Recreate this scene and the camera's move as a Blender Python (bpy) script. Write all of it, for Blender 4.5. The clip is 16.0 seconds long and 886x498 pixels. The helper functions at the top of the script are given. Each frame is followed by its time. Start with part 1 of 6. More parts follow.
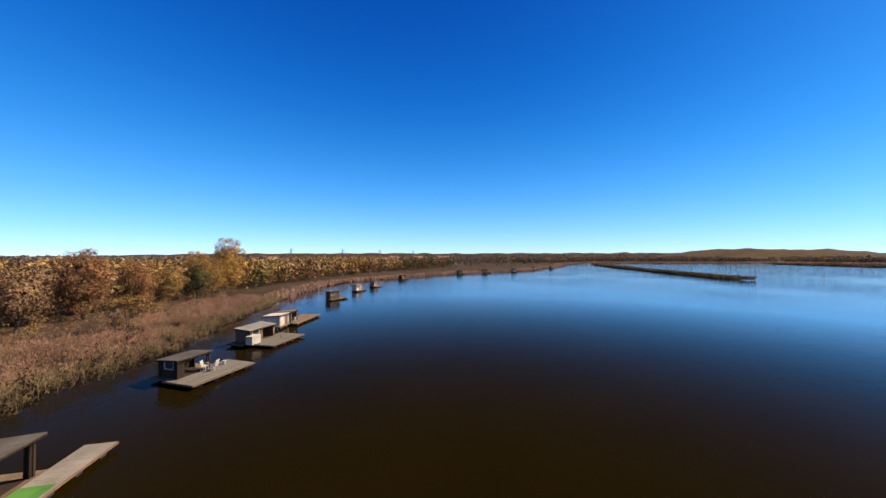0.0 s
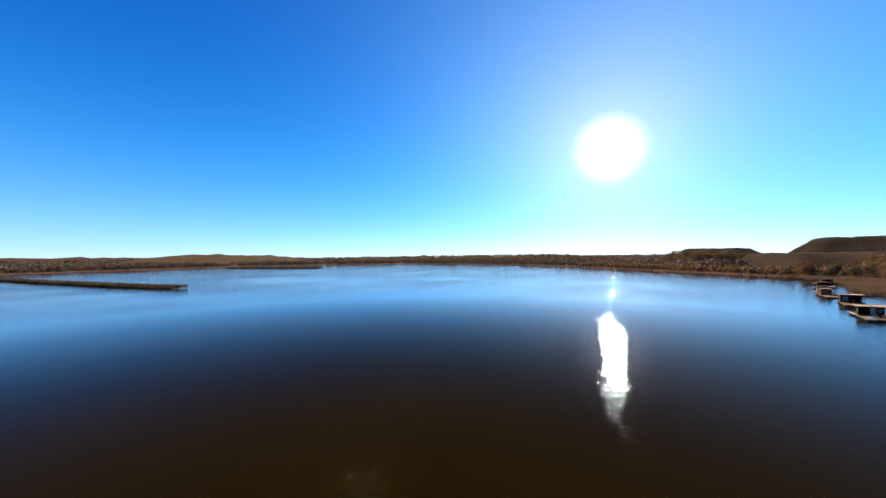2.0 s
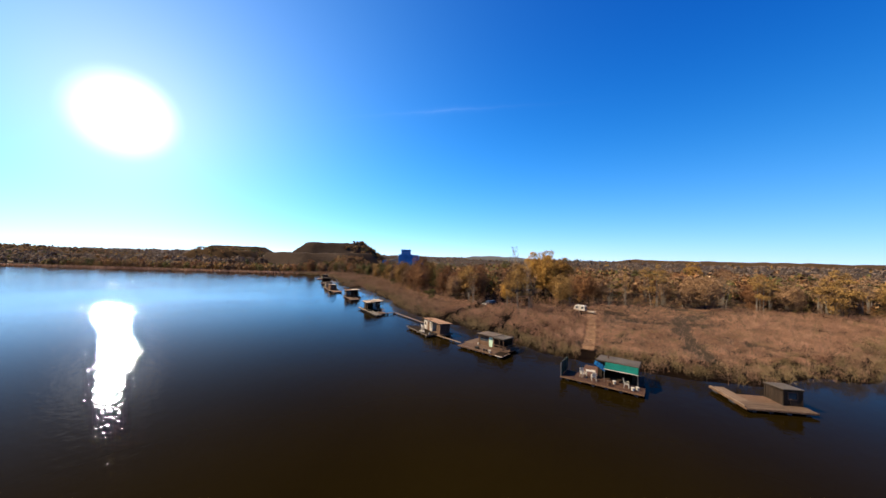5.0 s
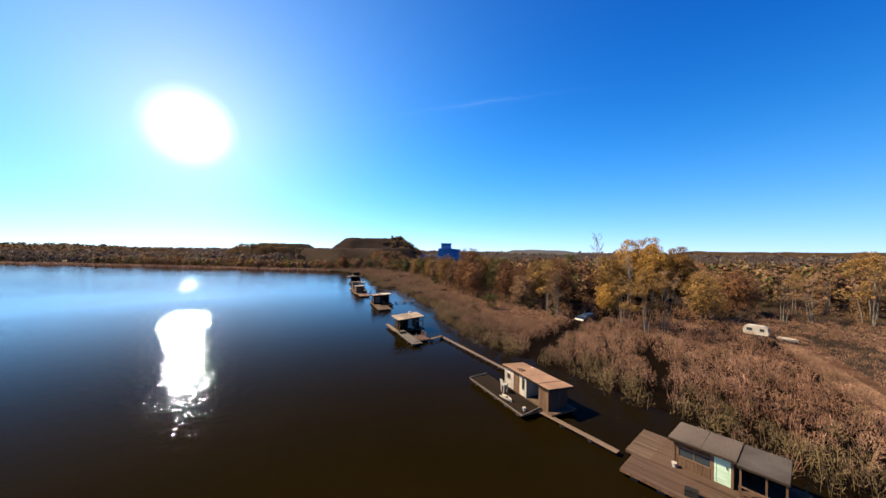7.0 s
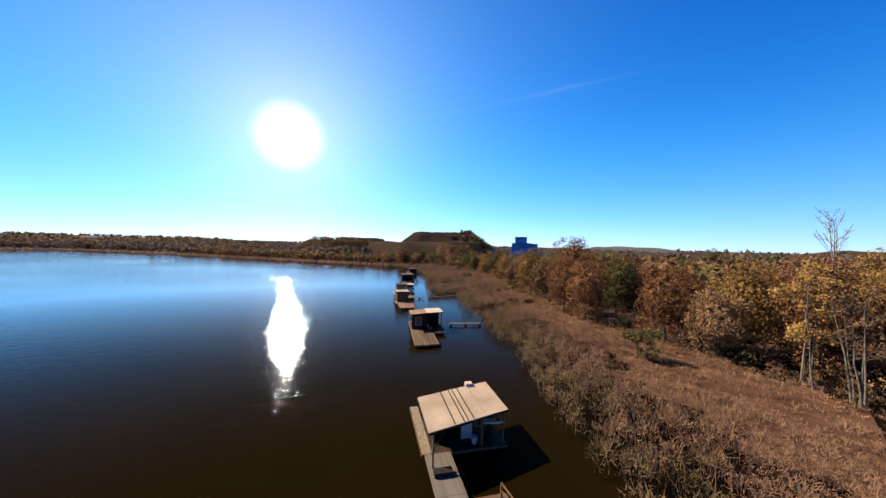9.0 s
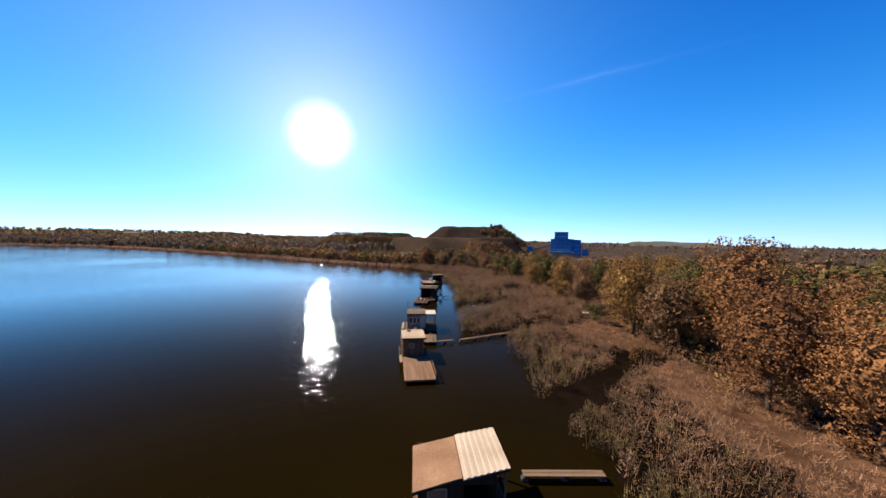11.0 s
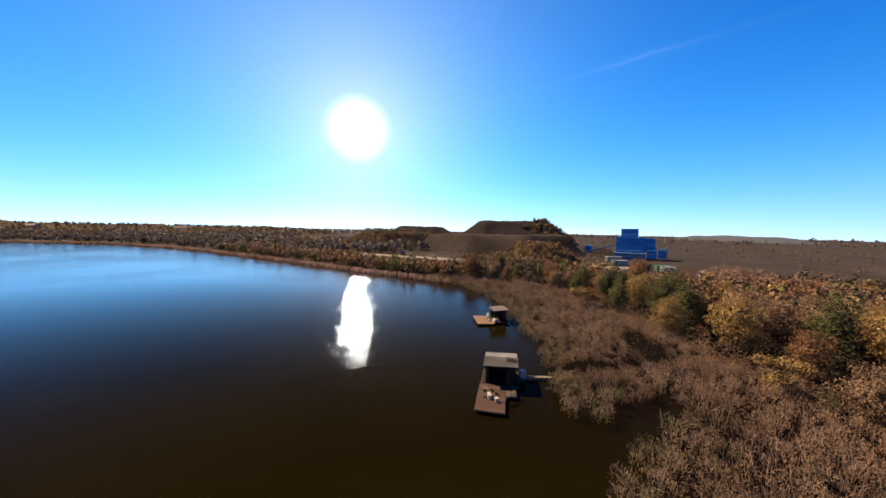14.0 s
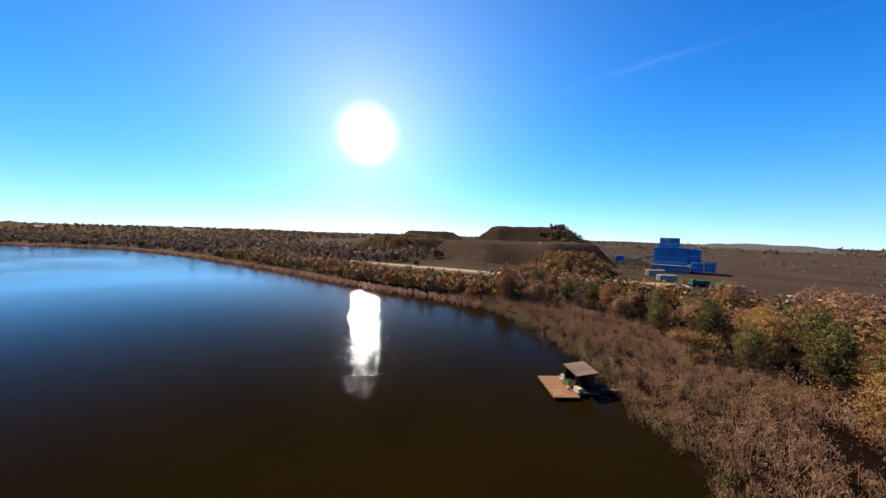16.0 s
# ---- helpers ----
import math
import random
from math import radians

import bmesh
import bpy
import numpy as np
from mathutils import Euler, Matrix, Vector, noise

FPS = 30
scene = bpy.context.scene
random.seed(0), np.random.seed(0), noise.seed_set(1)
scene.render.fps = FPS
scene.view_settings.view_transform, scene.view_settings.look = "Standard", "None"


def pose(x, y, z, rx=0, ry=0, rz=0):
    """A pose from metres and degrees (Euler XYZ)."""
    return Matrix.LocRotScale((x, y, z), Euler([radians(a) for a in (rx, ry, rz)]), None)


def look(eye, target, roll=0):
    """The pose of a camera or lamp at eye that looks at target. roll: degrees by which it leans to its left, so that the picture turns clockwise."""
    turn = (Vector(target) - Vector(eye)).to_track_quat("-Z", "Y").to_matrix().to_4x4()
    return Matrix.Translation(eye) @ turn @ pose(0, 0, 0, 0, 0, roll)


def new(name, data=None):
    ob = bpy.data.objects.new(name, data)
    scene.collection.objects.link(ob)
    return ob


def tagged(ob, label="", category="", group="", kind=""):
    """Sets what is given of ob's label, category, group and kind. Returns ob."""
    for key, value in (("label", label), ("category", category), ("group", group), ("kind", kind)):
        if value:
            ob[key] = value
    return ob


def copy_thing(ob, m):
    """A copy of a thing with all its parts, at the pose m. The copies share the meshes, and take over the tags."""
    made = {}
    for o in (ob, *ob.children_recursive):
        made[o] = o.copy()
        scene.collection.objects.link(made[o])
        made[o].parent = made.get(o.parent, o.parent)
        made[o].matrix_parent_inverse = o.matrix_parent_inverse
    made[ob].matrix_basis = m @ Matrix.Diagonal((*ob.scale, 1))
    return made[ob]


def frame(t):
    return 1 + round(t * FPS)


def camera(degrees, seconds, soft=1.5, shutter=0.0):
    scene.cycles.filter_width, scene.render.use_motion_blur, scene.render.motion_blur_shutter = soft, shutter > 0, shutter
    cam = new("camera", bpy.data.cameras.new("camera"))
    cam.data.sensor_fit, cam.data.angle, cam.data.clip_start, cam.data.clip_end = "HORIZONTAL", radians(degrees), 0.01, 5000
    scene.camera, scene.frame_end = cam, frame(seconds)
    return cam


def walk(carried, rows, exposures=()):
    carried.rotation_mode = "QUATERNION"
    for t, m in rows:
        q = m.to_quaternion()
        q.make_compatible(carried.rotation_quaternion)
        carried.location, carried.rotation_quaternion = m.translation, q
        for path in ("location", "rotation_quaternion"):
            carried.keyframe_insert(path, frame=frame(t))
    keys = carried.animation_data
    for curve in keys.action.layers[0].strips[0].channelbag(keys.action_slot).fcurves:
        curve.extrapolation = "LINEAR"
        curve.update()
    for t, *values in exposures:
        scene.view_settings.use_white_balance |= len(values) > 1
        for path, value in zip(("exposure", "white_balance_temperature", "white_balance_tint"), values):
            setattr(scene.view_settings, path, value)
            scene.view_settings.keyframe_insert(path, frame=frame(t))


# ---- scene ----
cam = camera(109.1, 16.0)
walk(cam, [
    (0.0, pose(-60.80, 53.92, 11.19, 91.12, 0.15, -0.00)),
    (0.5, pose(-59.80, 49.60, 12.02, 91.20, 0.64, -20.53)),
    (1.0, pose(-58.40, 45.40, 12.78, 91.27, 0.85, -40.65)),
    (1.5, pose(-56.08, 41.63, 13.45, 91.39, 0.64, -59.38)),
    (2.0, pose(-52.40, 38.44, 14.00, 91.33, 0.54, -78.70)),
    (2.5, pose(-47.51, 35.88, 14.36, 90.96, 0.43, -97.70)),
    (3.0, pose(-41.97, 33.69, 14.58, 90.84, -0.17, -115.40)),
    (3.5, pose(-35.92, 32.00, 14.54, 91.09, -0.88, -132.04)),
    (4.0, pose(-29.99, 30.02, 14.33, 91.59, -1.47, -148.70)),
    (4.2, pose(-27.50, 29.21, 14.24, 91.69, -1.61, -152.75)),
    (6.3, pose(-6.27, 8.58, 13.32, 90.69, -0.67, -150.44)),
    (6.5, pose(-4.60, 6.23, 13.22, 90.57, -0.65, -149.21)),
    (7.0, pose(-0.00, -0.00, 13.00, 90.29, -0.68, -145.76)),
    (7.5, pose(4.53, -6.50, 12.83, 90.11, -0.77, -141.96)),
    (8.0, pose(9.82, -13.30, 12.45, 89.84, -0.94, -138.45)),
    (8.5, pose(15.25, -19.82, 12.03, 89.57, -1.07, -135.37)),
    (9.0, pose(20.65, -25.45, 11.73, 89.27, -1.31, -133.05)),
    (9.2, pose(22.65, -27.48, 11.58, 89.08, -1.42, -132.52)),
    (11.3, pose(46.02, -45.68, 13.45, 87.99, -1.19, -127.53)),
    (11.5, pose(48.03, -46.97, 13.72, 87.85, -1.15, -127.14)),
    (12.0, pose(52.98, -49.94, 14.39, 87.57, -1.16, -125.93)),
    (12.5, pose(57.79, -52.66, 15.14, 87.28, -1.13, -124.73)),
    (13.0, pose(62.47, -55.10, 15.95, 86.88, -1.07, -123.58)),
    (13.5, pose(67.37, -57.38, 16.43, 86.73, -1.09, -122.60)),
    (14.0, pose(72.69, -59.52, 16.86, 86.68, -1.27, -122.00)),
    (14.5, pose(78.01, -61.48, 17.24, 86.88, -1.44, -121.51)),
    (15.0, pose(83.03, -62.97, 17.70, 86.87, -1.67, -121.02)),
    (15.5, pose(87.60, -64.09, 18.08, 87.09, -1.84, -120.54)),
    (16.0, pose(92.84, -65.41, 18.34, 87.45, -1.83, -120.57)),
], exposures=[(0.0, 1.6), (16.0, 1.6)])

# ---- light ----
SUN_AZ, SUN_EL = radians(106.8), radians(16.5)
RAY_AZ, RAY_EL = radians(64), radians(44.5)   # as the shadows fall
SUN_DIR = Vector((math.sin(SUN_AZ) * math.cos(SUN_EL), math.cos(SUN_AZ) * math.cos(SUN_EL), math.sin(SUN_EL)))
TRAIL_MID, TRAIL_SIDE = (0.418, -0.803, 0.424), (0.116, -0.415, -0.902)
world = bpy.data.worlds.new("world")
scene.world = world
world.use_nodes = True
wn, wl = world.node_tree.nodes, world.node_tree.links
wn.clear()
sky = wn.new("ShaderNodeTexSky")
sky.sky_type, sky.sun_disc = "NISHITA", False
sky.sun_elevation, sky.sun_rotation = SUN_EL, SUN_AZ
sky.air_density, sky.dust_density, sky.ozone_density, sky.altitude = 1.0, 0.0, 1.6, 2500
hsv = wn.new("ShaderNodeHueSaturation")
hsv.inputs["Saturation"].default_value = 1.3
tint = wn.new("ShaderNodeMix")
tint.data_type, tint.blend_type = "RGBA", "MULTIPLY"
tint.inputs["Factor"].default_value = 1.0
tint.inputs["B"].default_value = (0.20, 0.83, 1.36, 1)
wl.new(sky.outputs[0], hsv.inputs["Color"])
wl.new(hsv.outputs[0], tint.inputs["A"])
# the glare round the sun in thin haze, and the haze along the horizon below it
way = wn.new("ShaderNodeTexCoord")
dot = wn.new("ShaderNodeVectorMath")
dot.operation = "DOT_PRODUCT"
dot.inputs[1].default_value = SUN_DIR
wl.new(way.outputs["Generated"], dot.inputs[0])
ang = wn.new("ShaderNodeMath")
ang.operation = "ARCCOSINE"
wl.new(dot.outputs["Value"], ang.inputs[0])


def falloff(node, socket, width, gain):
    """gain * exp(-value / width)."""
    d = wn.new("ShaderNodeMath")
    d.operation, d.inputs[1].default_value = "DIVIDE", -width
    wl.new(node.outputs[socket], d.inputs[0])
    e = wn.new("ShaderNodeMath")
    e.operation = "EXPONENT"
    wl.new(d.outputs[0], e.inputs[0])
    g = wn.new("ShaderNodeMath")
    g.operation, g.inputs[1].default_value = "MULTIPLY", gain
    wl.new(e.outputs[0], g.inputs[0])
    return g


def joined(op, a, b):
    j = wn.new("ShaderNodeMath")
    j.operation = op
    wl.new(a.outputs[0], j.inputs[0])
    wl.new(b.outputs[0], j.inputs[1])
    return j


core = wn.new("ShaderNodeMapRange")
core.interpolation_type = "SMOOTHSTEP"
core.inputs["From Min"].default_value, core.inputs["From Max"].default_value = radians(6.1), radians(1.5)
core.inputs["To Max"].default_value = 7.0
wl.new(ang.outputs[0], core.inputs["Value"])
disc = wn.new("ShaderNodeMapRange")
disc.inputs["From Min"].default_value, disc.inputs["From Max"].default_value = radians(0.6), radians(0.4)
disc.inputs["To Max"].default_value = 50000.0
wl.new(ang.outputs[0], disc.inputs["Value"])
sep = wn.new("ShaderNodeSeparateXYZ")
wl.new(way.outputs["Generated"], sep.inputs[0])
lift = wn.new("ShaderNodeMath")
lift.operation = "ABSOLUTE"
wl.new(sep.outputs["Z"], lift.inputs[0])
# low down the sky is milky and less blue
low = falloff(lift, 0, 0.14, -0.66)
low2 = wn.new("ShaderNodeMath")
low2.operation, low2.inputs[1].default_value = "ADD", 1.0
wl.new(low.outputs[0], low2.inputs[0])
wl.new(low2.outputs[0], tint.inputs["Factor"])


def coloured(value, colour):
    g = wn.new("ShaderNodeMix")
    g.data_type, g.blend_type = "RGBA", "MULTIPLY"
    g.inputs["Factor"].default_value, g.inputs["A"].default_value = 1.0, (*colour, 1)
    wl.new(value.outputs[0], g.inputs["B"])
    return g


def over(a, b, share=1.0):
    g = wn.new("ShaderNodeMix")
    g.data_type, g.blend_type = "RGBA", "ADD"
    g.inputs["Factor"].default_value = share
    wl.new(a.outputs["Result"], g.inputs["A"])
    wl.new(b.outputs["Result"], g.inputs["B"])
    return g


# clear air: each colour fades upwards and away from the sun at a rate of its own
clear = coloured(falloff(lift, 0, 0.102, 3.4), (1, 0, 0))
for node, width, gain, colour in ((lift, 0.24, 4.9, (0, 1, 0)), (lift, 0.5, 7.2, (0, 0, 1)), (ang, radians(13), 5.5, (1, 0, 0)), (ang, radians(22), 5.3, (0, 1, 0)), (ang, radians(36), 5.5, (0, 0, 1))):
    clear = over(clear, coloured(falloff(node, 0, width, gain), colour))
haze = joined("MULTIPLY", falloff(lift, 0, 0.062, 2.6), falloff(ang, 0, radians(19), 1.0))
# one thin vapour trail
along = wn.new("ShaderNodeVectorMath")
along.operation, along.inputs[1].default_value = "DOT_PRODUCT", TRAIL_MID
wl.new(way.outputs["Generated"], along.inputs[0])
reach = wn.new("ShaderNodeMath")
reach.operation = "ARCCOSINE"
wl.new(along.outputs["Value"], reach.inputs[0])
ragged = wn.new("ShaderNodeTexNoise")
ragged.inputs["Scale"].default_value, ragged.inputs["Detail"].default_value = 14.0, 4
wl.new(way.outputs["Generated"], ragged.inputs["Vector"])
bent = wn.new("ShaderNodeVectorMath")
bent.operation, bent.inputs[1].default_value = "DOT_PRODUCT", TRAIL_SIDE
wl.new(way.outputs["Generated"], bent.inputs[0])
wavy = wn.new("ShaderNodeMath")
wavy.operation, wavy.inputs[1].default_value = "MULTIPLY_ADD", 0.02
wl.new(ragged.outputs["Fac"], wavy.inputs[0])
wl.new(bent.outputs["Value"], wavy.inputs[2])
mid = wn.new("ShaderNodeMath")
mid.operation, mid.inputs[1].default_value = "ADD", -0.01
wl.new(wavy.outputs[0], mid.inputs[0])
off = wn.new("ShaderNodeMath")
off.operation = "ABSOLUTE"
wl.new(mid.outputs[0], off.inputs[0])
trail = joined("MULTIPLY", falloff(off, 0, 0.0045, 0.5), falloff(reach, 0, radians(5.5), 1.0))
both = over(over(clear, tint, 0.25), coloured(joined("ADD", joined("ADD", joined("ADD", core, haze), disc), trail), (1.0, 0.97, 0.95)))
bg = wn.new("ShaderNodeBackground")
bg.inputs["Strength"].default_value = 0.05
wo = wn.new("ShaderNodeOutputWorld")
wl.new(both.outputs["Result"], bg.inputs["Color"])
wl.new(bg.outputs[0], wo.inputs["Surface"])
sun = new("sun", bpy.data.lights.new("sun", "SUN"))
sun.data.energy, sun.data.angle, sun.data.color = 4.6, radians(0.53), (1.0, 0.77, 0.49)
sun.matrix_world = look((math.sin(RAY_AZ) * math.cos(RAY_EL) * 100, math.cos(RAY_AZ) * math.cos(RAY_EL) * 100, math.sin(RAY_EL) * 100), (0, 0, 0))

# ---- materials ----
def mat(name, c1, c2, scale=2.0, rough=0.8, bump=0.3, fine=12.0, metal=0.0, spec=0.12, island=0.0, stretch=(1, 1, 1), thin=0.0):
    """Two colours mixed by coarse stains and fine grain, with relief; island varies it from piece to piece."""
    m = bpy.data.materials.new(name)
    m.use_nodes = True
    n, l = m.node_tree.nodes, m.node_tree.links
    b = n["Principled BSDF"]
    b.inputs["Roughness"].default_value, b.inputs["Metallic"].default_value = rough, metal
    b.inputs["Specular IOR Level"].default_value = spec
    co = n.new("ShaderNodeTexCoord")
    mp = n.new("ShaderNodeMapping")
    mp.inputs["Scale"].default_value = stretch
    l.new(co.outputs["Object"], mp.inputs["Vector"])
    a = n.new("ShaderNodeTexNoise")
    a.inputs["Scale"].default_value, a.inputs["Detail"].default_value = scale, 6
    f = n.new("ShaderNodeTexNoise")
    f.inputs["Scale"].default_value, f.inputs["Detail"].default_value = fine, 4
    l.new(mp.outputs[0], a.inputs["Vector"])
    l.new(mp.outputs[0], f.inputs["Vector"])
    add = n.new("ShaderNodeMath")
    add.operation = "MULTIPLY_ADD"
    l.new(f.outputs["Fac"], add.inputs[0])
    add.inputs[1].default_value = 0.55
    l.new(a.outputs["Fac"], add.inputs[2])
    last = add
    if island:
        g = n.new("ShaderNodeNewGeometry")
        oi = n.new("ShaderNodeObjectInfo")
        s = n.new("ShaderNodeMath")
        s.operation = "ADD"
        l.new(g.outputs["Random Per Island"], s.inputs[0])
        l.new(oi.outputs["Random"], s.inputs[1])
        fr = n.new("ShaderNodeMath")
        fr.operation, fr.inputs[1].default_value = "MULTIPLY", 0.62
        l.new(s.outputs[0], fr.inputs[0])
        ma = n.new("ShaderNodeMath")
        ma.operation = "MULTIPLY_ADD"
        l.new(fr.outputs[0], ma.inputs[0])
        ma.inputs[1].default_value = island
        l.new(add.outputs[0], ma.inputs[2])
        sb = n.new("ShaderNodeMath")
        sb.operation = "SUBTRACT"
        l.new(ma.outputs[0], sb.inputs[0])
        sb.inputs[1].default_value = island * 0.62
        last = sb
    r = n.new("ShaderNodeValToRGB")
    r.color_ramp.elements[0].position, r.color_ramp.elements[1].position = 0.5, 1.02
    r.color_ramp.elements[0].color, r.color_ramp.elements[1].color = (*c1, 1), (*c2, 1)
    l.new(last.outputs[0], r.inputs[0])
    l.new(r.outputs[0], b.inputs["Base Color"])
    if bump:
        bp = n.new("ShaderNodeBump")
        bp.inputs["Strength"].default_value, bp.inputs["Distance"].default_value = bump, 0.03
        l.new(f.outputs["Fac"], bp.inputs["Height"])
        l.new(bp.outputs[0], b.inputs["Normal"])
    if thin:
        # leaves and blades let some light through
        tr = n.new("ShaderNodeBsdfTranslucent")
        l.new(r.outputs[0], tr.inputs["Color"])
        mx = n.new("ShaderNodeMixShader")
        mx.inputs[0].default_value = thin
        l.new(b.outputs[0], mx.inputs[1])
        l.new(tr.outputs[0], mx.inputs[2])
        l.new(mx.outputs[0], n["Material Output"].inputs["Surface"])
    return m


def water_material():
    """Still, peaty lake water: a dark brown body under a gloss that grows steeply towards grazing views."""
    m = bpy.data.materials.new("lake_water")
    m.use_nodes = True
    n, l = m.node_tree.nodes, m.node_tree.links
    n.remove(n["Principled BSDF"])
    co = n.new("ShaderNodeTexCoord")

    def ripple(scale, detail, rough=0.5):
        a = n.new("ShaderNodeTexNoise")
        a.inputs["Scale"].default_value, a.inputs["Detail"].default_value, a.inputs["Roughness"].default_value = scale, detail, rough
        l.new(co.outputs["Object"], a.inputs["Vector"])
        return a

    def maths(op, a, b, c=None):
        k = n.new("ShaderNodeMath")
        k.operation = op
        for i, v in enumerate((a, b, c)):
            if v is None:
                continue
            if isinstance(v, (int, float)):
                k.inputs[i].default_value = v
            else:
                l.new(v.outputs[0], k.inputs[i])
        return k

    calm = n.new("ShaderNodeMapRange")
    calm.inputs["From Min"].default_value, calm.inputs["From Max"].default_value = 0.36, 0.62
    calm.inputs["To Min"].default_value, calm.inputs["To Max"].default_value = 0.35, 1.0
    l.new(ripple(0.02, 3).outputs["Fac"], calm.inputs["Value"])
    swell, chop = ripple(1.0, 2), ripple(2.6, 2)
    height = maths("MULTIPLY", maths("MULTIPLY_ADD", chop, 0.42, swell), calm)
    bp = n.new("ShaderNodeBump")
    bp.inputs["Strength"].default_value, bp.inputs["Distance"].default_value = 1.0, 0.075
    l.new(height.outputs[0], bp.inputs["Height"])
    body = n.new("ShaderNodeBsdfDiffuse")
    # cloudy patches in the brown water
    tone = n.new("ShaderNodeValToRGB")
    tone.color_ramp.elements[0].position, tone.color_ramp.elements[1].position = 0.35, 0.68
    tone.color_ramp.elements[0].color, tone.color_ramp.elements[1].color = (0.0044, 0.0029, 0.0005, 1), (0.0060, 0.0041, 0.0008, 1)
    l.new(ripple(0.05, 4).outputs["Fac"], tone.inputs[0])
    l.new(tone.outputs[0], body.inputs["Color"])
    gloss = n.new("ShaderNodeBsdfGlossy")
    gloss.inputs["Roughness"].default_value = 0.02
    l.new(bp.outputs[0], gloss.inputs["Normal"])
    fr = n.new("ShaderNodeFresnel")
    fr.inputs["IOR"].default_value = 1.33
    share = maths("MINIMUM", maths("MULTIPLY", maths("POWER", fr, 2.6), 5.6), 0.74)
    mx = n.new("ShaderNodeMixShader")
    l.new(share.outputs[0], mx.inputs[0])
    l.new(body.outputs[0], mx.inputs[1])
    l.new(gloss.outputs[0], mx.inputs[2])
    l.new(mx.outputs[0], n["Material Output"].inputs["Surface"])
    return m


WATER = water_material()
# soil darker than peat: shade of ditches and reed bases put into its colour
SOIL_SHADED = mat("marsh_soil", (0.001428, 0.000859, 0.0004608), (0.005735, 0.003432, 0.002004), 0.035, 0.95, 0.6, 1.5, spec=0.02)
REED = mat("dry_reed", (0.06158, 0.03356, 0.02127), (0.2106, 0.1335, 0.08841), 0.22, 0.9, 0, 1.1, island=0.3, spec=0.12, thin=0.2)
LEAF_GOLD = mat("gold_leaf", (0.1053, 0.05544, 0.01423), (0.2985, 0.1756, 0.04574), 0.5, 0.8, 0, 3, island=0.55, spec=0.12, thin=0.16)
LEAF_RUST = mat("rust_leaf", (0.06004, 0.02821, 0.01404), (0.1765, 0.09023, 0.04119), 0.5, 0.8, 0, 3, island=0.55, spec=0.12, thin=0.14)
LEAF_OLIVE = mat("olive_leaf", (0.02559, 0.02559, 0.01024), (0.09808, 0.08957, 0.02986), 0.5, 0.8, 0, 3, island=0.55, spec=0.12, thin=0.14)
LEAF_BROWN = mat("brown_leaf", (0.07251, 0.04264, 0.02384), (0.204, 0.1278, 0.07251), 0.5, 0.8, 0, 3, island=0.55, spec=0.12, thin=0.14)
LEAF_OCHRE = mat("ochre_leaf", (0.08997, 0.05175, 0.01802), (0.2454, 0.1539, 0.05316), 0.5, 0.8, 0, 3, island=0.55, spec=0.12, thin=0.14)
REED_PALE = mat("bleached_reed", (0.095, 0.05, 0.032), (0.3, 0.18, 0.122), 0.22, 0.9, 0, 1.1, island=0.3, spec=0.12, thin=0.2)
REED_GREEN = mat("green_reed", (0.04658, 0.03459, 0.01588), (0.1663, 0.1256, 0.06653), 0.22, 0.9, 0, 1.1, island=0.3, spec=0.12, thin=0.24)
STRAW = mat("straw_grass", (0.1245, 0.07054, 0.048), (0.3025, 0.1944, 0.1415), 0.08, 0.95, 0, 0.8, island=0.5, spec=0.12, thin=0.3)
TWIG = mat("bare_twig", (0.08446, 0.04896, 0.03264), (0.2152, 0.1336, 0.09121), 0.2, 0.9, 0, 1.5, island=0.4, spec=0.05, thin=0.5)
PATH_SAND = mat("path_sand", (0.07306, 0.04422, 0.02718), (0.1516, 0.09877, 0.06426), 0.5, 0.95, 0.5, 6, spec=0.02)
# distance haze is mixed into this leaf colour, greyer and paler
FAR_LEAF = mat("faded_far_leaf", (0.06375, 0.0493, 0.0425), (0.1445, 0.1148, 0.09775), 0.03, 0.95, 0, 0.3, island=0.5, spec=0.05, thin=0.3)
BARK_PALE = mat("pale_bark", (0.0959, 0.0828, 0.0697), (0.217, 0.191, 0.165), 3, 0.9, 0.3, 16)
BARK = mat("bark", (0.0261, 0.0196, 0.0153), (0.0697, 0.0522, 0.0391), 3, 0.95, 0.5, 20)
BIRCH = mat("birch_bark", (0.03263, 0.02933, 0.0261), (0.1792, 0.1628, 0.1432), 2, 0.8, 0.3, 9)
PLANK = mat("weathered_plank", (0.0348, 0.0226, 0.0157), (0.118, 0.0872, 0.0662), 0.6, 0.85, 0.4, 14, island=0.5, stretch=(0.35, 7, 1))
DARKWOOD = mat("dark_wood", (0.00654, 0.00469, 0.0034), (0.0261, 0.0182, 0.013), 0.8, 0.85, 0.4, 14, island=0.4, stretch=(5, 5, 0.5))
DECK_BLACK = mat("tarred_deck", (0.004, 0.003, 0.0025), (0.016, 0.012, 0.009), 0.6, 0.9, 0.4, 14, spec=0.03, island=0.4, stretch=(0.35, 7, 1))
CAR_PAINT = mat("black_car_paint", (0.006, 0.006, 0.008), (0.012, 0.012, 0.015), 1.0, 0.3, 0, 6, spec=0.3)
FELT = mat("roof_felt", (0.0435, 0.0326, 0.0261), (0.113, 0.0869, 0.0742), 0.6, 0.9, 0.4, 16, island=0.15)
COAL = mat("spoil_stone", (0.01442, 0.01119, 0.009366), (0.03962, 0.03013, 0.02454), 0.03, 0.95, 0.5, 0.5, spec=0.02)
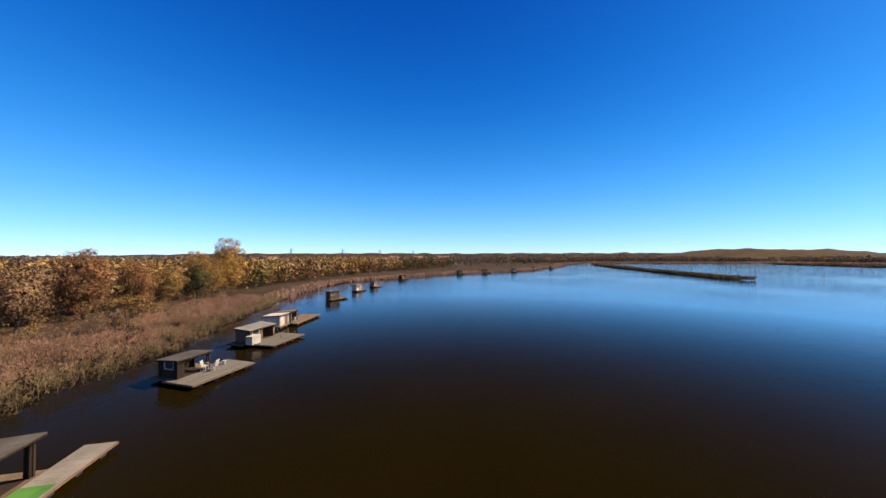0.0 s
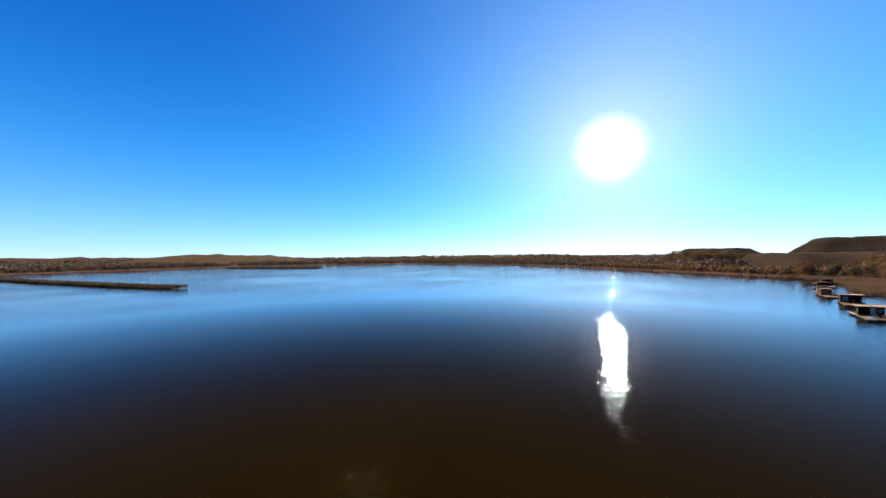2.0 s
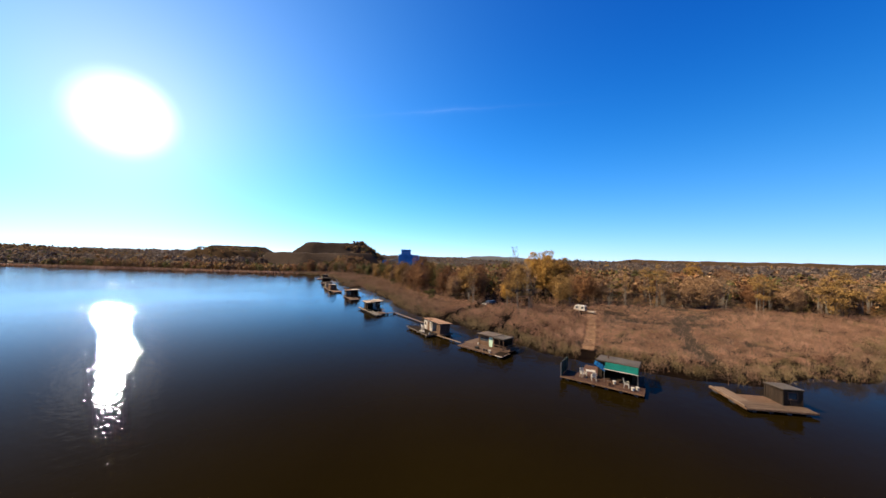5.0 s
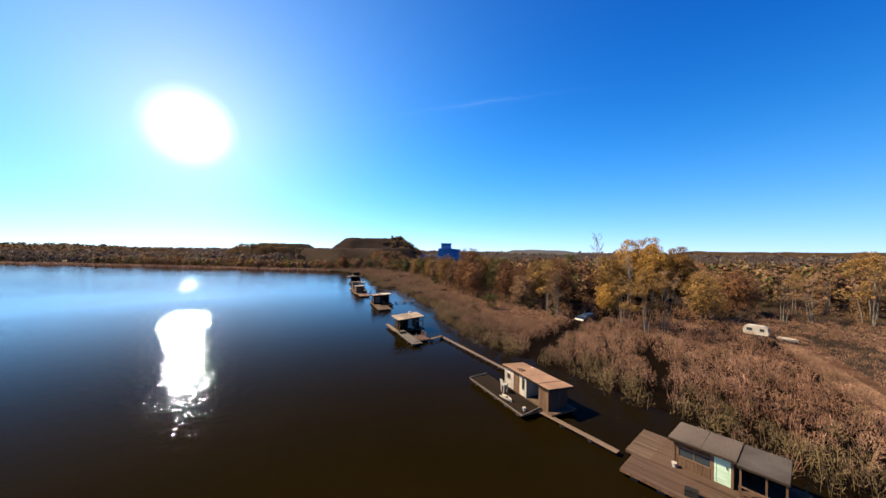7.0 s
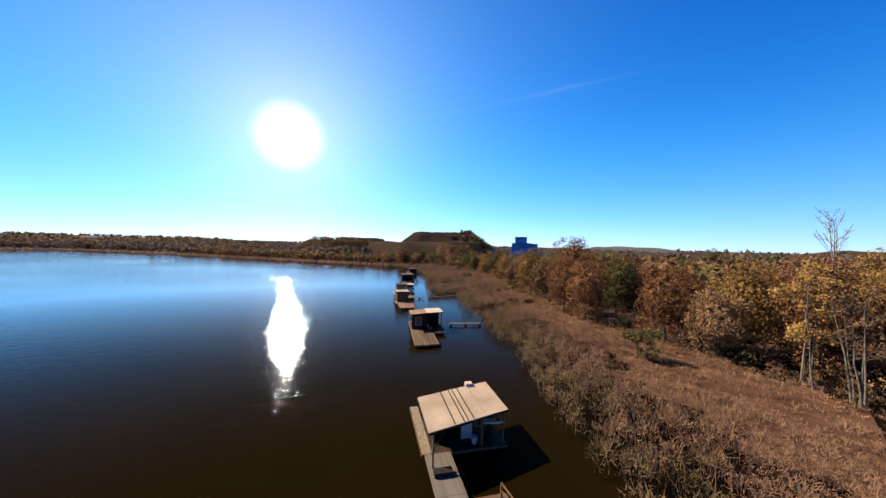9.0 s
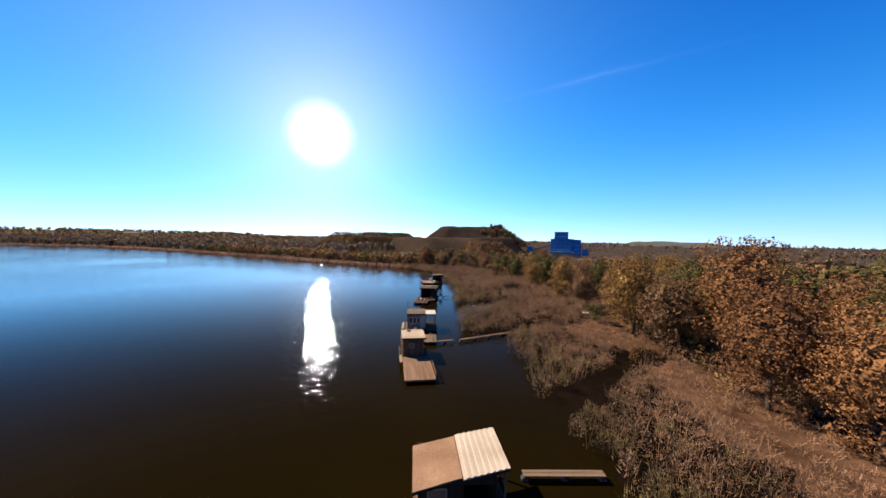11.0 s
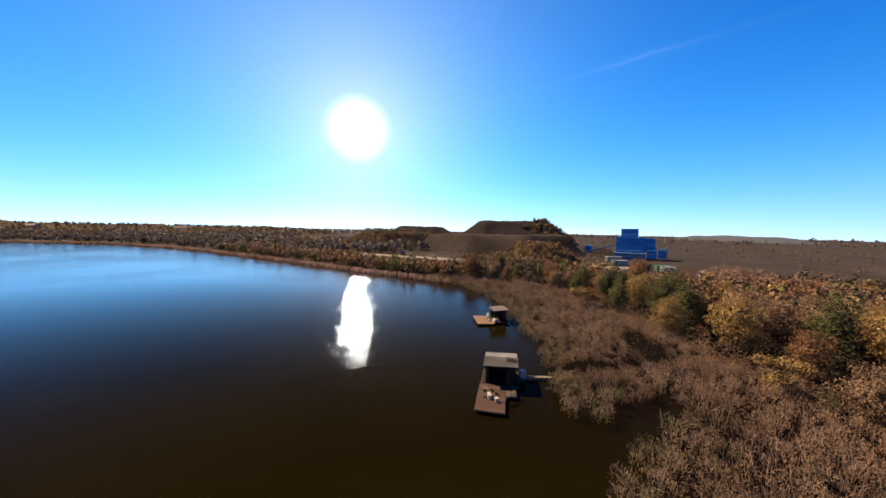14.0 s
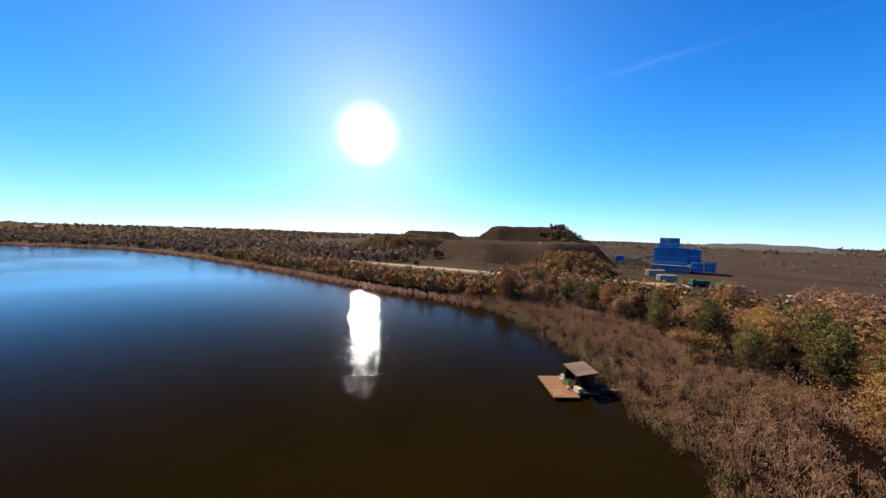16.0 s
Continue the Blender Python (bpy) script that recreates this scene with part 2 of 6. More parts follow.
BLUE = mat("blue_sheet_metal", (0.00879, 0.08749, 0.2593), (0.02056, 0.1633, 0.4066), 0.3, 0.45, 0.1, 3)

FELT_GREY = mat("grey_roof_felt", (0.0274, 0.0244, 0.0228), (0.0671, 0.0608, 0.0564), 0.6, 0.9, 0.4, 16, island=0.15)
ROOF_BEIGE = mat("beige_roof_sheet", (0.16, 0.127, 0.0991), (0.278, 0.234, 0.198), 0.5, 0.8, 0.3, 12, island=0.2)
ROOF_PALE = mat("pale_roof_sheet", (0.217, 0.187, 0.162), (0.339, 0.304, 0.27), 0.5, 0.7, 0.2, 12, island=0.15)
ROOF_BROWN = mat("brown_roof_sheet", (0.1119, 0.06692, 0.0434), (0.2352, 0.1526, 0.106), 0.5, 0.85, 0.3, 12, island=0.15)
ROOF_RED = mat("red_roof_sheet", (0.0869, 0.0217, 0.0153), (0.157, 0.0478, 0.0326), 0.5, 0.8, 0.3, 12, island=0.15)
DECK_RED = mat("red_brown_deck", (0.0244, 0.0137, 0.0107), (0.0643, 0.0365, 0.0274), 0.6, 0.85, 0.4, 14, island=0.4, stretch=(0.35, 7, 1))
DECK_GREY = mat("grey_deck_sheet", (0.05176, 0.04811, 0.04437), (0.1105, 0.1028, 0.09605), 0.5, 0.85, 0.4, 14, island=0.2, stretch=(0.35, 7, 1))
WHITE = mat("white_paint", (0.196, 0.183, 0.165), (0.357, 0.344, 0.321), 0.8, 0.6, 0.15, 10, island=0.1)
WALL_BROWN = mat("brown_board", (0.0391, 0.0239, 0.0153), (0.104, 0.0653, 0.0435), 0.8, 0.85, 0.4, 14, island=0.5, stretch=(5, 5, 0.5))
WALL_PALE = mat("pale_board", (0.0959, 0.0781, 0.0566), (0.196, 0.165, 0.13), 0.8, 0.85, 0.4, 14, island=0.5, stretch=(5, 5, 0.5))
MINT = mat("mint_paint", (0.26, 0.38, 0.31), (0.36, 0.5, 0.42), 1.0, 0.6, 0.1, 10)
SKYBLUE = mat("light_blue_paint", (0.153, 0.217, 0.27), (0.261, 0.326, 0.37), 1.0, 0.6, 0.1, 10)
TEAL = mat("teal_canvas", (0.00174, 0.0566, 0.0522), (0.00435, 0.113, 0.1), 1.0, 0.7, 0.2, 10, thin=0.3)
TARP = mat("blue_tarpaulin", (0.00435, 0.0522, 0.183), (0.013, 0.109, 0.304), 1.0, 0.5, 0.2, 8, thin=0.3)
GREEN_NET = mat("dark_green_screen", (0.00261, 0.0153, 0.0109), (0.00869, 0.037, 0.0261), 1.0, 0.8, 0.2, 10)
TURF = mat("green_deck_turf", (0.0217, 0.0697, 0.0153), (0.0522, 0.139, 0.0304), 1.0, 0.95, 0.3, 12)
RUST = mat("rusty_steel", (0.0435, 0.0217, 0.013), (0.0959, 0.0609, 0.0435), 2.0, 0.6, 0.3, 14, metal=0.4)
STEEL = mat("dull_steel", (0.0781, 0.0781, 0.0828), (0.174, 0.174, 0.179), 2.0, 0.45, 0.2, 14, metal=0.7)
DRUM_BLUE = mat("float_drum", (0.00869, 0.013, 0.0217), (0.0261, 0.0391, 0.0609), 1.0, 0.6, 0.1, 6)
RUBBER = mat("black_rubber", (0.00522, 0.00522, 0.00522), (0.0174, 0.0174, 0.0174), 2.0, 0.8, 0.2, 10)
ROAD_DUST = mat("dusty_road", (0.13, 0.109, 0.0869), (0.217, 0.187, 0.157), 0.1, 0.95, 0.4, 2, spec=0.02)
GRAVEL = mat("grey_gravel", (0.0171, 0.0125, 0.0091), (0.039, 0.0297, 0.0228), 0.03, 0.95, 0.5, 1.2, spec=0.02)
PLAIN = mat("rough_plain_grass", (0.01551, 0.0113, 0.00818), (0.04372, 0.0335, 0.02497), 0.03, 0.95, 0.6, 0.4, spec=0.02)
LITTER = mat("dead_straw_litter", (0.02717, 0.01501, 0.009834), (0.08153, 0.04763, 0.03261), 0.35, 0.95, 0.8, 5, spec=0.02, stretch=(1, 1.6, 1))
BRUSH = mat("brown_scrub", (0.01802, 0.01109, 0.00594), (0.05158, 0.03366, 0.01802), 0.05, 0.95, 0.6, 1.0, spec=0.02)
# bluish grey: the air's haze painted into the far hill's colour
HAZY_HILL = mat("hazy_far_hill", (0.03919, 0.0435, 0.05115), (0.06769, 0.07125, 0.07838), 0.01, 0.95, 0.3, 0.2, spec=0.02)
BLUE_PALE = mat("faded_blue_sheet", (0.0435, 0.0959, 0.165), (0.109, 0.174, 0.252), 0.3, 0.45, 0.1, 3)


def glass_material():
    m = bpy.data.materials.new("window_glass")
    m.use_nodes = True
    b = m.node_tree.nodes["Principled BSDF"]
    b.inputs["Base Color"].default_value = (0.02, 0.03, 0.04, 1)
    b.inputs["Roughness"].default_value = 0.05
    b.inputs["Specular IOR Level"].default_value = 0.8
    return m


GLASS = glass_material()

# ---- shaping helpers ----
def mesh_object(name, verts, faces, material, smooth=False):
    me = bpy.data.meshes.new(name)
    me.from_pydata(verts, [], faces)
    me.materials.append(material)
    if smooth:
        me.polygons.foreach_set("use_smooth", [True] * len(me.polygons))
    me.update()
    return new(name, me)


def soup(name, pts, material, per=4, tris=None):
    """A mesh of separate faces of per corners each, from an array of corner points, and of triangles besides."""
    pts = np.asarray(pts, dtype=np.float32).reshape(-1, 3)
    k = len(pts) // per
    start, total = np.arange(0, len(pts), per, dtype=np.int32), np.full(k, per, dtype=np.int32)
    if tris is not None:
        more = np.asarray(tris, dtype=np.float32).reshape(-1, 3)
        start = np.concatenate([start, len(pts) + np.arange(0, len(more), 3, dtype=np.int32)])
        total = np.concatenate([total, np.full(len(more) // 3, 3, dtype=np.int32)])
        pts = np.concatenate([pts, more])
        k = len(start)
    me = bpy.data.meshes.new(name)
    me.vertices.add(len(pts))
    me.vertices.foreach_set("co", pts.ravel())
    me.loops.add(len(pts))
    me.loops.foreach_set("vertex_index", np.arange(len(pts), dtype=np.int32))
    me.polygons.add(k)
    me.polygons.foreach_set("loop_start", start)
    me.polygons.foreach_set("loop_total", total)
    me.materials.append(material)
    me.update(calc_edges=True)
    return me


RNG = np.random.RandomState(7)

# ---- plan of the lake ----
WEST_SHORE = [(53, 356), (-3, 273), (-26, 253), (-56, 237), (-84, 203), (-102, 177), (-102, 151), (-100, 133), (-97, 117),
              (-95, 104), (-93, 96), (-91, 89), (-92, 84), (-93, 81), (-91, 76), (-90, 60), (-88, 20), (-84, -30),
              (-75, -62)]
HUT_BAY = [(-65, -61), (-55, -46), (-47, -34), (-41, -33), (-35, -26), (-29, -24), (-16, -24), (-10, -25), (-3, -30),
           (2, -32.5), (8, -35), (13, -36.5), (19, -38.5), (23, -41), (28, -44.5), (32, -47), (37, -52), (40, -56.5),
           (44, -58), (50, -62), (57, -67)]
REED_BAY = [(60, -70), (66, -73.5), (70, -77), (73, -73), (78, -75.5), (83, -80), (84, -90), (86, -90), (90, -85),
            (96, -89), (99, -92), (105, -97), (115, -103), (123, -107), (133, -111), (141, -113), (156, -114)]
EAST_SHORE = [(165, -111), (175, -106), (190, -98), (213, -88), (243, -76), (284, -57), (330, -35), (390, 0), (440, 45),
              (480, 110), (520, 240), (470, 360), (380, 460), (280, 480), (150, 500), (80, 430)]
SHORE = WEST_SHORE + HUT_BAY + REED_BAY + EAST_SHORE


def inside_and_distance(x, y, poly):
    """For arrays of places: whether they lie in the polygon, and how far they are from its edge."""
    p = np.array(poly, dtype=float)
    q = np.roll(p, -1, 0)
    ins = np.zeros(x.shape, bool)
    best = np.full(x.shape, 1e9)
    for (ax, ay), (bx, by) in zip(p, q):
        cross = ((ay > y) != (by > y)) & (x < (bx - ax) * (y - ay) / (by - ay + 1e-12) + ax)
        ins ^= cross
        dx, dy = bx - ax, by - ay
        t = np.clip(((x - ax) * dx + (y - ay) * dy) / (dx * dx + dy * dy), 0, 1)
        best = np.minimum(best, np.hypot(x - ax - t * dx, y - ay - t * dy))
    return ins, best


def wobble(x, y, s):
    return np.sin(x / s + 1.3) * np.cos(y / (s * 1.2) - 0.7) + 0.5 * np.sin(x / (s * 0.43) + y / (s * 0.51))


def hill(x, y, cx, cy, rx, ry, h, turn=0.0, flat=2.0):
    c, s = math.cos(turn), math.sin(turn)
    u, v = ((x - cx) * c + (y - cy) * s) / rx, (-(x - cx) * s + (y - cy) * c) / ry
    return h * np.exp(-(u * u + v * v) ** flat)


# ditches and paths through the reeds: points and half width
CUTS = [([(12.4, -34), (12.1, -48), (10.8, -58), (9.6, -69)], 1.8), ([(-0.4, -30), (-0.2, -40), (1.4, -52)], 1.1), 
        ([(55, -62), (56.5, -83)], 1.8), ([(70.5, -74), (71, -90)], 1.6),
        ([(86.5, -82), (86.0, -94)], 1.9), ([(96.4, -87), (94.2, -95), (90.4, -107)], 1.7), ([(-100, 99), (-125, 75)], 1.6), ([(-104, 108), (-126, 112)], 1.4)]


# trodden grass paths through the reeds
PATHS = [([(-16.4, -25), (-16.3, -44), (-15.6, -62)], 1.2), ([(-30.4, -29), (-30.8, -46), (-33, -64), (-40, -76)], 1.3), ([(-15, -60), (-24, -56), (-40, -62)], 1.3)]


def near_line(x, y, pts):
    d = np.full(x.shape, 1e9)
    for (ax, ay), (bx, by) in zip(pts, pts[1:]):
        dx, dy = bx - ax, by - ay
        t = np.clip(((x - ax) * dx + (y - ay) * dy) / (dx * dx + dy * dy), 0, 1)
        d = np.minimum(d, np.hypot(x - ax - t * dx, y - ay - t * dy))
    return d


def land_height(x, y):
    ins, d = inside_and_distance(x, y, SHORE)
    z = np.where(ins, -np.minimum(d * 0.35, 1.6), np.minimum(0.12 + d * 0.05, 0.5))
    far = np.clip((d - 350) / 1200, 0, 1)
    for pts, half in CUTS:
        c = near_line(x, y, pts)
        z = np.where(c < half + 0.3, np.minimum(z, 0.03 + 0.25 * np.maximum(c - half * 0.7, 0)), z)
    z = z + np.where(ins, 0, far * (3 + 3 * wobble(x, y, 260)))
    return z


WOODS = [(-48, 341), (-93, 268), (-117, 200), (-119, 168), (-122, 143), (-120, 119), (-116, 95), (-112, 60), (-107, 0), (-100, -60), (-94, -108),
         (-70, -96), (-34, -88), (-16, -80), (-3, -66), (2, -61), (14, -60), (28, -69), (40, -74), (59, -86), (65, -95), (76, -104), (92, -113),
         (105, -122), (120, -130), (136, -136), (151, -128), (165, -117)]
WOODS_BACK = [(210, -190), (150, -215), (60, -200), (-40, -180), (-140, -190), (-230, -60), (-230, 200), (-150, 380)]
def in_woods(x, y):
    return inside_and_distance(x, y, WOODS + WOODS_BACK)


def ground():
    fine = np.concatenate([-np.geomspace(4600, 150, 26), np.arange(-140, 240, 2.0), np.geomspace(245, 4600, 28)])
    finey = np.concatenate([-np.geomspace(4600, 170, 26), np.arange(-160, 130, 2.0), np.geomspace(134, 4600, 36)])
    gx, gy = np.meshgrid(fine, finey)
    z = land_height(gx, gy)
    nx, ny = len(fine), len(finey)
    v = np.stack([gx.ravel(), gy.ravel(), z.ravel()], 1)
    i = (np.arange(ny - 1)[:, None] * nx + np.arange(nx - 1)[None]).ravel()
    f = np.stack([i, i + 1, i + nx + 1, i + nx], 1)
    ob = mesh_object("ground", v.tolist(), f.tolist(), SOIL_SHADED, True)
    # rough grass on the open plain
    ob.data.materials.append(PLAIN)
    ob.data.materials.append(LITTER)
    c = v[f].mean(1)
    x, y = c[:, 0], c[:, 1]
    ins, d = inside_and_distance(x, y, SHORE)
    wi, wd = in_woods(x, y)
    # dead straw lies under the open stretches between reeds and wood
    straw = ~ins & (d > 9) & (d < 45) & (~wi | (wd < 2)) & (y < -26) & ((x > 16) & (x < 68) | (near_line(x, y, PATHS[0][0]) < 2.5))
    for pts, half in CUTS:
        straw &= near_line(x, y, pts) > half + 1
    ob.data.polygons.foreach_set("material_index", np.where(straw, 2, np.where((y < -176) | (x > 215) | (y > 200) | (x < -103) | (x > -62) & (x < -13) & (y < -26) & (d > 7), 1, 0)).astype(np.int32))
    return tagged(ob, "brown autumn marshland around a lake", "ground", kind="structure")


ground()
tagged(mesh_object("water", [(-160, -180, 0), (620, -180, 0), (620, 620, 0), (-160, 620, 0)], [(0, 1, 2, 3)], WATER),
       "calm dark lake water mirroring the blue sky", "water", kind="structure")

# ---- vegetation ----
def scatter(x0, x1, y0, y1, step):
    gx, gy = np.meshgrid(np.arange(x0, x1, step), np.arange(y0, y1, step))
    x = gx.ravel() + RNG.uniform(-0.5, 0.5, gx.size) * step * 1.2
    y = gy.ravel() + RNG.uniform(-0.5, 0.5, gx.size) * step * 1.2
    return x, y


def blades(x, y, z, h, wide, count, lean=0.35):
    """Reed blades: upright tapering quads with a broad feathery head, count to a tuft."""
    n = len(x) * count
    bx = np.repeat(x, count) + RNG.normal(0, 0.22, n)
    by = np.repeat(y, count) + RNG.normal(0, 0.22, n)
    bz = np.repeat(z, count)
    hh = np.repeat(h, count) * RNG.uniform(0.65, 1.1, n)
    a = RNG.uniform(0, 2 * np.pi, n)
    la = RNG.uniform(0, 2 * np.pi, n)
    lx, ly = np.cos(la) * hh * RNG.uniform(0, lean, n), np.sin(la) * hh * RNG.uniform(0, lean, n)
    w = wide * RNG.uniform(0.6, 1.3, n)
    cx, cy = np.cos(a) * w, np.sin(a) * w
    p = np.empty((n, 4, 3), np.float32)
    p[:, 0] = np.stack([bx - cx * 0.25, by - cy * 0.25, bz], 1)
    p[:, 1] = np.stack([bx + cx * 0.25, by + cy * 0.25, bz], 1)
    p[:, 2] = np.stack([bx + cx + lx, by + cy + ly, bz + hh * 0.86], 1)
    p[:, 3] = np.stack([bx - cx * 0.4 + lx * 1.2, by - cy * 0.4 + ly * 1.2, bz + hh], 1)
    return p


def tussocks(x, y, z, h, r, count):
    """Reed tussocks: domes of upright feathery slivers, count to a tussock."""
    n = len(x) * count
    v = RNG.normal(0, 1, (n, 3))
    v /= np.linalg.norm(v, axis=1)[:, None]
    v[:, 2] = np.where(v[:, 2] < -0.25, -v[:, 2], v[:, 2])
    k = np.repeat(np.arange(len(x)), count)
    g = RNG.uniform(0.6, 1.06, n)
    c = np.stack([x[k] + v[:, 0] * r[k] * g, y[k] + v[:, 1] * r[k] * g, z[k] + h[k] * (0.42 + 0.58 * v[:, 2] * g)], 1)
    a = v * 0.6 + np.array([0, 0, 0.5]) + RNG.normal(0, 0.45, (n, 3))
    a /= np.linalg.norm(a, axis=1)[:, None]
    b = np.cross(a, RNG.normal(0, 1, (n, 3)))
    b /= np.linalg.norm(b, axis=1)[:, None]
    s = RNG.uniform(0.08, 0.21, n)[:, None]
    w = RNG.uniform(0.011, 0.026, n)[:, None]
    p = np.empty((n, 3, 3), np.float32)
    p[:, 0], p[:, 1], p[:, 2] = c - a * s * 0.5 + b * w, c - a * s - b * w, c + a * s
    return p


def reeds():
    x, y = scatter(-112, 168, -135, 130, 1.05)
    ins, d = inside_and_distance(x, y, SHORE)
    wi, wd = in_woods(x, y)
    clump = 0.7 * wobble(x, y, 2.3) + RNG.normal(0, 0.55, x.shape)
    gap = np.zeros(x.shape, bool)
    for pts, half in CUTS + PATHS:
        gap |= near_line(x, y, pts) < half - 0.3 + (0.5 if (pts, half) in PATHS else 0) + 0.25 * wobble(x, y, 2.0)
    edge = (d < 0.7 + 0.5 * clump) & ins
    keep = (~ins | edge) & ~gap & (~wi | (wd < 3)) & (d < 70)
    # patchy, trodden grass further from the water
    keep &= ~((d > 9) & (wobble(x, y, 6.0) > 1.0)) & (np.hypot(x - 11, y + 61) > 3.6)
    keep &= RNG.uniform(0, 1, x.shape) < np.where(d > 26, 0.7, 0.96)
    x, y, d, clump = x[keep], y[keep], d[keep], clump[keep]
    z = np.maximum(land_height(x, y), -0.25) - 0.1
    h = np.clip(1.75 + 0.4 * clump, 0.7, 2.9) * np.where(d > 20, 0.8, 1.0) * np.where(d > 34, 0.7, 1.0)
    # past the tall fringe the reeds lie flattened into matted straw
    h = np.where((x < -17) & (x > -44) & (y < -30), h * 0.68, h)
    mown = (x > 15) & (x < 68) & (d > 9.5 + 2.2 * wobble(x, y, 5.0))
    stay = ~mown | (RNG.uniform(0, 1, x.shape) < 0.3)
    h = np.where(mown, h * RNG.uniform(0.22, 0.5, x.shape), h)
    x, y, z, d, h = x[stay], y[stay], z[stay], d[stay], h[stay]
    r = RNG.uniform(0.55, 0.9, x.shape)
    green = RNG.uniform(0, 1, x.shape) < np.clip(0.85 - d * 0.16, 0.04, 0.8)
    bleached = ~green & (x < 16) & (d > 3) & (RNG.uniform(0, 1, x.shape) < 0.8)
    for name, sel, m, label in (("reed_bed", ~green & ~bleached, REED, "dense dry brown reeds along the lake shore"),
                                ("reed_bed", bleached, REED_PALE, "broad bed of bleached pinkish-brown reeds"),
                                ("green_reeds", green, REED_GREEN, "faded green reeds and sedge at the water's edge")):
        near, off = sel & (d < 21), sel & (d >= 21)
        q = np.concatenate([tussocks(x[near], y[near], z[near], h[near], r[near], 108), tussocks(x[off], y[off], z[off], h[off], r[off], 60)])
        p = blades(x[sel], y[sel], z[sel], h[sel], 0.022, 3, 0.4)
        tagged(new(name, soup(name, p, m, 4, q)), label, "reeds", kind="stuff")
    # far shores: coarser
    t = []
    for ax, ay, bx, by in [(*SHORE[k], *SHORE[(k + 1) % len(SHORE)]) for k in list(range(0, 7)) + list(range(56, 73))]:
        L = math.hypot(bx - ax, by - ay)
        n = int(L * 5)
        u = RNG.uniform(0, 1, n)
        nx, ny = (by - ay) / L, -(bx - ax) / L
        w = RNG.uniform(-1, 7 if ay > 120 else 3, n)
        qx, qy = ax + (bx - ax) * u, ay + (by - ay) * u
        i, _ = inside_and_distance(np.array([(ax + bx) / 2 + nx]), np.array([(ay + by) / 2 + ny]), SHORE)
        s = -1 if i[0] else 1
        t.append(np.stack([qx + nx * w * s, qy + ny * w * s], 1))
    t = np.concatenate(t)
    p = blades(t[:, 0], t[:, 1], np.full(len(t), 0.0), np.full(len(t), 1.7), 0.22, 4)
    tagged(new("far_reeds", soup("far_reeds", p, STRAW)), "pale dry reeds along the far shores", "reeds", kind="stuff")
    # low grass between reeds and wood
    x, y = scatter(-120, 168, -140, 130, 1.15)
    ins, d = inside_and_distance(x, y, SHORE)
    wi, wd = in_woods(x, y)
    keep = ~ins & (d > 5) & (~wi | (wd < 14)) & (d < 90)
    for pts, half in CUTS:
        keep &= near_line(x, y, pts) > half
    x, y = x[keep], y[keep]
    lie = (x > 15) & (x < 75) & (y < 0) | (near_line(x, y, PATHS[0][0]) < 2.0)
    q = blades(x[lie], y[lie], land_height(x[lie], y[lie]), np.full(lie.sum(), 0.3) + 0.12 * wobble(x[lie], y[lie], 1.7), 0.024, 24, 1.9)
    tagged(new("matted_straw", soup("matted_straw", q, STRAW)), "flattened pinkish straw between reeds and wood", "grass", kind="stuff")
    p = blades(x, y, land_height(x, y) - 0.05, np.full(x.shape, 0.42) + 0.15 * wobble(x, y, 1.3), 0.024, 4, 1.2)
    tagged(new("dry_grass", soup("dry_grass", p, STRAW)), "matted straw-coloured dry grass", "grass", kind="stuff")


def facing(v, loose=0.42):
    """Two directions along leaves that face roughly the way v."""
    nv = v + RNG.normal(0, loose, v.shape)
    a = np.cross(nv, RNG.normal(0, 1, v.shape))
    a /= np.linalg.norm(a, axis=1)[:, None] + 1e-9
    b = np.cross(nv, a)
    return a, b / (np.linalg.norm(b, axis=1)[:, None] + 1e-9)


def leaf_cloud(centres, radii, n, size, flat=0.8):
    """n leaf faces on the shells of clumps, as triangles."""
    k = RNG.choice(len(centres), n, p=np.array(radii) ** 2 / np.sum(np.array(radii) ** 2))
    v = RNG.normal(0, 1, (n, 3))
    v /= np.linalg.norm(v, axis=1)[:, None]
    r = np.array(radii)[k] * RNG.uniform(0.68, 1.05, n)
    c = np.array(centres)[k] + v * r[:, None] * np.array([1, 1, flat])
    a, b = facing(v)
    s = (size * RNG.uniform(0.5, 1.3, n))[:, None]
    p = np.empty((n, 3, 3), np.float32)
    p[:, 0], p[:, 1], p[:, 2] = c - a * s * 0.5, c + a * s * 0.5, c + b * s * 0.9
    return p


def limb(verts, faces, p, q, r0, r1, sides=5):
    """A tapered branch from p to q."""
    p, q = Vector(p), Vector(q)
    d = (q - p).normalized()
    u = d.orthogonal().normalized()
    w = d.cross(u)
    s = len(verts)
    for c, r in ((p, r0), (q, r1)):
        for k in range(sides):
            a = 2 * math.pi * k / sides
            verts.append(tuple(c + (u * math.cos(a) + w * math.sin(a)) * r))
    for k in range(sides):
        faces.append((s + k, s + (k + 1) % sides, s + sides + (k + 1) % sides, s + sides + k))


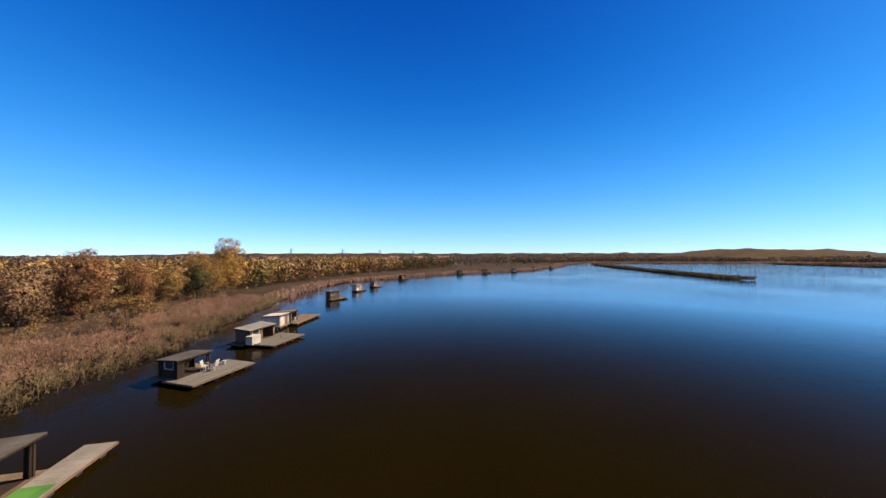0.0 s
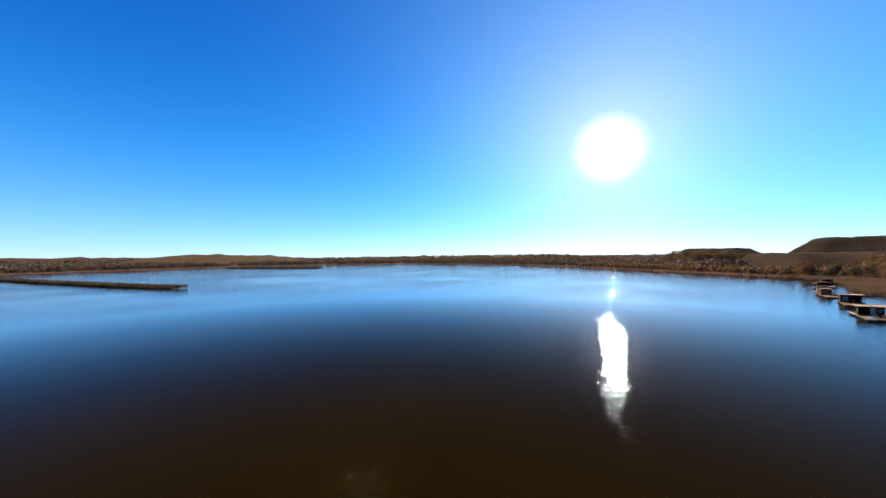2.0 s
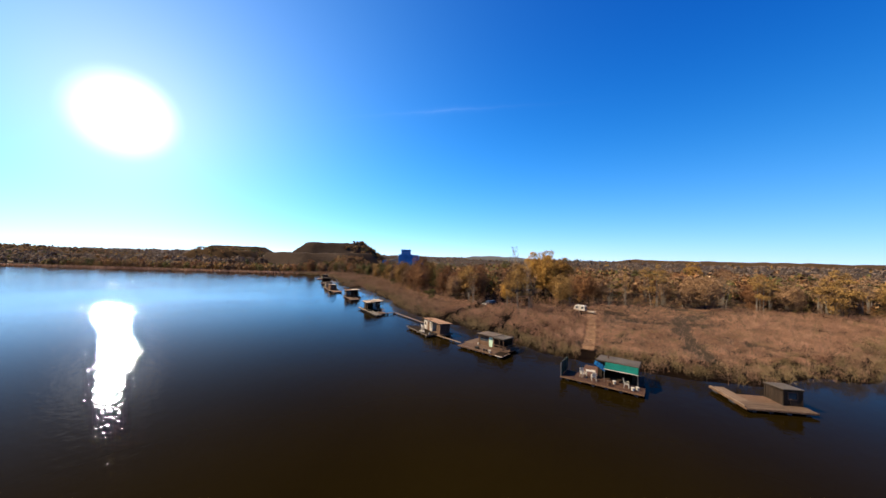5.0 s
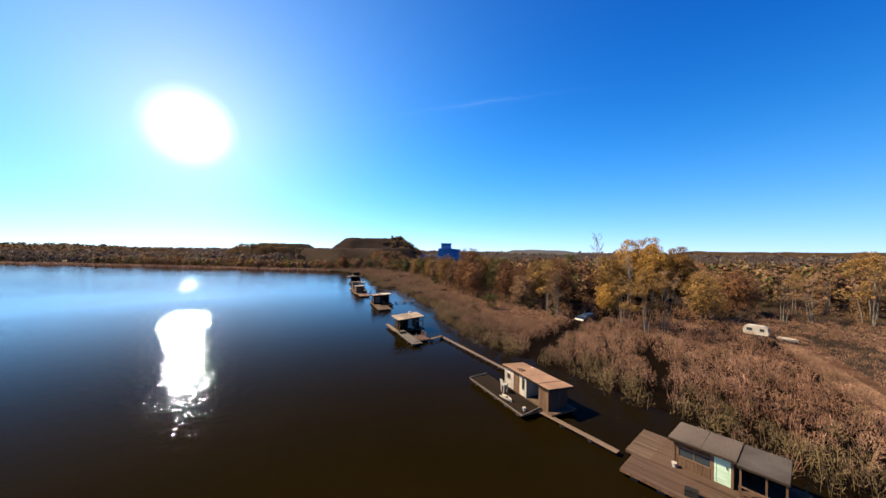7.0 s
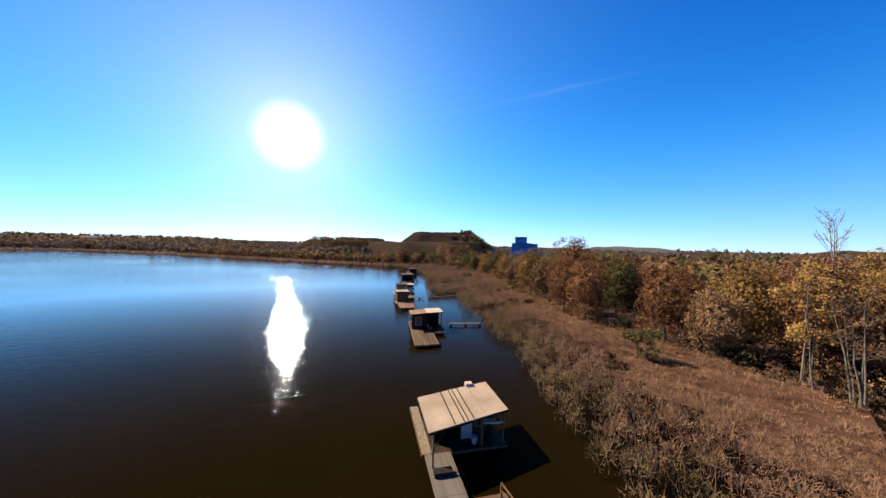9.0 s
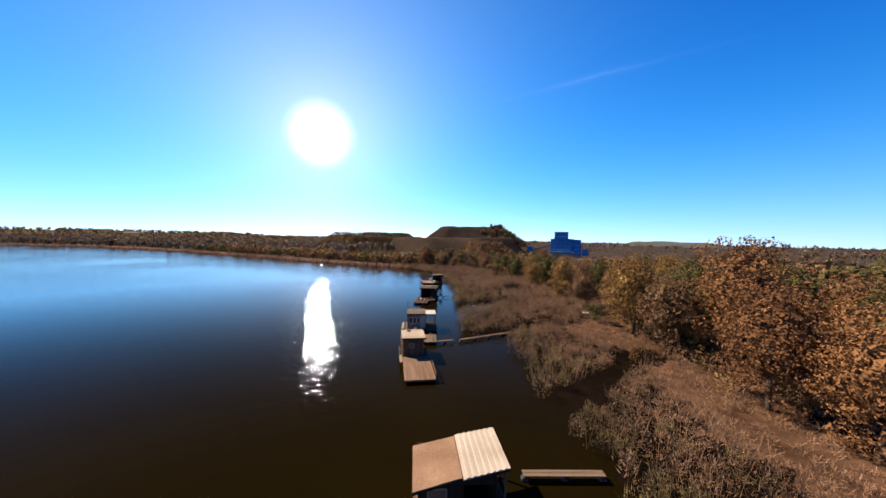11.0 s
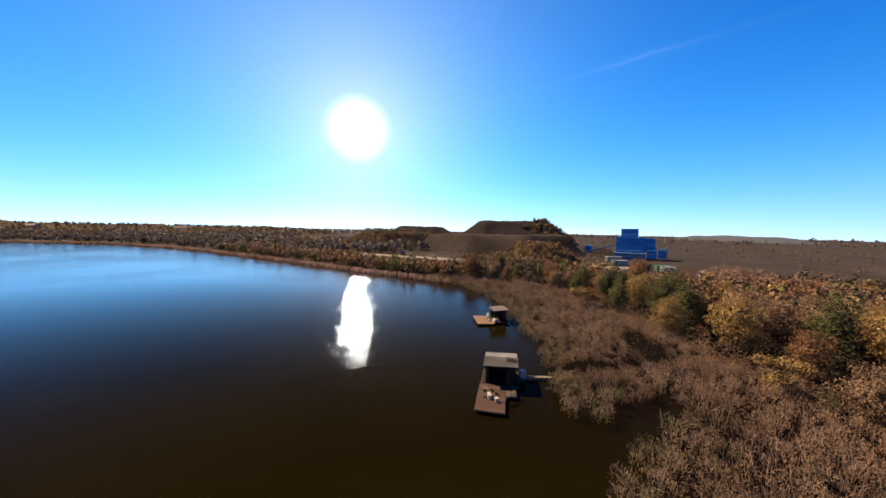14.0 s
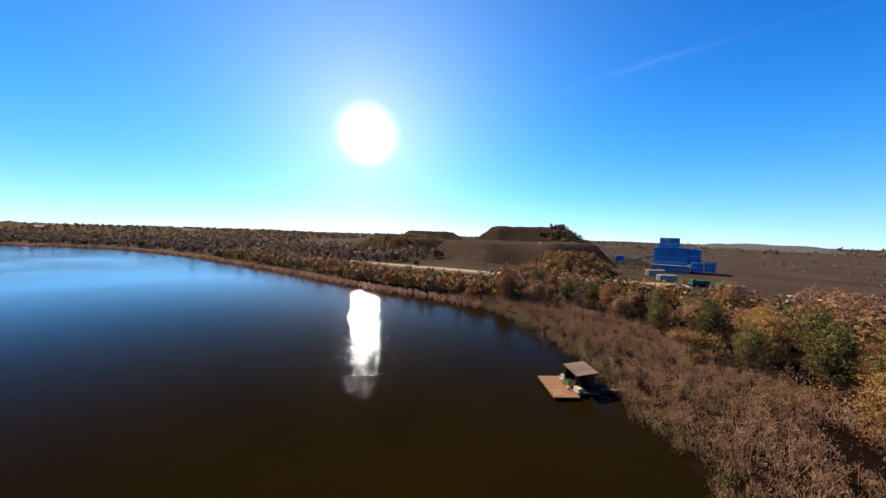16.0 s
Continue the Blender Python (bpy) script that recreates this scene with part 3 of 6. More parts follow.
def tree(kind, h, spread, leaves, leafmat, bark, label, trunks=1, low=0.3, size=0.18, dome=False):
    """A tree of height h: trunk or trunks with limbs and twigs, and a crown of leaf clumps."""
    root = tagged(new(kind), label, "tree")
    v, f, cen, rad = [], [], [], []
    for t in range(trunks):
        bx, by = (RNG.uniform(-0.9, 0.9), RNG.uniform(-0.9, 0.9)) if trunks > 1 else (0, 0)
        th = h * (RNG.uniform(0.8, 1.0) if trunks > 1 else 1)
        tx, ty = bx + RNG.uniform(-0.12, 0.12) * th, by + RNG.uniform(-0.12, 0.12) * th
        r = (0.019 if leaves else 0.011) * th if bark is not BIRCH else 0.0085 * th
        knots = [Vector((bx + (tx - bx) * s + RNG.uniform(-0.1, 0.1) * (s > 0), by + (ty - by) * s + RNG.uniform(-0.1, 0.1) * (s > 0), s * th * (0.8 if dome else 0.93) - 0.1 * (s == 0))) for s in (0, 0.2, 0.42, 0.65, 0.85, 1.0)]
        for k in range(5):
            limb(v, f, knots[k], knots[k + 1], r * (1 - k * 0.19), r * (1 - (k + 1) * 0.19), 7 if k < 2 else 5)
        count = max(6 if not leaves else 4, int((15 if leaves else 30) / trunks))
        for k in range(count):
            s = low + (0.95 - low) * (k + RNG.uniform(0.1, 0.9)) / count
            i = min(int(s * 5), 4)
            p = knots[i].lerp(knots[i + 1], s * 5 - i)
            a = k * 2.4 + RNG.uniform(-0.5, 0.5)
            reach = spread * (1 - abs(s - 0.55) * 0.95) * RNG.uniform(0.65, 1.1) * (0.6 if dome else 1 if leaves else 0.5)
            q = p + Vector((math.cos(a) * reach, math.sin(a) * reach, reach * RNG.uniform(0.25, 0.7) * (1 if leaves else 2.6)))
            limb(v, f, p, q, r * 0.4 * (1.1 - s), 0.02, 4)
            for _ in range(3 if leaves else 9):
                m = p.lerp(q, RNG.uniform(0.4, 0.9))
                e = m + Vector((RNG.uniform(-1, 1), RNG.uniform(-1, 1), RNG.uniform(0.1, 1))) * reach * 0.4
                limb(v, f, m, e, 0.03 if leaves else 0.02, 0.012 if leaves else 0.006, 3)
                cen.append(tuple(e))
                rad.append(reach * RNG.uniform(0.22, 0.38))
            cen.append(tuple(q))
            rad.append(reach * RNG.uniform(0.3, 0.5))
        cen.append((tx, ty, th * 0.95))
        rad.append(spread * 0.35)
    if dome:
        cen, rad = [], []
        for k in range(46):
            u, a = 1 - 1.9 * (k + 0.5) / 46, k * 2.4
            c = math.sqrt(max(0, 1 - u * u))
            g = RNG.uniform(0.55, 0.86)
            cen.append((math.cos(a) * c * spread * g, math.sin(a) * c * spread * g, h * (0.47 + 0.5 * u * g)))
            rad.append(spread * RNG.uniform(0.17, 0.36))
        cen.append((0, 0, h * 0.5))
        rad.append(spread * 0.62)
    me = mesh_object("trunk", v, f, bark, True)
    me.parent = root
    if leaves:
        p = leaf_cloud(cen, rad, leaves, size)
        if dome:
            # the dense inside of the crown
            e = RNG.normal(0, 1, (420, 3))
            e /= np.linalg.norm(e, axis=1)[:, None]
            a, b = facing(e, 0.25)
            e = e * RNG.uniform(0.4, 0.6, 420)[:, None] * np.array([spread, spread, h * 0.5]) + np.array([0, 0, h * 0.47])
            s = RNG.uniform(0.4, 0.7, 420)[:, None]
            p = np.concatenate([p, np.stack([e - a * s * 0.5, e + a * s * 0.5, e + b * s], 1).astype(np.float32)])
        cr = new("crown", soup("crown", p, leafmat, 3))
        cr.parent = root
    return root


def plant_trees():
    kinds = [tree("alder_tree", 11.0, 3.6, 8900, LEAF_RUST, BARK, "rust-brown autumn tree with a dense round crown", low=0.12, dome=True),
             tree("alder_tree", 9.4, 3.3, 7300, LEAF_BROWN, BARK, "dull brown autumn tree with a dense low crown", low=0.12, dome=True),
             tree("oak_tree", 15.6, 3.9, 14400, LEAF_GOLD, BARK, "tall golden-leaved autumn oak with a full crown", low=0.2, size=0.2, dome=True),
             tree("oak_tree", 11.0, 3.8, 9100, LEAF_OCHRE, BARK, "ochre autumn oak at the edge of the wood", low=0.2, dome=True),
             tree("pine_tree", 11.0, 3.1, 7700, LEAF_OLIVE, BARK, "dark olive-green tree in the wood", low=0.2, dome=True),
             tree("birch_tree", 10.0, 1.9, 4200, LEAF_OCHRE, BIRCH, "slender white-trunked birch with thin yellow-brown leaves", trunks=4, low=0.35, size=0.17),
             tree("birch_tree", 9.5, 1.8, 1900, LEAF_BROWN, BIRCH, "nearly bare slender birch with pale trunks", trunks=5, low=0.3, size=0.15),
             tree("willow_bush", 4.6, 2.2, 2600, LEAF_OCHRE, BARK, "yellowing willow bush among the reeds", trunks=4, low=0.1, size=0.2),
             tree("bare_tree", 12.5, 3.6, 0, LEAF_BROWN, BARK_PALE, "leafless pale grey tree rising over the wood", trunks=3, low=0.3),
             tree("willow_bush", 3.4, 1.9, 2200, LEAF_OLIVE, BARK, "low olive-green bush at the edge of the reeds", trunks=4, low=0.1, size=0.18),
             tree("oak_tree", 7.0, 2.6, 7100, LEAF_GOLD, BARK, "small golden-yellow oak at the edge of the wood", low=0.15, size=0.16, dome=True)]
    spots = []

    def put(k, x, y, s=1.0):
        spots.append((x, y))
        z = float(land_height(np.array([x]), np.array([y]))[0])
        m = pose(x, y, z - 0.05, 0, 0, RNG.uniform(0, 360))
        ob = copy_thing(kinds[k], m)
        ob.scale = (s * RNG.uniform(0.92, 1.08), s * RNG.uniform(0.92, 1.08), s * RNG.uniform(0.93, 1.07))
        ob["group"] = "trees of the shore wood"

    # single trees that stand out
    put(2, -4.5, -99, 1.08), put(2, 1.0, -97, 1.16), put(2, 6.5, -100, 1.1), put(2, 2.0, -105, 1.18), put(3, 11, -96, 1.2), put(10, 8.5, -72, 0.95), put(0, 18, -72, 1.1), put(3, -7, -75, 1.0), put(3, 23, -74, 1.1), put(5, 1.0, -58, 1.0), put(5, 4.2, -59.5, 0.95), put(6, -0.6, -59.8, 1.0), put(8, 14, -104, 1.5)
    put(8, 5, -86, 1.05), put(7, -71, -94, 1.7), put(7, -106, 99, 1.1), put(7, 113, -121, 1.1), put(1, -119, 97, 1.1)
    put(0, -124, 119, 1.0), put(0, 41, -75, 1.0), put(0, 46, -78, 1.05), put(0, 30, -71, 1.0), put(1, 25, -69, 0.9), put(5, 19, -66, 1.1), put(6, 16, -64, 1.0)
    put(9, 30, -63, 0.9), put(9, 66, -93, 0.9), put(4, 101, -127, 0.9), put(4, 96, -124, 0.9), put(3, 88, -119, 0.9), put(0, 64, -97, 0.95), put(3, 60.5, -91, 1.12), put(1, 55.5, -88, 1.1)
    put(1, 68, -103, 0.95), put(4, 56, -95, 1.0), put(7, 81, -106, 0.9), put(6, -19, -84, 0.9), put(6, -9, -78, 1.0), put(6, -24, -87, 1.0)
    x, y = scatter(-125, 165, -165, 150, 4.2)
    mix = RNG.permutation(len(x))
    # the stretch along the huts first
    mix = mix[np.argsort(~((x[mix] > 6) & (x[mix] < 112) & (y[mix] < -55)), kind="stable")]
    x, y = x[mix], y[mix]
    wi, wd = in_woods(x, y)
    keep = wi & (wd > 0.5) & (wd < np.where((x > 30) & (x < 125) & (y < 0), 30, 17)) & ((y < -20) | (y > 70))
    for px, py, d in zip(x[keep], y[keep], wd[keep]):
        if len(spots) > 245:
            break
        if min(math.hypot(px - a, py - b) for a, b in spots) < (6.0 if px > 12 else 4.8) or math.hypot(px - 10.5, py + 60) < 4 or -10 < px < 9 and -74 < py or math.hypot(px - 1, py + 99) < 9 or math.hypot(px + 13, py + 65) < 9 or math.hypot(px - 11, py + 62) < 6 or -22 < px < 14 and -92 < py < -62 and RNG.uniform() < 0.75 or px < -20 and py < 0 and min(math.hypot(px - a, py - b) for a, b in spots) < 4.6 or abs(px + 8) < 6 and py > -66:
            continue
        west = px < -20 and py < 0
        r = RNG.uniform()
        if west:
            k = 6 if r < 0.42 else 1 if r < 0.62 else 3 if r < 0.7 else 5 if r < 0.84 else 0 if r < 0.94 else 4
        elif py > 0:
            k = 3 if r < 0.35 else 0 if r < 0.5 else 2 if r < 0.6 else 4 if r < 0.75 else 1
        elif px > 34:
            k = 4 if r < 0.32 else 3 if r < 0.52 else 0 if r < 0.64 else 1 if r < 0.92 else 6
        else:
            k = 0 if r < 0.42 else 1 if r < 0.7 else 4 if r < 0.9 else 3 if r < 0.97 else 10
        put(k, px, py, RNG.uniform(0.78, 1.35) * (0.72 if px > 80 else 0.9 if px > 50 else 1.0))
    for i, ob in enumerate(kinds):
        ob.matrix_world = pose(-75 + 11 * i, -152, 0.4)
        ob["group"] = "trees of the shore wood"


def undergrowth():
    """Bushes and saplings along and under the edge of the wood."""
    x, y = scatter(-125, 168, -170, 150, 2.3)
    wi, wd = in_woods(x, y)
    keep = (wi & (wd < 24) & (RNG.uniform(0, 1, x.shape) < np.where(wd < 9, 1.0, 0.6))) | (~wi & (wd < 4) & (RNG.uniform(0, 1, x.shape) < 0.4))
    keep &= ((y < -20) | (y > 70)) & (np.hypot(x + 13, y + 64) > 6) & (np.hypot(x - 11, y + 61) > 5)
    ins, d = inside_and_distance(x, y, SHORE)
    keep &= ~ins & (d > 8) & ~((x > -60) & (x < -6) & (y > -90) & (RNG.uniform(0, 1, x.shape) < 0.7))
    x, y = x[keep], y[keep]
    r = RNG.uniform(0, 1, x.shape)
    for m, lo, hi in ((LEAF_BROWN, 0, 0.2), (TWIG, 0.2, 0.65), (LEAF_OCHRE, 0.65, 0.78), (LEAF_RUST, 0.78, 0.9), (LEAF_OLIVE, 0.9, 1)):
        s = (r >= lo) & (r < hi)
        wood_stuff("undergrowth", x[s], y[s], land_height(x[s], y[s]) - 0.2, RNG.uniform(1.3, 3.0, s.sum()), 100, 0.45, m, "tangled brown undergrowth along the wood's edge")


def wood_stuff(name, x, y, z, h, faces, size, m, label):
    """Many trees far off, each a loose crown of leaf faces over a stem."""
    n = len(x)
    k = np.repeat(np.arange(n), faces)
    v = RNG.normal(0, 1, (n * faces, 3))
    v /= np.linalg.norm(v, axis=1)[:, None]
    a, b = facing(v)
    v *= RNG.uniform(0.5, 1.05, n * faces)[:, None]
    hh = h[k]
    c = np.stack([x[k] + v[:, 0] * hh * 0.36, y[k] + v[:, 1] * hh * 0.36, z[k] + hh * 0.52 + v[:, 2] * hh * 0.46], 1)
    s = (size * hh / 8 * RNG.uniform(0.6, 1.4, n * faces))[:, None]
    p = np.empty((n * faces, 3, 3), np.float32)
    p[:, 0], p[:, 1], p[:, 2] = c - a * s * 0.5, c + a * s * 0.5, c + b * s
    return tagged(new(name, soup(name, p, m, 3)), label, "woodland", kind="stuff")


def far_woods():
    mats = [(LEAF_RUST, 0.3), (LEAF_BROWN, 0.38), (LEAF_OCHRE, 0.05), (LEAF_OLIVE, 0.27), (FAR_LEAF, 0.0)]

    def spread(name, x, y, h, faces, size, label, weights=None, z=None):
        r = RNG.uniform(0, 1, x.shape)
        low = 0
        for (m, share), wgt in zip(mats, weights or [s for _, s in mats]):
            sel = (r >= low) & (r < low + wgt)
            low += wgt
            if sel.sum():
                zz = land_height(x[sel], y[sel]) if z is None else z[sel]
                wood_stuff(name, x[sel], y[sel], zz, h[sel], faces, size, m, label)

    # the rest of the shore wood
    x, y = scatter(-230, 215, -215, 380, 4.6)
    wi, wd = in_woods(x, y)
    near = (wd < 17) & ((y < -20) & (y > -165) | (y > 70) & (y < 150)) & (x > -125) & (x < 165)
    keep = wi & ~near & (wd > 0) & (np.hypot(x - 137, y + 218) > 45) & (np.hypot(x - 190, y + 275) > 60)
    keep &= ~((x > 95) & (y < -175)) & ~((x > -32) & (x < 16) & (y > -104))
    x, y = x[keep], y[keep]
    h = RNG.uniform(6.5, 10.5, x.shape) * np.where(x > 60, 0.75, 1)
    west = (x < -90) & (y > 40)
    spread("wood", x[~west], y[~west], h[~west], 80, 0.85, "brown and golden autumn wood behind the reeds")
    spread("wood", x[west], y[west], h[west], 80, 0.85, "golden-yellow autumn wood behind pale reeds", [0.12, 0.18, 0.6, 0.1])
    # a young birch thicket behind it, with thin pale leaves
    x, y = RNG.uniform(28, 118, 900), RNG.uniform(-222, -168, 900)
    x, y = x[wobble(x, y, 30) > -0.7], y[wobble(x, y, 30) > -0.7]
    wood_stuff("birch_thicket", x, y, land_height(x, y), RNG.uniform(3.5, 6.5, x.shape), 60, 0.8, TWIG, "pale yellowish thicket of young birches behind the wood")
    # trees on the south bank, between water and road
    pts = [(158, -121), (176, -114), (191, -106), (213, -97), (243, -84), (284, -66), (330, -44)]
    q = []
    for (ax, ay), (bx, by) in zip(pts, pts[1:]):
        n = int(math.hypot(bx - ax, by - ay) * 2.4)
        u = RNG.uniform(0, 1, n)
        q.append(np.stack([ax + (bx - ax) * u + RNG.uniform(-2, 9, n) * 0.5, ay + (by - ay) * u + RNG.uniform(-16, 2, n)], 1))
    q = np.concatenate(q)
    spread("bank_trees", q[:, 0], q[:, 1], RNG.uniform(2.8, 6.5, len(q)), 70, 1.1, "small autumn trees on the bank below the road", [0.27, 0.33, 0.2, 0.2])
    # woods behind the far shores
    q = []
    for k in list(range(0, 8)) + list(range(61, 72)):
        (ax, ay), (bx, by) = SHORE[k], SHORE[(k + 1) % len(SHORE)]
        L = math.hypot(bx - ax, by - ay)
        n = int(L * (2.2 if k > 60 else 0.0))
        u, w = RNG.uniform(0, 1, n), RNG.uniform(10, 130, n)
        q.append(np.stack([ax + (bx - ax) * u + (by - ay) / L * w, ay + (by - ay) * u - (bx - ax) / L * w, w], 1))
    q = np.concatenate(q)
    ins, d = inside_and_distance(q[:, 0], q[:, 1], SHORE)
    q = q[~ins & (d > 8)]
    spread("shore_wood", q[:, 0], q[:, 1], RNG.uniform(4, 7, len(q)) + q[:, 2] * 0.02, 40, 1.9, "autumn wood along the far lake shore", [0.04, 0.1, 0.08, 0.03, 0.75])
    # low scrub over the open ground
    x, y = scatter(-420, 700, -700, 800, 14.5)
    ins, d = inside_and_distance(x, y, SHORE)
    wi, wd = in_woods(x, y)
    keep = ~ins & (d > 14) & ~wi & (wobble(x, y, 23) > -0.9) & ~((y > -130) & (y < 120) & (x > -112) & (x < 160))
    keep &= (near_line(x, y, [(120, -190), (110, -240), (150, -300), (220, -360)]) > 36) & (near_line(x, y, [(60, -270), (-20, -330), (-150, -360)]) > 42)
    keep &= near_line(x, y, [(420, -40), (330, -84), (287, -107), (226, -149), (187, -173), (168, -196)]) > 7
    for poly in ([(455, -305), (505, -390), (400, -480), (335, -442), (345, -410), (410, -332)], [(322, -187), (262, -197), (225, -224), (208, -266), (330, -405), (440, -322), (420, -250)]):
        i, _ = inside_and_distance(x, y, poly)
        keep &= ~i
    x, y = x[keep], y[keep]
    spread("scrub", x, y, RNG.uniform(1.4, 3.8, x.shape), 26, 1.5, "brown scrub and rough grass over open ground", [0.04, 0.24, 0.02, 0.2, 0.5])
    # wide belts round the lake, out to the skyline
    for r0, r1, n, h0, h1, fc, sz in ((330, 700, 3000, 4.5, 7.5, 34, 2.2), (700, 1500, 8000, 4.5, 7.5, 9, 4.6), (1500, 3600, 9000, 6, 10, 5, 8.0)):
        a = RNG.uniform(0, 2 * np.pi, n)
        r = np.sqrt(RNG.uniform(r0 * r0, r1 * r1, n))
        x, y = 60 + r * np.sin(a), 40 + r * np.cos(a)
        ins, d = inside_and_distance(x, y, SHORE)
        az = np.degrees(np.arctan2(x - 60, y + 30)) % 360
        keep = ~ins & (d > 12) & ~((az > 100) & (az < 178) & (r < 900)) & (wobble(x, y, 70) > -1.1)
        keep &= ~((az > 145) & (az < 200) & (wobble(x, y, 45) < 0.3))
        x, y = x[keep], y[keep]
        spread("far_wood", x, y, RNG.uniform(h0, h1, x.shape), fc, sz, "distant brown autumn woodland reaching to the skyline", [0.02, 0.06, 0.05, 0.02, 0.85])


reeds()
plant_trees()
undergrowth()
far_woods()

# ---- building helpers ----
class Boxes:
    """Gathers boxes, slabs and tubes into one mesh."""

    def __init__(self):
        self.v, self.f = [], []

    def hexa(self, c):
        s = len(self.v)
        self.v += [tuple(p) for p in c]
        self.f += [(s, s + 3, s + 2, s + 1), (s + 4, s + 5, s + 6, s + 7), (s, s + 1, s + 5, s + 4), (s + 1, s + 2, s + 6, s + 5), (s + 2, s + 3, s + 7, s + 6), (s + 3, s, s + 4, s + 7)]
        return self

    def box(self, x0, x1, y0, y1, z0, z1):
        return self.hexa([(x0, y0, z0), (x1, y0, z0), (x1, y1, z0), (x0, y1, z0), (x0, y0, z1), (x1, y0, z1), (x1, y1, z1), (x0, y1, z1)])

    def beam(self, p, q, w, h):
        """A bar of section w by h from p to q."""
        p, q = Vector(p), Vector(q)
        d = (q - p).normalized()
        side = d.cross(Vector((0, 0, 1)))
        side = (side if side.length > 0.01 else Vector((1, 0, 0))).normalized() * w / 2
        up = side.cross(d).normalized() * h / 2
        return self.hexa([p - side - up, p + side - up, q + side - up, q - side - up, p - side + up, p + side + up, q + side + up, q - side + up])

    def profile(self, pts, s0, s1, back, place):
        """A slab whose front follows pts (u, depth), from s0 to s1 along its length; one connected piece."""
        f0 = s0 if callable(s0) else (lambda u: s0)
        f1 = s1 if callable(s1) else (lambda u: s1)
        s = len(self.v)
        for u, d in pts:
            self.v += [tuple(place(u, d, f0(u))), tuple(place(u, d, f1(u))), tuple(place(u, back, f0(u))), tuple(place(u, back, f1(u)))]
        for k in range(len(pts) - 1):
            a, b = s + 4 * k, s + 4 * k + 4
            self.f += [(a, b, b + 1, a + 1), (a + 2, a + 3, b + 3, b + 2), (a + 1, b + 1, b + 3, a + 3), (a, a + 2, b + 2, b)]
        e = s + 4 * (len(pts) - 1)
        self.f += [(s, s + 1, s + 3, s + 2), (e, e + 2, e + 3, e + 1)]
        return self

    def tube(self, p, q, r0, r1=None, n=10, caps=True):
        r1 = r0 if r1 is None else r1
        p, q = Vector(p), Vector(q)
        d = (q - p).normalized()
        u = d.orthogonal().normalized()
        w = d.cross(u)
        s = len(self.v)
        for c, r in ((p, r0), (q, r1)):
            self.v += [tuple(c + (u * math.cos(2 * math.pi * k / n) + w * math.sin(2 * math.pi * k / n)) * r) for k in range(n)]
        self.f += [(s + k, s + (k + 1) % n, s + n + (k + 1) % n, s + n + k) for k in range(n)]
        if caps:
            self.f += [tuple(range(s + n - 1, s - 1, -1)), tuple(range(s + n, s + 2 * n))]
        return self


def part(name, bx, material, parent, label=""):
    """One mesh under a thing or a part."""
    me = bpy.data.meshes.new(name)
    me.from_pydata(bx.v, [], bx.f)
    me.materials.append(material)
    me.update()
    ob = new(name, me)
    ob.parent = parent
    if label:
        ob["label"] = label
    return ob


def thing(name, m, label, category, group=""):
    ob = tagged(new(name), label, category, group)
    ob.matrix_world = m
    return ob


def grooved(lo, hi, w, deep, play):
    """Points across boards of width w, with grooves between them and faces a little uneven."""
    n = max(1, round((hi - lo) / w))
    step = (hi - lo) / n
    pts = []
    for k in range(n):
        d = RNG.uniform(0, play)
        pts += [(lo + k * step + 0.008, d), (lo + (k + 1) * step - 0.008, d)]
        if k < n - 1:
            pts += [(lo + (k + 1) * step - 0.006, -deep), (lo + (k + 1) * step + 0.006, -deep)]
    return pts


def planking(x0, x1, y0, y1, z, w=0.16, along="x", thick=0.04):
    """Deck boards with gaps and uneven heights."""
    b = Boxes()
    if along == "x":
        return b.profile(grooved(y0, y1, w, thick * 0.7, 0.012), x0, x1, -thick, lambda u, d, t: (t, u, z + d))
    return b.profile(grooved(x0, x1, w, thick * 0.7, 0.012), y0, y1, -thick, lambda u, d, t: (u, t, z + d))


def floats(parent, x0, x1, y0, y1, material=None):
    """Bearers and drums that carry a deck."""
    for y in np.linspace(y0 + 0.1, y1 - 0.1, 3):
        part("bearer", Boxes().box(x0 + 0.05, x1 - 0.05, y - 0.05, y + 0.05, 0.2, 0.355), DARKWOOD, parent)
    n = max(2, int((x1 - x0) / 1.3))
    for k in range(n):
        x = x0 + (k + 0.5) * (x1 - x0) / n
        for ya, yb in ((y0 + 0.15, y0 + min(1.0, (y1 - y0) / 2)), (y1 - min(1.0, (y1 - y0) / 2), y1 - 0.15)):
            part("float_drum", Boxes().tube((x, ya, 0.05), (x, yb, 0.05), 0.2, n=12), material or DRUM_BLUE, parent)


TURNED = {}


def turned(m):
    """The same board material with its grain across."""
    if m.name not in TURNED:
        c = m.copy()
        c.name = m.name + "_across"
        v = c.node_tree.nodes["Mapping"].inputs["Scale"].default_value
        v[0], v[1] = v[1], v[0]
        TURNED[m.name] = c
    return TURNED[m.name]


def deck(parent, x0, x1, y0, y1, material, w=0.16, along="x", z=0.4, carried=True):
    part("decking", planking(x0, x1, y0, y1, z, w, along), material if along == "x" else turned(material), parent)
    for e in ((x0 - 0.03, x1 + 0.03, y0 - 0.04, y0 - 0.005), (x0 - 0.03, x1 + 0.03, y1 + 0.005, y1 + 0.04), (x0 - 0.045, x0 - 0.01, y0, y1), (x1 + 0.01, x1 + 0.045, y0, y1)):
        part("edge_board", Boxes().box(*e, z - 0.14, z - 0.01), WALL_BROWN, parent)
    if carried:
        floats(parent, x0, x1, y0, y1)


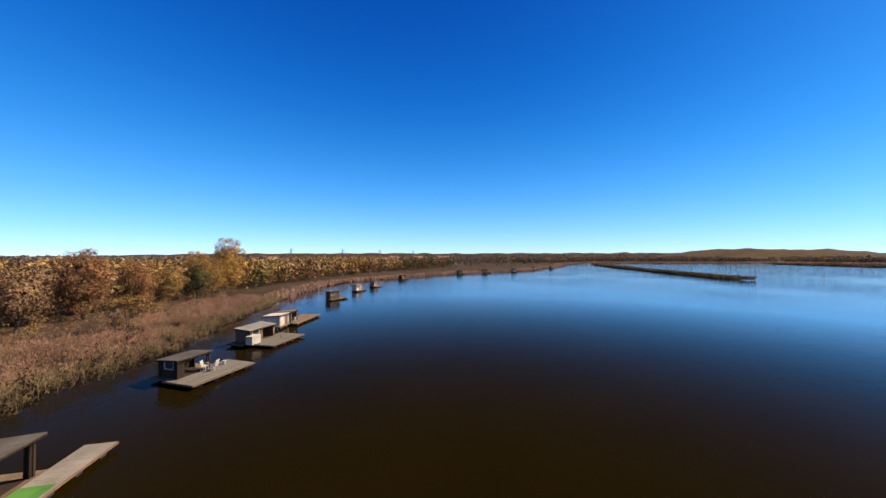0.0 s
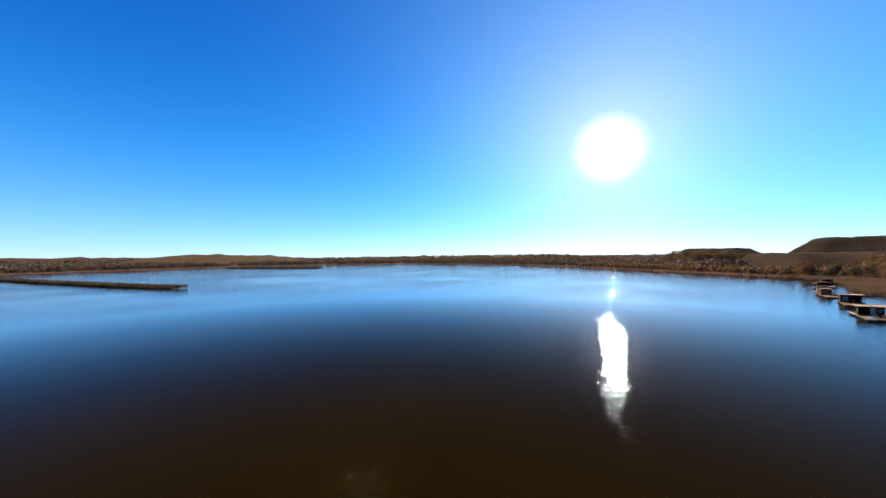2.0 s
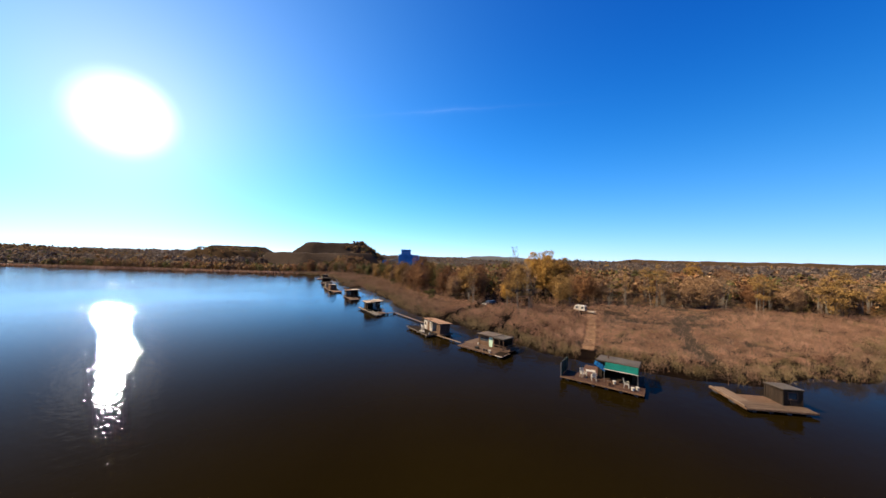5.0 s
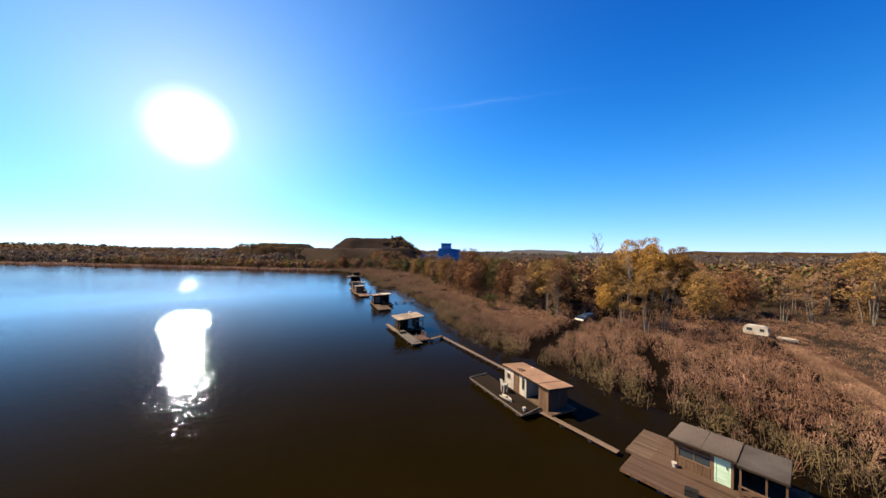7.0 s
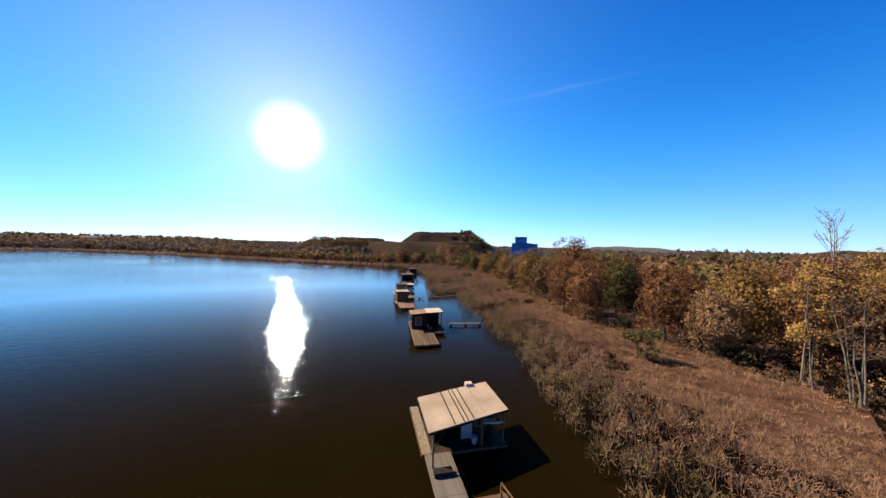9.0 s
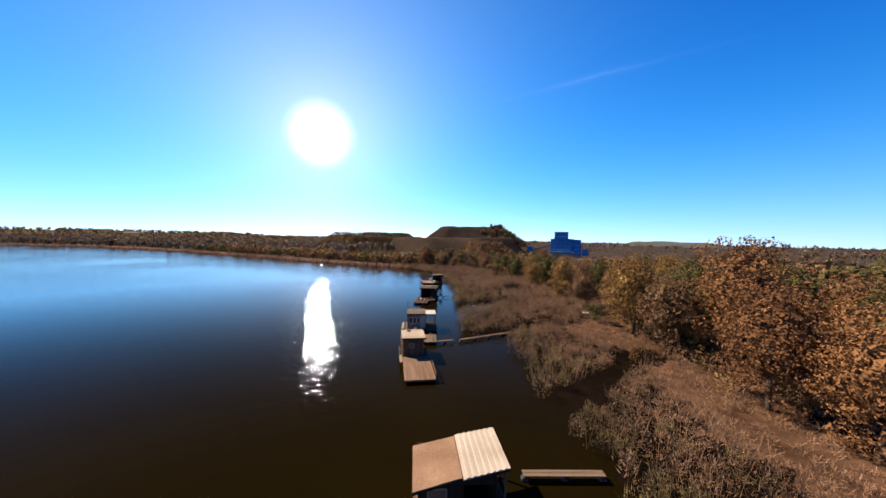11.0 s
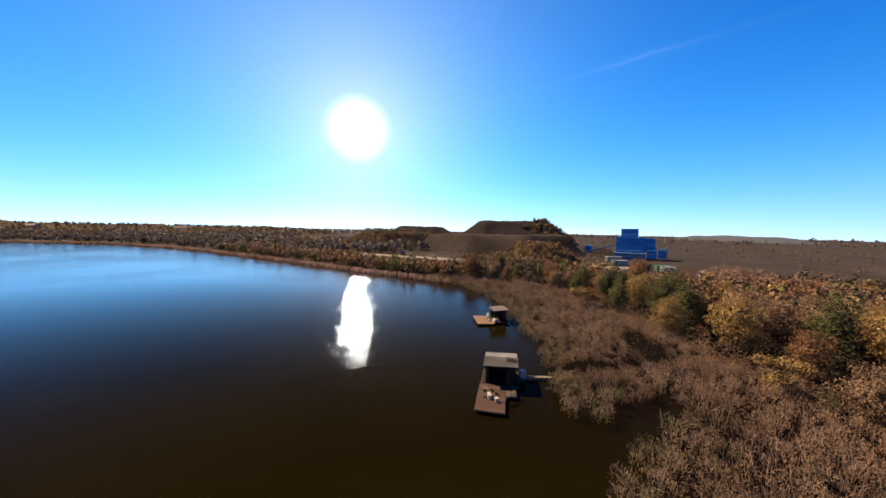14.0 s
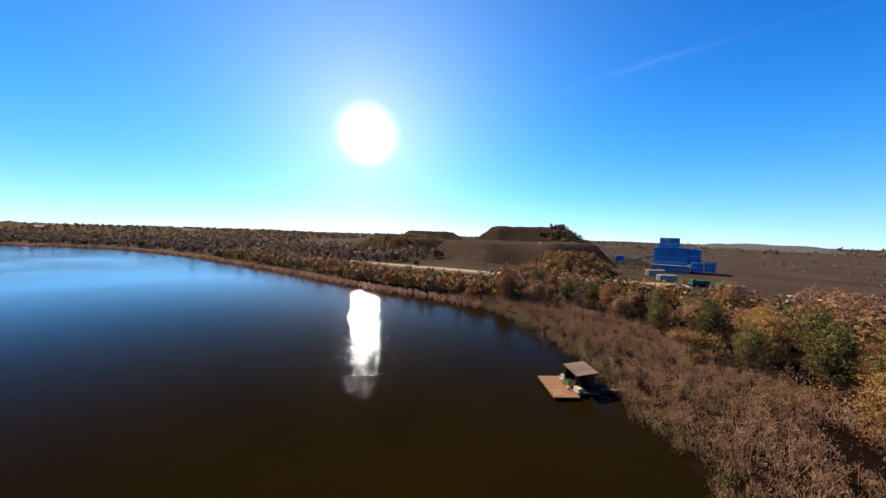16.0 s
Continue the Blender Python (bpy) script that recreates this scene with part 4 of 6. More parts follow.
def boards(b, side, u0, u1, z0, z1, at, t, w=0.19, lying=False):
    """Wall boards from u0 to u1 on a wall; side is 'x' (wall runs along x at y=at) or 'y'. z1 may be a function of u."""
    top = z1 if callable(z1) else (lambda u: z1)
    out = lambda u, d, z: (u, at - d, z) if side == "x" else (at - d, u, z)
    if lying:
        hi = min(top(u0), top(u1))
        b.profile(grooved(z0, hi, w, 0.02, 0.015), u0, u1, -t, lambda z, d, u: out(u, d, z))
    else:
        b.profile(grooved(u0, u1, w, 0.02, 0.015), z0, top, -t, out)


def wall(parent, side, u0, u1, at, z0, top, material, openings=(), lying=False):
    """A boarded wall with real openings: (kind, a, b, sill, head, material)."""
    t = 0.06
    b = Boxes()
    u = u0
    for kind, a, c, sill, head, m in sorted(openings, key=lambda o: o[1]):
        if a > u + 0.02:
            boards(b, side, u, a, z0, top, at, t, lying=lying)
        if kind == "window":
            boards(b, side, a, c, z0, z0 + sill, at, t, lying=lying)
        boards(b, side, a, c, z0 + head, top, at, t, lying=False)
        u = c
    if u1 > u + 0.02:
        boards(b, side, u, u1, z0, top, at, t, lying=lying)
    w = part("wall", b, material, parent)
    for kind, a, c, sill, head, m in openings:
        zs, zh = z0 + (sill if kind == "window" else 0.02), z0 + head

        def bar(bx, ua, ub, za, zb, d0, d1):
            if side == "x":
                bx.box(ua, ub, at + d0, at + d1, za, zb)
            else:
                bx.box(at + d0, at + d1, ua, ub, za, zb)
        if kind == "open":
            continue
        fr = Boxes()
        bar(fr, a - 0.05, a + 0.03, zs, zh, -0.02, t + 0.02), bar(fr, c - 0.03, c + 0.05, zs, zh, -0.02, t + 0.02)
        bar(fr, a + 0.03, c - 0.03, zh - 0.05, zh + 0.03, -0.02, t + 0.02)
        if kind == "window":
            bar(fr, a + 0.03, c - 0.03, zs - 0.04, zs + 0.04, -0.03, t + 0.03)
            k = max(1, round((c - a) / 0.7))
            for i in range(1, k):
                x = a + (c - a) * i / k
                bar(fr, x - 0.025, x + 0.025, zs + 0.04, zh - 0.05, 0.0, t)
            wi = part("window", fr, m, parent)
            g = Boxes()
            bar(g, a + 0.03, c - 0.03, zs + 0.04, zh - 0.05, t * 0.4, t * 0.6)
            part("pane", g, GLASS, wi)
        else:
            dr = Boxes()
            bar(dr, a + 0.035, c - 0.035, zs, zh - 0.055, 0.0, 0.04)
            for f in (0.2, 0.5, 0.8):
                z = zs + (zh - zs) * f
                bar(dr, a + 0.06, c - 0.06, z - 0.05, z + 0.05, -0.012, 0.052)
            d = part("door", dr, m, parent)
            part("door_frame", fr, m, d)
            h = Boxes()
            bar(h, c - 0.14, c - 0.1, zs + 0.9, zs + 1.05, -0.05, 0.08)
            part("handle", h, STEEL, d)
    return w


def roof(parent, x0, x1, y0, y1, za, zb, material, fall="y", sheet=1.0, ribs=False, label="", skew=0.0):
    """A lean-to roof of overlapping sheets; it falls along fall from za to zb."""
    b = Boxes()
    lo, hi = (x0, x1) if fall == "y" else (y0, y1)
    n = max(1, round((hi - lo) / (0.15 if ribs else sheet)))
    pts = []
    for k in range(n):
        a, c = lo + k * (hi - lo) / n, lo + (k + 1) * (hi - lo) / n
        up = 0.035 * (k % 2) if ribs else (k % 2) * 0.014 + RNG.uniform(0, 0.012)
        pts += [(a + 0.004, up), (c - 0.004, up)]
    if fall == "y":
        b.profile(pts, y0, y1, -0.04, lambda u, d, v: (u, v, za + (zb - za) * (v - y0) / (y1 - y0) + d))
    else:
        b.profile(pts, x0, x1, -0.04, lambda u, d, v: (v + skew * (u - y0), u, za + (zb - za) * (v - x0) / (x1 - x0) + d))
    r = part("roof", b, material, parent, label)
    z = 0.05
    k = skew * (y1 - y0)
    for (ax, ay, az), (bx, by, bz) in (((x0, y0, za), (x1, y0, za if fall == "y" else zb)), ((x0 + k, y1, zb if fall == "y" else za), (x1 + k, y1, zb)),
                                       ((x0, y0, za), (x0 + k, y1, zb if fall == "y" else za)), ((x1, y0, za if fall == "y" else zb), (x1 + k, y1, zb))):
        part("fascia", Boxes().beam((ax, ay, az - z - 0.04), (bx, by, bz - z - 0.04), 0.03, 0.1), DARKWOOD, r)
    return r


def cabin(parent, x0, x1, y0, y1, z0, za, zb, material, fall="y", over=0.2, roofing=None, open_sides="", lying=False, ribs=False, sheet=1.0, **openings):
    """Four boarded walls under a lean-to roof. openings: lists keyed at_y0, at_y1, at_x0, at_x1."""
    def top_at(v):
        lo, hi = (y0, y1) if fall == "y" else (x0, x1)
        return za + (zb - za) * (v - lo) / (hi - lo) - 0.06

    for key, side, u0, u1, at, pos in (("y0", "x", x0, x1, y0, y0), ("y1", "x", x0, x1, y1 - 0.06, y1), ("x0", "y", y0 + 0.07, y1 - 0.07, x0, x0), ("x1", "y", y0 + 0.07, y1 - 0.07, x1 - 0.06, x1)):
        if key in open_sides:
            continue
        along = (side == "y") == (fall == "y")
        top = (lambda u: top_at(u)) if along else top_at(pos)
        wall(parent, side, u0, u1, at, z0, top, material, openings.get("at_" + key, ()), lying)
    for x, y in ((x0, y0), (x1, y0), (x1, y1), (x0, y1)):
        zt = top_at(y if fall == "y" else x)
        part("corner_post", Boxes().box(x - 0.055, x + 0.055, y - 0.055, y + 0.055, z0, zt), material, parent)
    g = over / max(0.1, (y1 - y0) if fall == "y" else (x1 - x0)) * (zb - za)
    if roofing:
        roof(parent, x0 - over, x1 + over, y0 - over, y1 + over, za - g, zb + g, roofing, fall, sheet, ribs)
    # plain floor inside
    part("cabin_floor", Boxes().box(x0 + 0.08, x1 - 0.08, y0 + 0.08, y1 - 0.08, z0 - 0.02, z0 + 0.012), DARKWOOD, parent)


def posts(parent, pts, z0, z1, w=0.09, m=None):
    for x, y in pts:
        part("post", Boxes().box(x - w / 2, x + w / 2, y - w / 2, y + w / 2, z0, z1), m or WALL_BROWN, parent)


def railing(parent, pts, z0, h=0.9, m=None):
    for x, y in pts:
        part("rail_post", Boxes().box(x - 0.035, x + 0.035, y - 0.035, y + 0.035, z0, z0 + h), m or WALL_BROWN, parent)
    for (ax, ay), (bx, by) in zip(pts, pts[1:]):
        for f in (0.5, 0.95):
            part("rail", Boxes().beam((ax, ay, z0 + h * f), (bx, by, z0 + h * f), 0.04, 0.07), m or WALL_BROWN, parent)


# ---- loose things ----
def chair(m, x, y, a, colour, label):
    """A garden chair with seat, back, arms and four legs."""
    c = thing("garden_chair", m @ pose(x, y, 0.41, 0, 0, a), label, "chair", "chairs on the rafts")
    part("seat", Boxes().box(-0.23, 0.23, -0.22, 0.22, 0.40, 0.44), colour, c)
    b = Boxes()
    for k in range(5):
        b.hexa([(-0.22 + k * 0.09, 0.2, 0.44), (-0.15 + k * 0.09, 0.2, 0.44), (-0.15 + k * 0.09, 0.23, 0.44), (-0.22 + k * 0.09, 0.23, 0.44),
                (-0.22 + k * 0.09, 0.3, 0.92), (-0.15 + k * 0.09, 0.3, 0.92), (-0.15 + k * 0.09, 0.33, 0.92), (-0.22 + k * 0.09, 0.33, 0.92)])
    b.box(-0.24, 0.24, 0.3, 0.335, 0.9, 0.96)
    part("backrest", b, colour, c)
    for sx in (-1, 1):
        part("armrest", Boxes().box(sx * 0.25 - 0.03, sx * 0.25 + 0.03, -0.2, 0.24, 0.62, 0.65), colour, c)
        for sy in (-0.2, 0.2):
            part("leg", Boxes().beam((sx * 0.24, sy * 1.15, 0), (sx * 0.22, sy, 0.62 if sy < 0 else 0.42), 0.04, 0.04), colour, c)
    return c


def table(m, x, y, a, lx, ly, colour, label):
    t = thing("garden_table", m @ pose(x, y, 0.41, 0, 0, a), label, "table", "tables on the rafts")
    part("tabletop", planking(-lx / 2, lx / 2, -ly / 2, ly / 2, 0.74, 0.18), colour, t)
    for sx in (-1, 1):
        for sy in (-1, 1):
            part("leg", Boxes().box(sx * (lx / 2 - 0.08) - 0.03, sx * (lx / 2 - 0.08) + 0.03, sy * (ly / 2 - 0.08) - 0.03, sy * (ly / 2 - 0.08) + 0.03, 0, 0.7), colour, t)
    return t


def bucket(m, x, y, colour, label, s=1.0):
    b = thing("bucket", m @ pose(x, y, 0.41) @ Matrix.Scale(s, 4), label, "bucket", "buckets on the rafts")
    part("pail", Boxes().tube((0, 0, 0), (0, 0, 0.32), 0.13, 0.17, 14), colour, b)
    part("rim", Boxes().tube((0, 0, 0.3), (0, 0, 0.335), 0.185, 0.185, 14), colour, b)
    h = Boxes()
    for k in range(6):
        a0, a1 = math.pi * k / 6, math.pi * (k + 1) / 6
        h.beam((0.17 * math.cos(a0), 0, 0.32 + 0.16 * math.sin(a0)), (0.17 * math.cos(a1), 0, 0.32 + 0.16 * math.sin(a1)), 0.012, 0.012)
    part("handle", h, STEEL, b)
    return b


def crate(m, x, y, a, lx, ly, h, colour, label):
    c = thing("crate", m @ pose(x, y, 0.41, 0, 0, a), label, "crate", "crates on the rafts")
    for s in (-1, 1):
        b = Boxes()
        boards(b, "x", -lx / 2, lx / 2, 0, h, s * ly / 2 - 0.01, 0.02, 0.12, True)
        part("side_panel", b, colour, c)
        b = Boxes()
        boards(b, "y", -ly / 2 + 0.02, ly / 2 - 0.02, 0, h, s * lx / 2 - 0.01, 0.02, 0.12, True)
        part("end_panel", b, colour, c)
    part("lid", planking(-lx / 2 - 0.02, lx / 2 + 0.02, -ly / 2 - 0.02, ly / 2 + 0.02, h + 0.03, 0.15), colour, c)
    return c


def walkway(p, q, z, w, label, material=None, gap=0.0):
    """A floating plank walk from p to q."""
    L = math.hypot(q[0] - p[0], q[1] - p[1])
    a = math.degrees(math.atan2(q[1] - p[1], q[0] - p[0]))
    t = thing("walkway", pose(p[0], p[1], 0, 0, 0, a), label, "walkway", "plank walkways")
    part("decking", planking(0, L, -w / 2, w / 2, z, 0.2, "x"), material or PLANK, t)
    for k in range(int(L / 2.2) + 1):
        x = min(L - 0.1, 0.1 + k * 2.2)
        part("crossbar", Boxes().box(x - 0.05, x + 0.05, -w / 2 - 0.03, w / 2 + 0.03, z - 0.14, z - 0.045), DARKWOOD, t)
        part("float_drum", Boxes().tube((x, -w / 2 + 0.1, z - 0.33), (x, w / 2 - 0.1, z - 0.33), 0.19, n=10), DRUM_BLUE, t)
    return t


def hull(length, beam, depth):
    """A small open boat's shell with thickness."""
    b = Boxes()
    n = 9
    rings = []
    for k in range(n):
        s = k / (n - 1)
        w = beam / 2 * (1 - max(0, (s - 0.45) / 0.55) ** 2.2) * (0.86 + 0.14 * min(1, s * 3))
        y = s * length
        ring = [(-w, y, depth), (-w * 0.82, y, depth * 0.35), (-w * 0.4, y, 0.02), (w * 0.4, y, 0.02), (w * 0.82, y, depth * 0.35), (w, y, depth),
                (w * 0.88, y, depth), (w * 0.7, y, depth * 0.42), (w * 0.34, y, 0.09), (-w * 0.34, y, 0.09), (-w * 0.7, y, depth * 0.42), (-w * 0.88, y, depth)]
        rings.append(ring)
    for r in rings:
        b.v += r
    for k in range(n - 1):
        for j in range(12):
            b.f.append((k * 12 + j, k * 12 + (j + 1) % 12, (k + 1) * 12 + (j + 1) % 12, (k + 1) * 12 + j))
    b.f.append(tuple(range(11, -1, -1)))
    return b


# ---- floating fishing huts, from north to south ----
HUTS = "floating fishing huts"


def raft(x, y, a, label, shear=0.0):
    m = pose(x, y, 0, 0, 0, a)
    if shear:
        m = m @ Matrix(((1, shear, 0, 0), (0, 1, 0, 0), (0, 0, 1, 0), (0, 0, 0, 1)))
    return thing("fishing_hut", m, label, "hut", HUTS), m


def green_raft():
    h, m = raft(-78.8, 68.2, 102.7, "floating hut with a grey felt roof beside a green raft")
    deck(h, -1.6, 4.4, 0, 1.55, FELT_PALE, 0.5, "y")
    part("turf_mat", Boxes().box(-1.4, 0.9, 0.1, 1.5, 0.414, 0.44), TURF, h, "bright green artificial turf mat")
    deck(h, -2.2, 2.3, 1.6, 4.4, PLANK)
    # dark boards carry the porch roof's shade in their colour
    cabin(h, -1.8, 1.8, 1.75, 4.1, 0.4, 2.35, 2.2, DARKWOOD, roofing=FELT_GREY, over=0.3, at_y0=[("open", 0.2, 1.6, 0, 1.75, None), ("door", -1.3, -0.4, 0, 1.7, DECK_GREY)], at_x1=[("open", 2.1, 3.8, 0, 1.75, None)])
    bucket(m, -0.6, 0.8, WHITE, "white plastic bucket on green turf", 0.9)


def hut_a1():
    h, m = raft(-81.6, 80.3, 84, "small floating hut with a felt roof and a wide grey deck", 0.35)
    deck(h, 0, 6.0, 0, 3.4, DECK_GREY, 0.18)
    deck(h, 0.4, 4.2, 3.45, 5.2, PLANK, 0.18)
    cabin(h, 0.6, 3.4, 2.5, 4.6, 0.4, 2.1, 1.95, DARKWOOD, roofing=FELT_GREY, at_x1=[("open", 2.8, 4.2, 0, 1.4, None)], at_y0=[("open", 1.2, 3.2, 0, 1.4, None)], at_x0=[("window", 3.0, 4.0, 0.8, 1.5, WHITE)])
    chair(m, 2.6, 2.0, 30, WHITE, "white plastic garden chair on a grey deck"), chair(m, 3.1, 1.2, 200, WHITE, "white plastic garden chair on a grey deck")
    bucket(m, 4.6, 1.6, WHITE, "white plastic bucket on a grey deck")


def hut_a2():
    h, m = raft(-81.2, 91.9, 84, "weathered floating hut with a pale roof and large deck", 0.25)
    deck(h, 0, 5.8, 0, 3.8, DECK_GREY, 0.18)
    deck(h, -0.6, 5.0, 3.85, 6.0, PLANK, 0.18)
    cabin(h, 0.2, 4.2, 3.4, 5.4, 0.4, 2.0, 2.15, WALL_BROWN, roofing=FELT_PALE, at_y0=[("open", 2.2, 4.0, 0, 1.4, None), ("window", 0.6, 1.6, 0.8, 1.5, WHITE)])
    crate(m, -0.1, 3.0, 0, 1.3, 0.9, 0.95, WHITE, "white storage box on a hut deck")
    part("pole", Boxes().beam((3.4, 1.6, 0.4), (3.0, 2.2, 2.0), 0.05, 0.05), STEEL, h)


def hut_a3():
    h, m = raft(-84.0, 104.2, 92, "white-walled floating hut with a low pale roof", 0.2)
    deck(h, 0, 8.2, 0, 3.4, PLANK, 0.18)
    deck(h, -2.6, 1.6, 1.2, 4.4, PLANK, 0.18)
    cabin(h, -2.2, 0.2, 1.5, 4.0, 0.4, 2.1, 1.95, WHITE, roofing=ROOF_PALE, at_y0=[("door", -0.8, -0.1, 0, 1.4, WALL_BROWN)])
    cabin(h, 0.9, 2.8, 1.5, 3.8, 0.4, 2.15, 2.0, WALL_BROWN, roofing=FELT, at_y0=[("open", 1.2, 2.5, 0, 1.4, None)])
    chair(m, 0.5, 0.8, 160, WHITE, "white plastic garden chair before a white hut")


def small_far_huts():
    for x, y, a, c, r, lab in ((-88, 131, 60, WALL_BROWN, FELT, "small brown floating hut on a plank raft"), (-86.5, 150, 75, WHITE, ROOF_PALE, "small white floating hut on a plank raft"),
                               (-84, 163, 75, WALL_PALE, FELT, "small pale floating hut with a low raft"), (-79, 196, 60, DARKWOOD, FELT_GREY, "low dark floating hut on a raft"),
                               (-52, 236, 30, WALL_BROWN, FELT, "small brown floating hut near the reeds"), (-36, 247, 30, DARKWOOD, FELT, "dark floating hut near the reeds"),
                               (-15, 258, 40, WALL_PALE, FELT, "small pale floating hut near the reeds"), (6, 284, 50, WALL_PALE, FELT, "small pale floating hut near the reeds"),
                               (26, 305, 50, WALL_BROWN, FELT, "small brown floating hut near the point")):
        h, m = raft(x, y, a, lab)
        deck(h, 0, 5.5, 0, 2.6, PLANK, 0.3)
        cabin(h, 0.4, 3.2, 0.9, 2.5, 0.4, 2.3, 2.15, c, roofing=r, at_y0=[("window", 0.8, 1.6, 0.8, 1.5, WHITE), ("door", 2.0, 2.7, 0, 1.75, WALL_BROWN)])


def hut_red():
    h, m = raft(-46.4, -24.4, 103, "board-walled floating hut with a red sheet roof", -0.4)
    deck(h, -1.2, 5.2, -0.3, 8.6, PLANK, 0.18)
    cabin(h, 0.1, 4.5, 0.1, 4.2, 0.4, 2.35, 2.55, WALL_BROWN, roofing=ROOF_RED, lying=True, over=0.22, at_x1=[("open", 1.2, 3.8, 0, 1.75, None)])
    part("roof_vent", Boxes().tube((0.2, 3.2, 2.5), (0.2, 3.2, 2.75), 0.12, 0.14, 10), STEEL, h)
    for k in range(6):
        part("fence_panel", planking(-1.2, -1.15, 4.7 + k * 0.65, 5.3 + k * 0.65, 1.55, 0.6, "y", 1.15), WALL_BROWN, h)
    for k in range(7):
        part("fence_panel", planking(-1.2 + k * 0.75, -0.5 + k * 0.75, 8.5, 8.55, 1.55, 0.7, "x", 1.15), WALL_BROWN, h)
    table(m, 1.2, 6.4, 10, 1.6, 0.7, PLANK, "weathered wooden table on a plank deck")
    chair(m, 0.2, 6.0, 120, WHITE, "white garden chair behind a fence screen")
    walkway((-57.5, -24.6), (-60.8, -25.6), 0.36, 0.6, "short plank gangway at a red-roofed hut")


def hut_small_dark():
    h, m = raft(-30.3, -16.6, -160, "tiny dark hut on a low plank raft")
    deck(h, 0, 5.9, 0, 1.6, PLANK, 0.2)
    deck(h, 0.1, 1.5, 1.65, 5.2, PLANK, 0.2, "y")
    deck(h, 1.55, 4.2, 1.65, 3.4, WALL_BROWN, 0.2)
    cabin(h, 4.1, 5.7, 1.3, 3.3, 0.4, 2.0, 1.85, DARKWOOD, roofing=FELT_GREY, over=0.12, at_y0=[("window", 4.5, 5.3, 0.6, 1.3, WALL_BROWN)])
    part("log", Boxes().tube((0.0, 0.2, 0.5), (0.1, 5.0, 0.5), 0.09, n=9), PLANK, h)


def hut_teal():
    h, m = raft(-13.8, -16.0, 172, "floating hut with grey felt roof and teal awning")
    deck(h, 0, 8.2, 0, 2.6, DECK_RED, 0.18)
    deck(h, 1.6, 8.0, 2.65, 6.2, DECK_RED, 0.18)
    cabin(h, 3.6, 7.4, 2.4, 5.6, 0.4, 2.45, 2.15, DARKWOOD, roofing=FELT_GREY, over=0.25, sheet=1.3, at_y0=[("open", 4.0, 7.0, 0, 1.7, None)], at_x0=[("window", 3.2, 4.4, 0.7, 1.5, WALL_BROWN)])
    part("stovepipe", Boxes().tube((4.4, 4.2, 2.2), (4.4, 4.2, 2.75), 0.08, 0.08, 10), RUST, h)
    aw = Boxes()
    for k in range(8):
        x = 4.4 + k * 0.4
        aw.hexa([(x, 1.25, 1.86 + 0.015 * (k % 2)), (x + 0.4, 1.25, 1.86), (x + 0.4, 2.15, 2.36), (x, 2.15, 2.36 + 0.015 * (k % 2)), (x, 1.25, 1.885 + 0.015 * (k % 2)), (x + 0.4, 1.25, 1.885), (x + 0.4, 2.15, 2.385), (x, 2.15, 2.385 + 0.015 * (k % 2))])
    a = part("awning", aw, TEAL, h, "teal canvas awning")
    part("awning_bar", Boxes().beam((4.35, 1.22, 1.86), (7.65, 1.22, 1.86), 0.05, 0.06), WHITE, a)
    posts(h, ((4.4, 1.25), (7.6, 1.25)), 0.4, 1.86, 0.05, STEEL)
    tp = Boxes()
    for k in range(4):
        x = 3.3 + k * 0.28
        z = 2.25 - 0.16 * k
        tp.hexa([(x, 1.5, z - 0.2), (x + 0.28, 1.5, z - 0.3), (x + 0.28, 2.3, z + 0.02), (x, 2.3, z + 0.1), (x, 1.5, z - 0.18), (x + 0.28, 1.5, z - 0.28), (x + 0.28, 2.3, z + 0.04), (x, 2.3, z + 0.12)])
    part("tarpaulin", tp, TARP, h, "bright blue tarpaulin")
    for k in range(4):
        part("screen_panel", Boxes().box(0.03, 0.07, 0.1 + k * 0.75, 0.8 + k * 0.75, 0.45, 1.9), GREEN_NET, h, "dark green screen cloth")
        part("screen_post", Boxes().box(0.0, 0.09, 0.03 + k * 0.75, 0.1 + k * 0.75, 0.4, 2.0), STEEL, h)
    for x, y, a in ((2.2, 1.2, 40), (3.4, 0.9, 200), (6.6, 0.9, 90)):
        chair(m, x, y, a, WHITE, "white plastic garden chair on a red-brown deck")
    table(m, 2.9, 1.8, 15, 1.0, 0.7, WHITE, "white garden table on a red-brown deck")
    for x, y in ((7.2, 0.5), (7.6, 0.9), (5.4, 1.3)):
        bucket(m, x, y, WHITE, "white plastic bucket on a red-brown deck")
    bucket(m, 5.0, 0.4, RUST, "rusty bucket on a red-brown deck", 1.2)


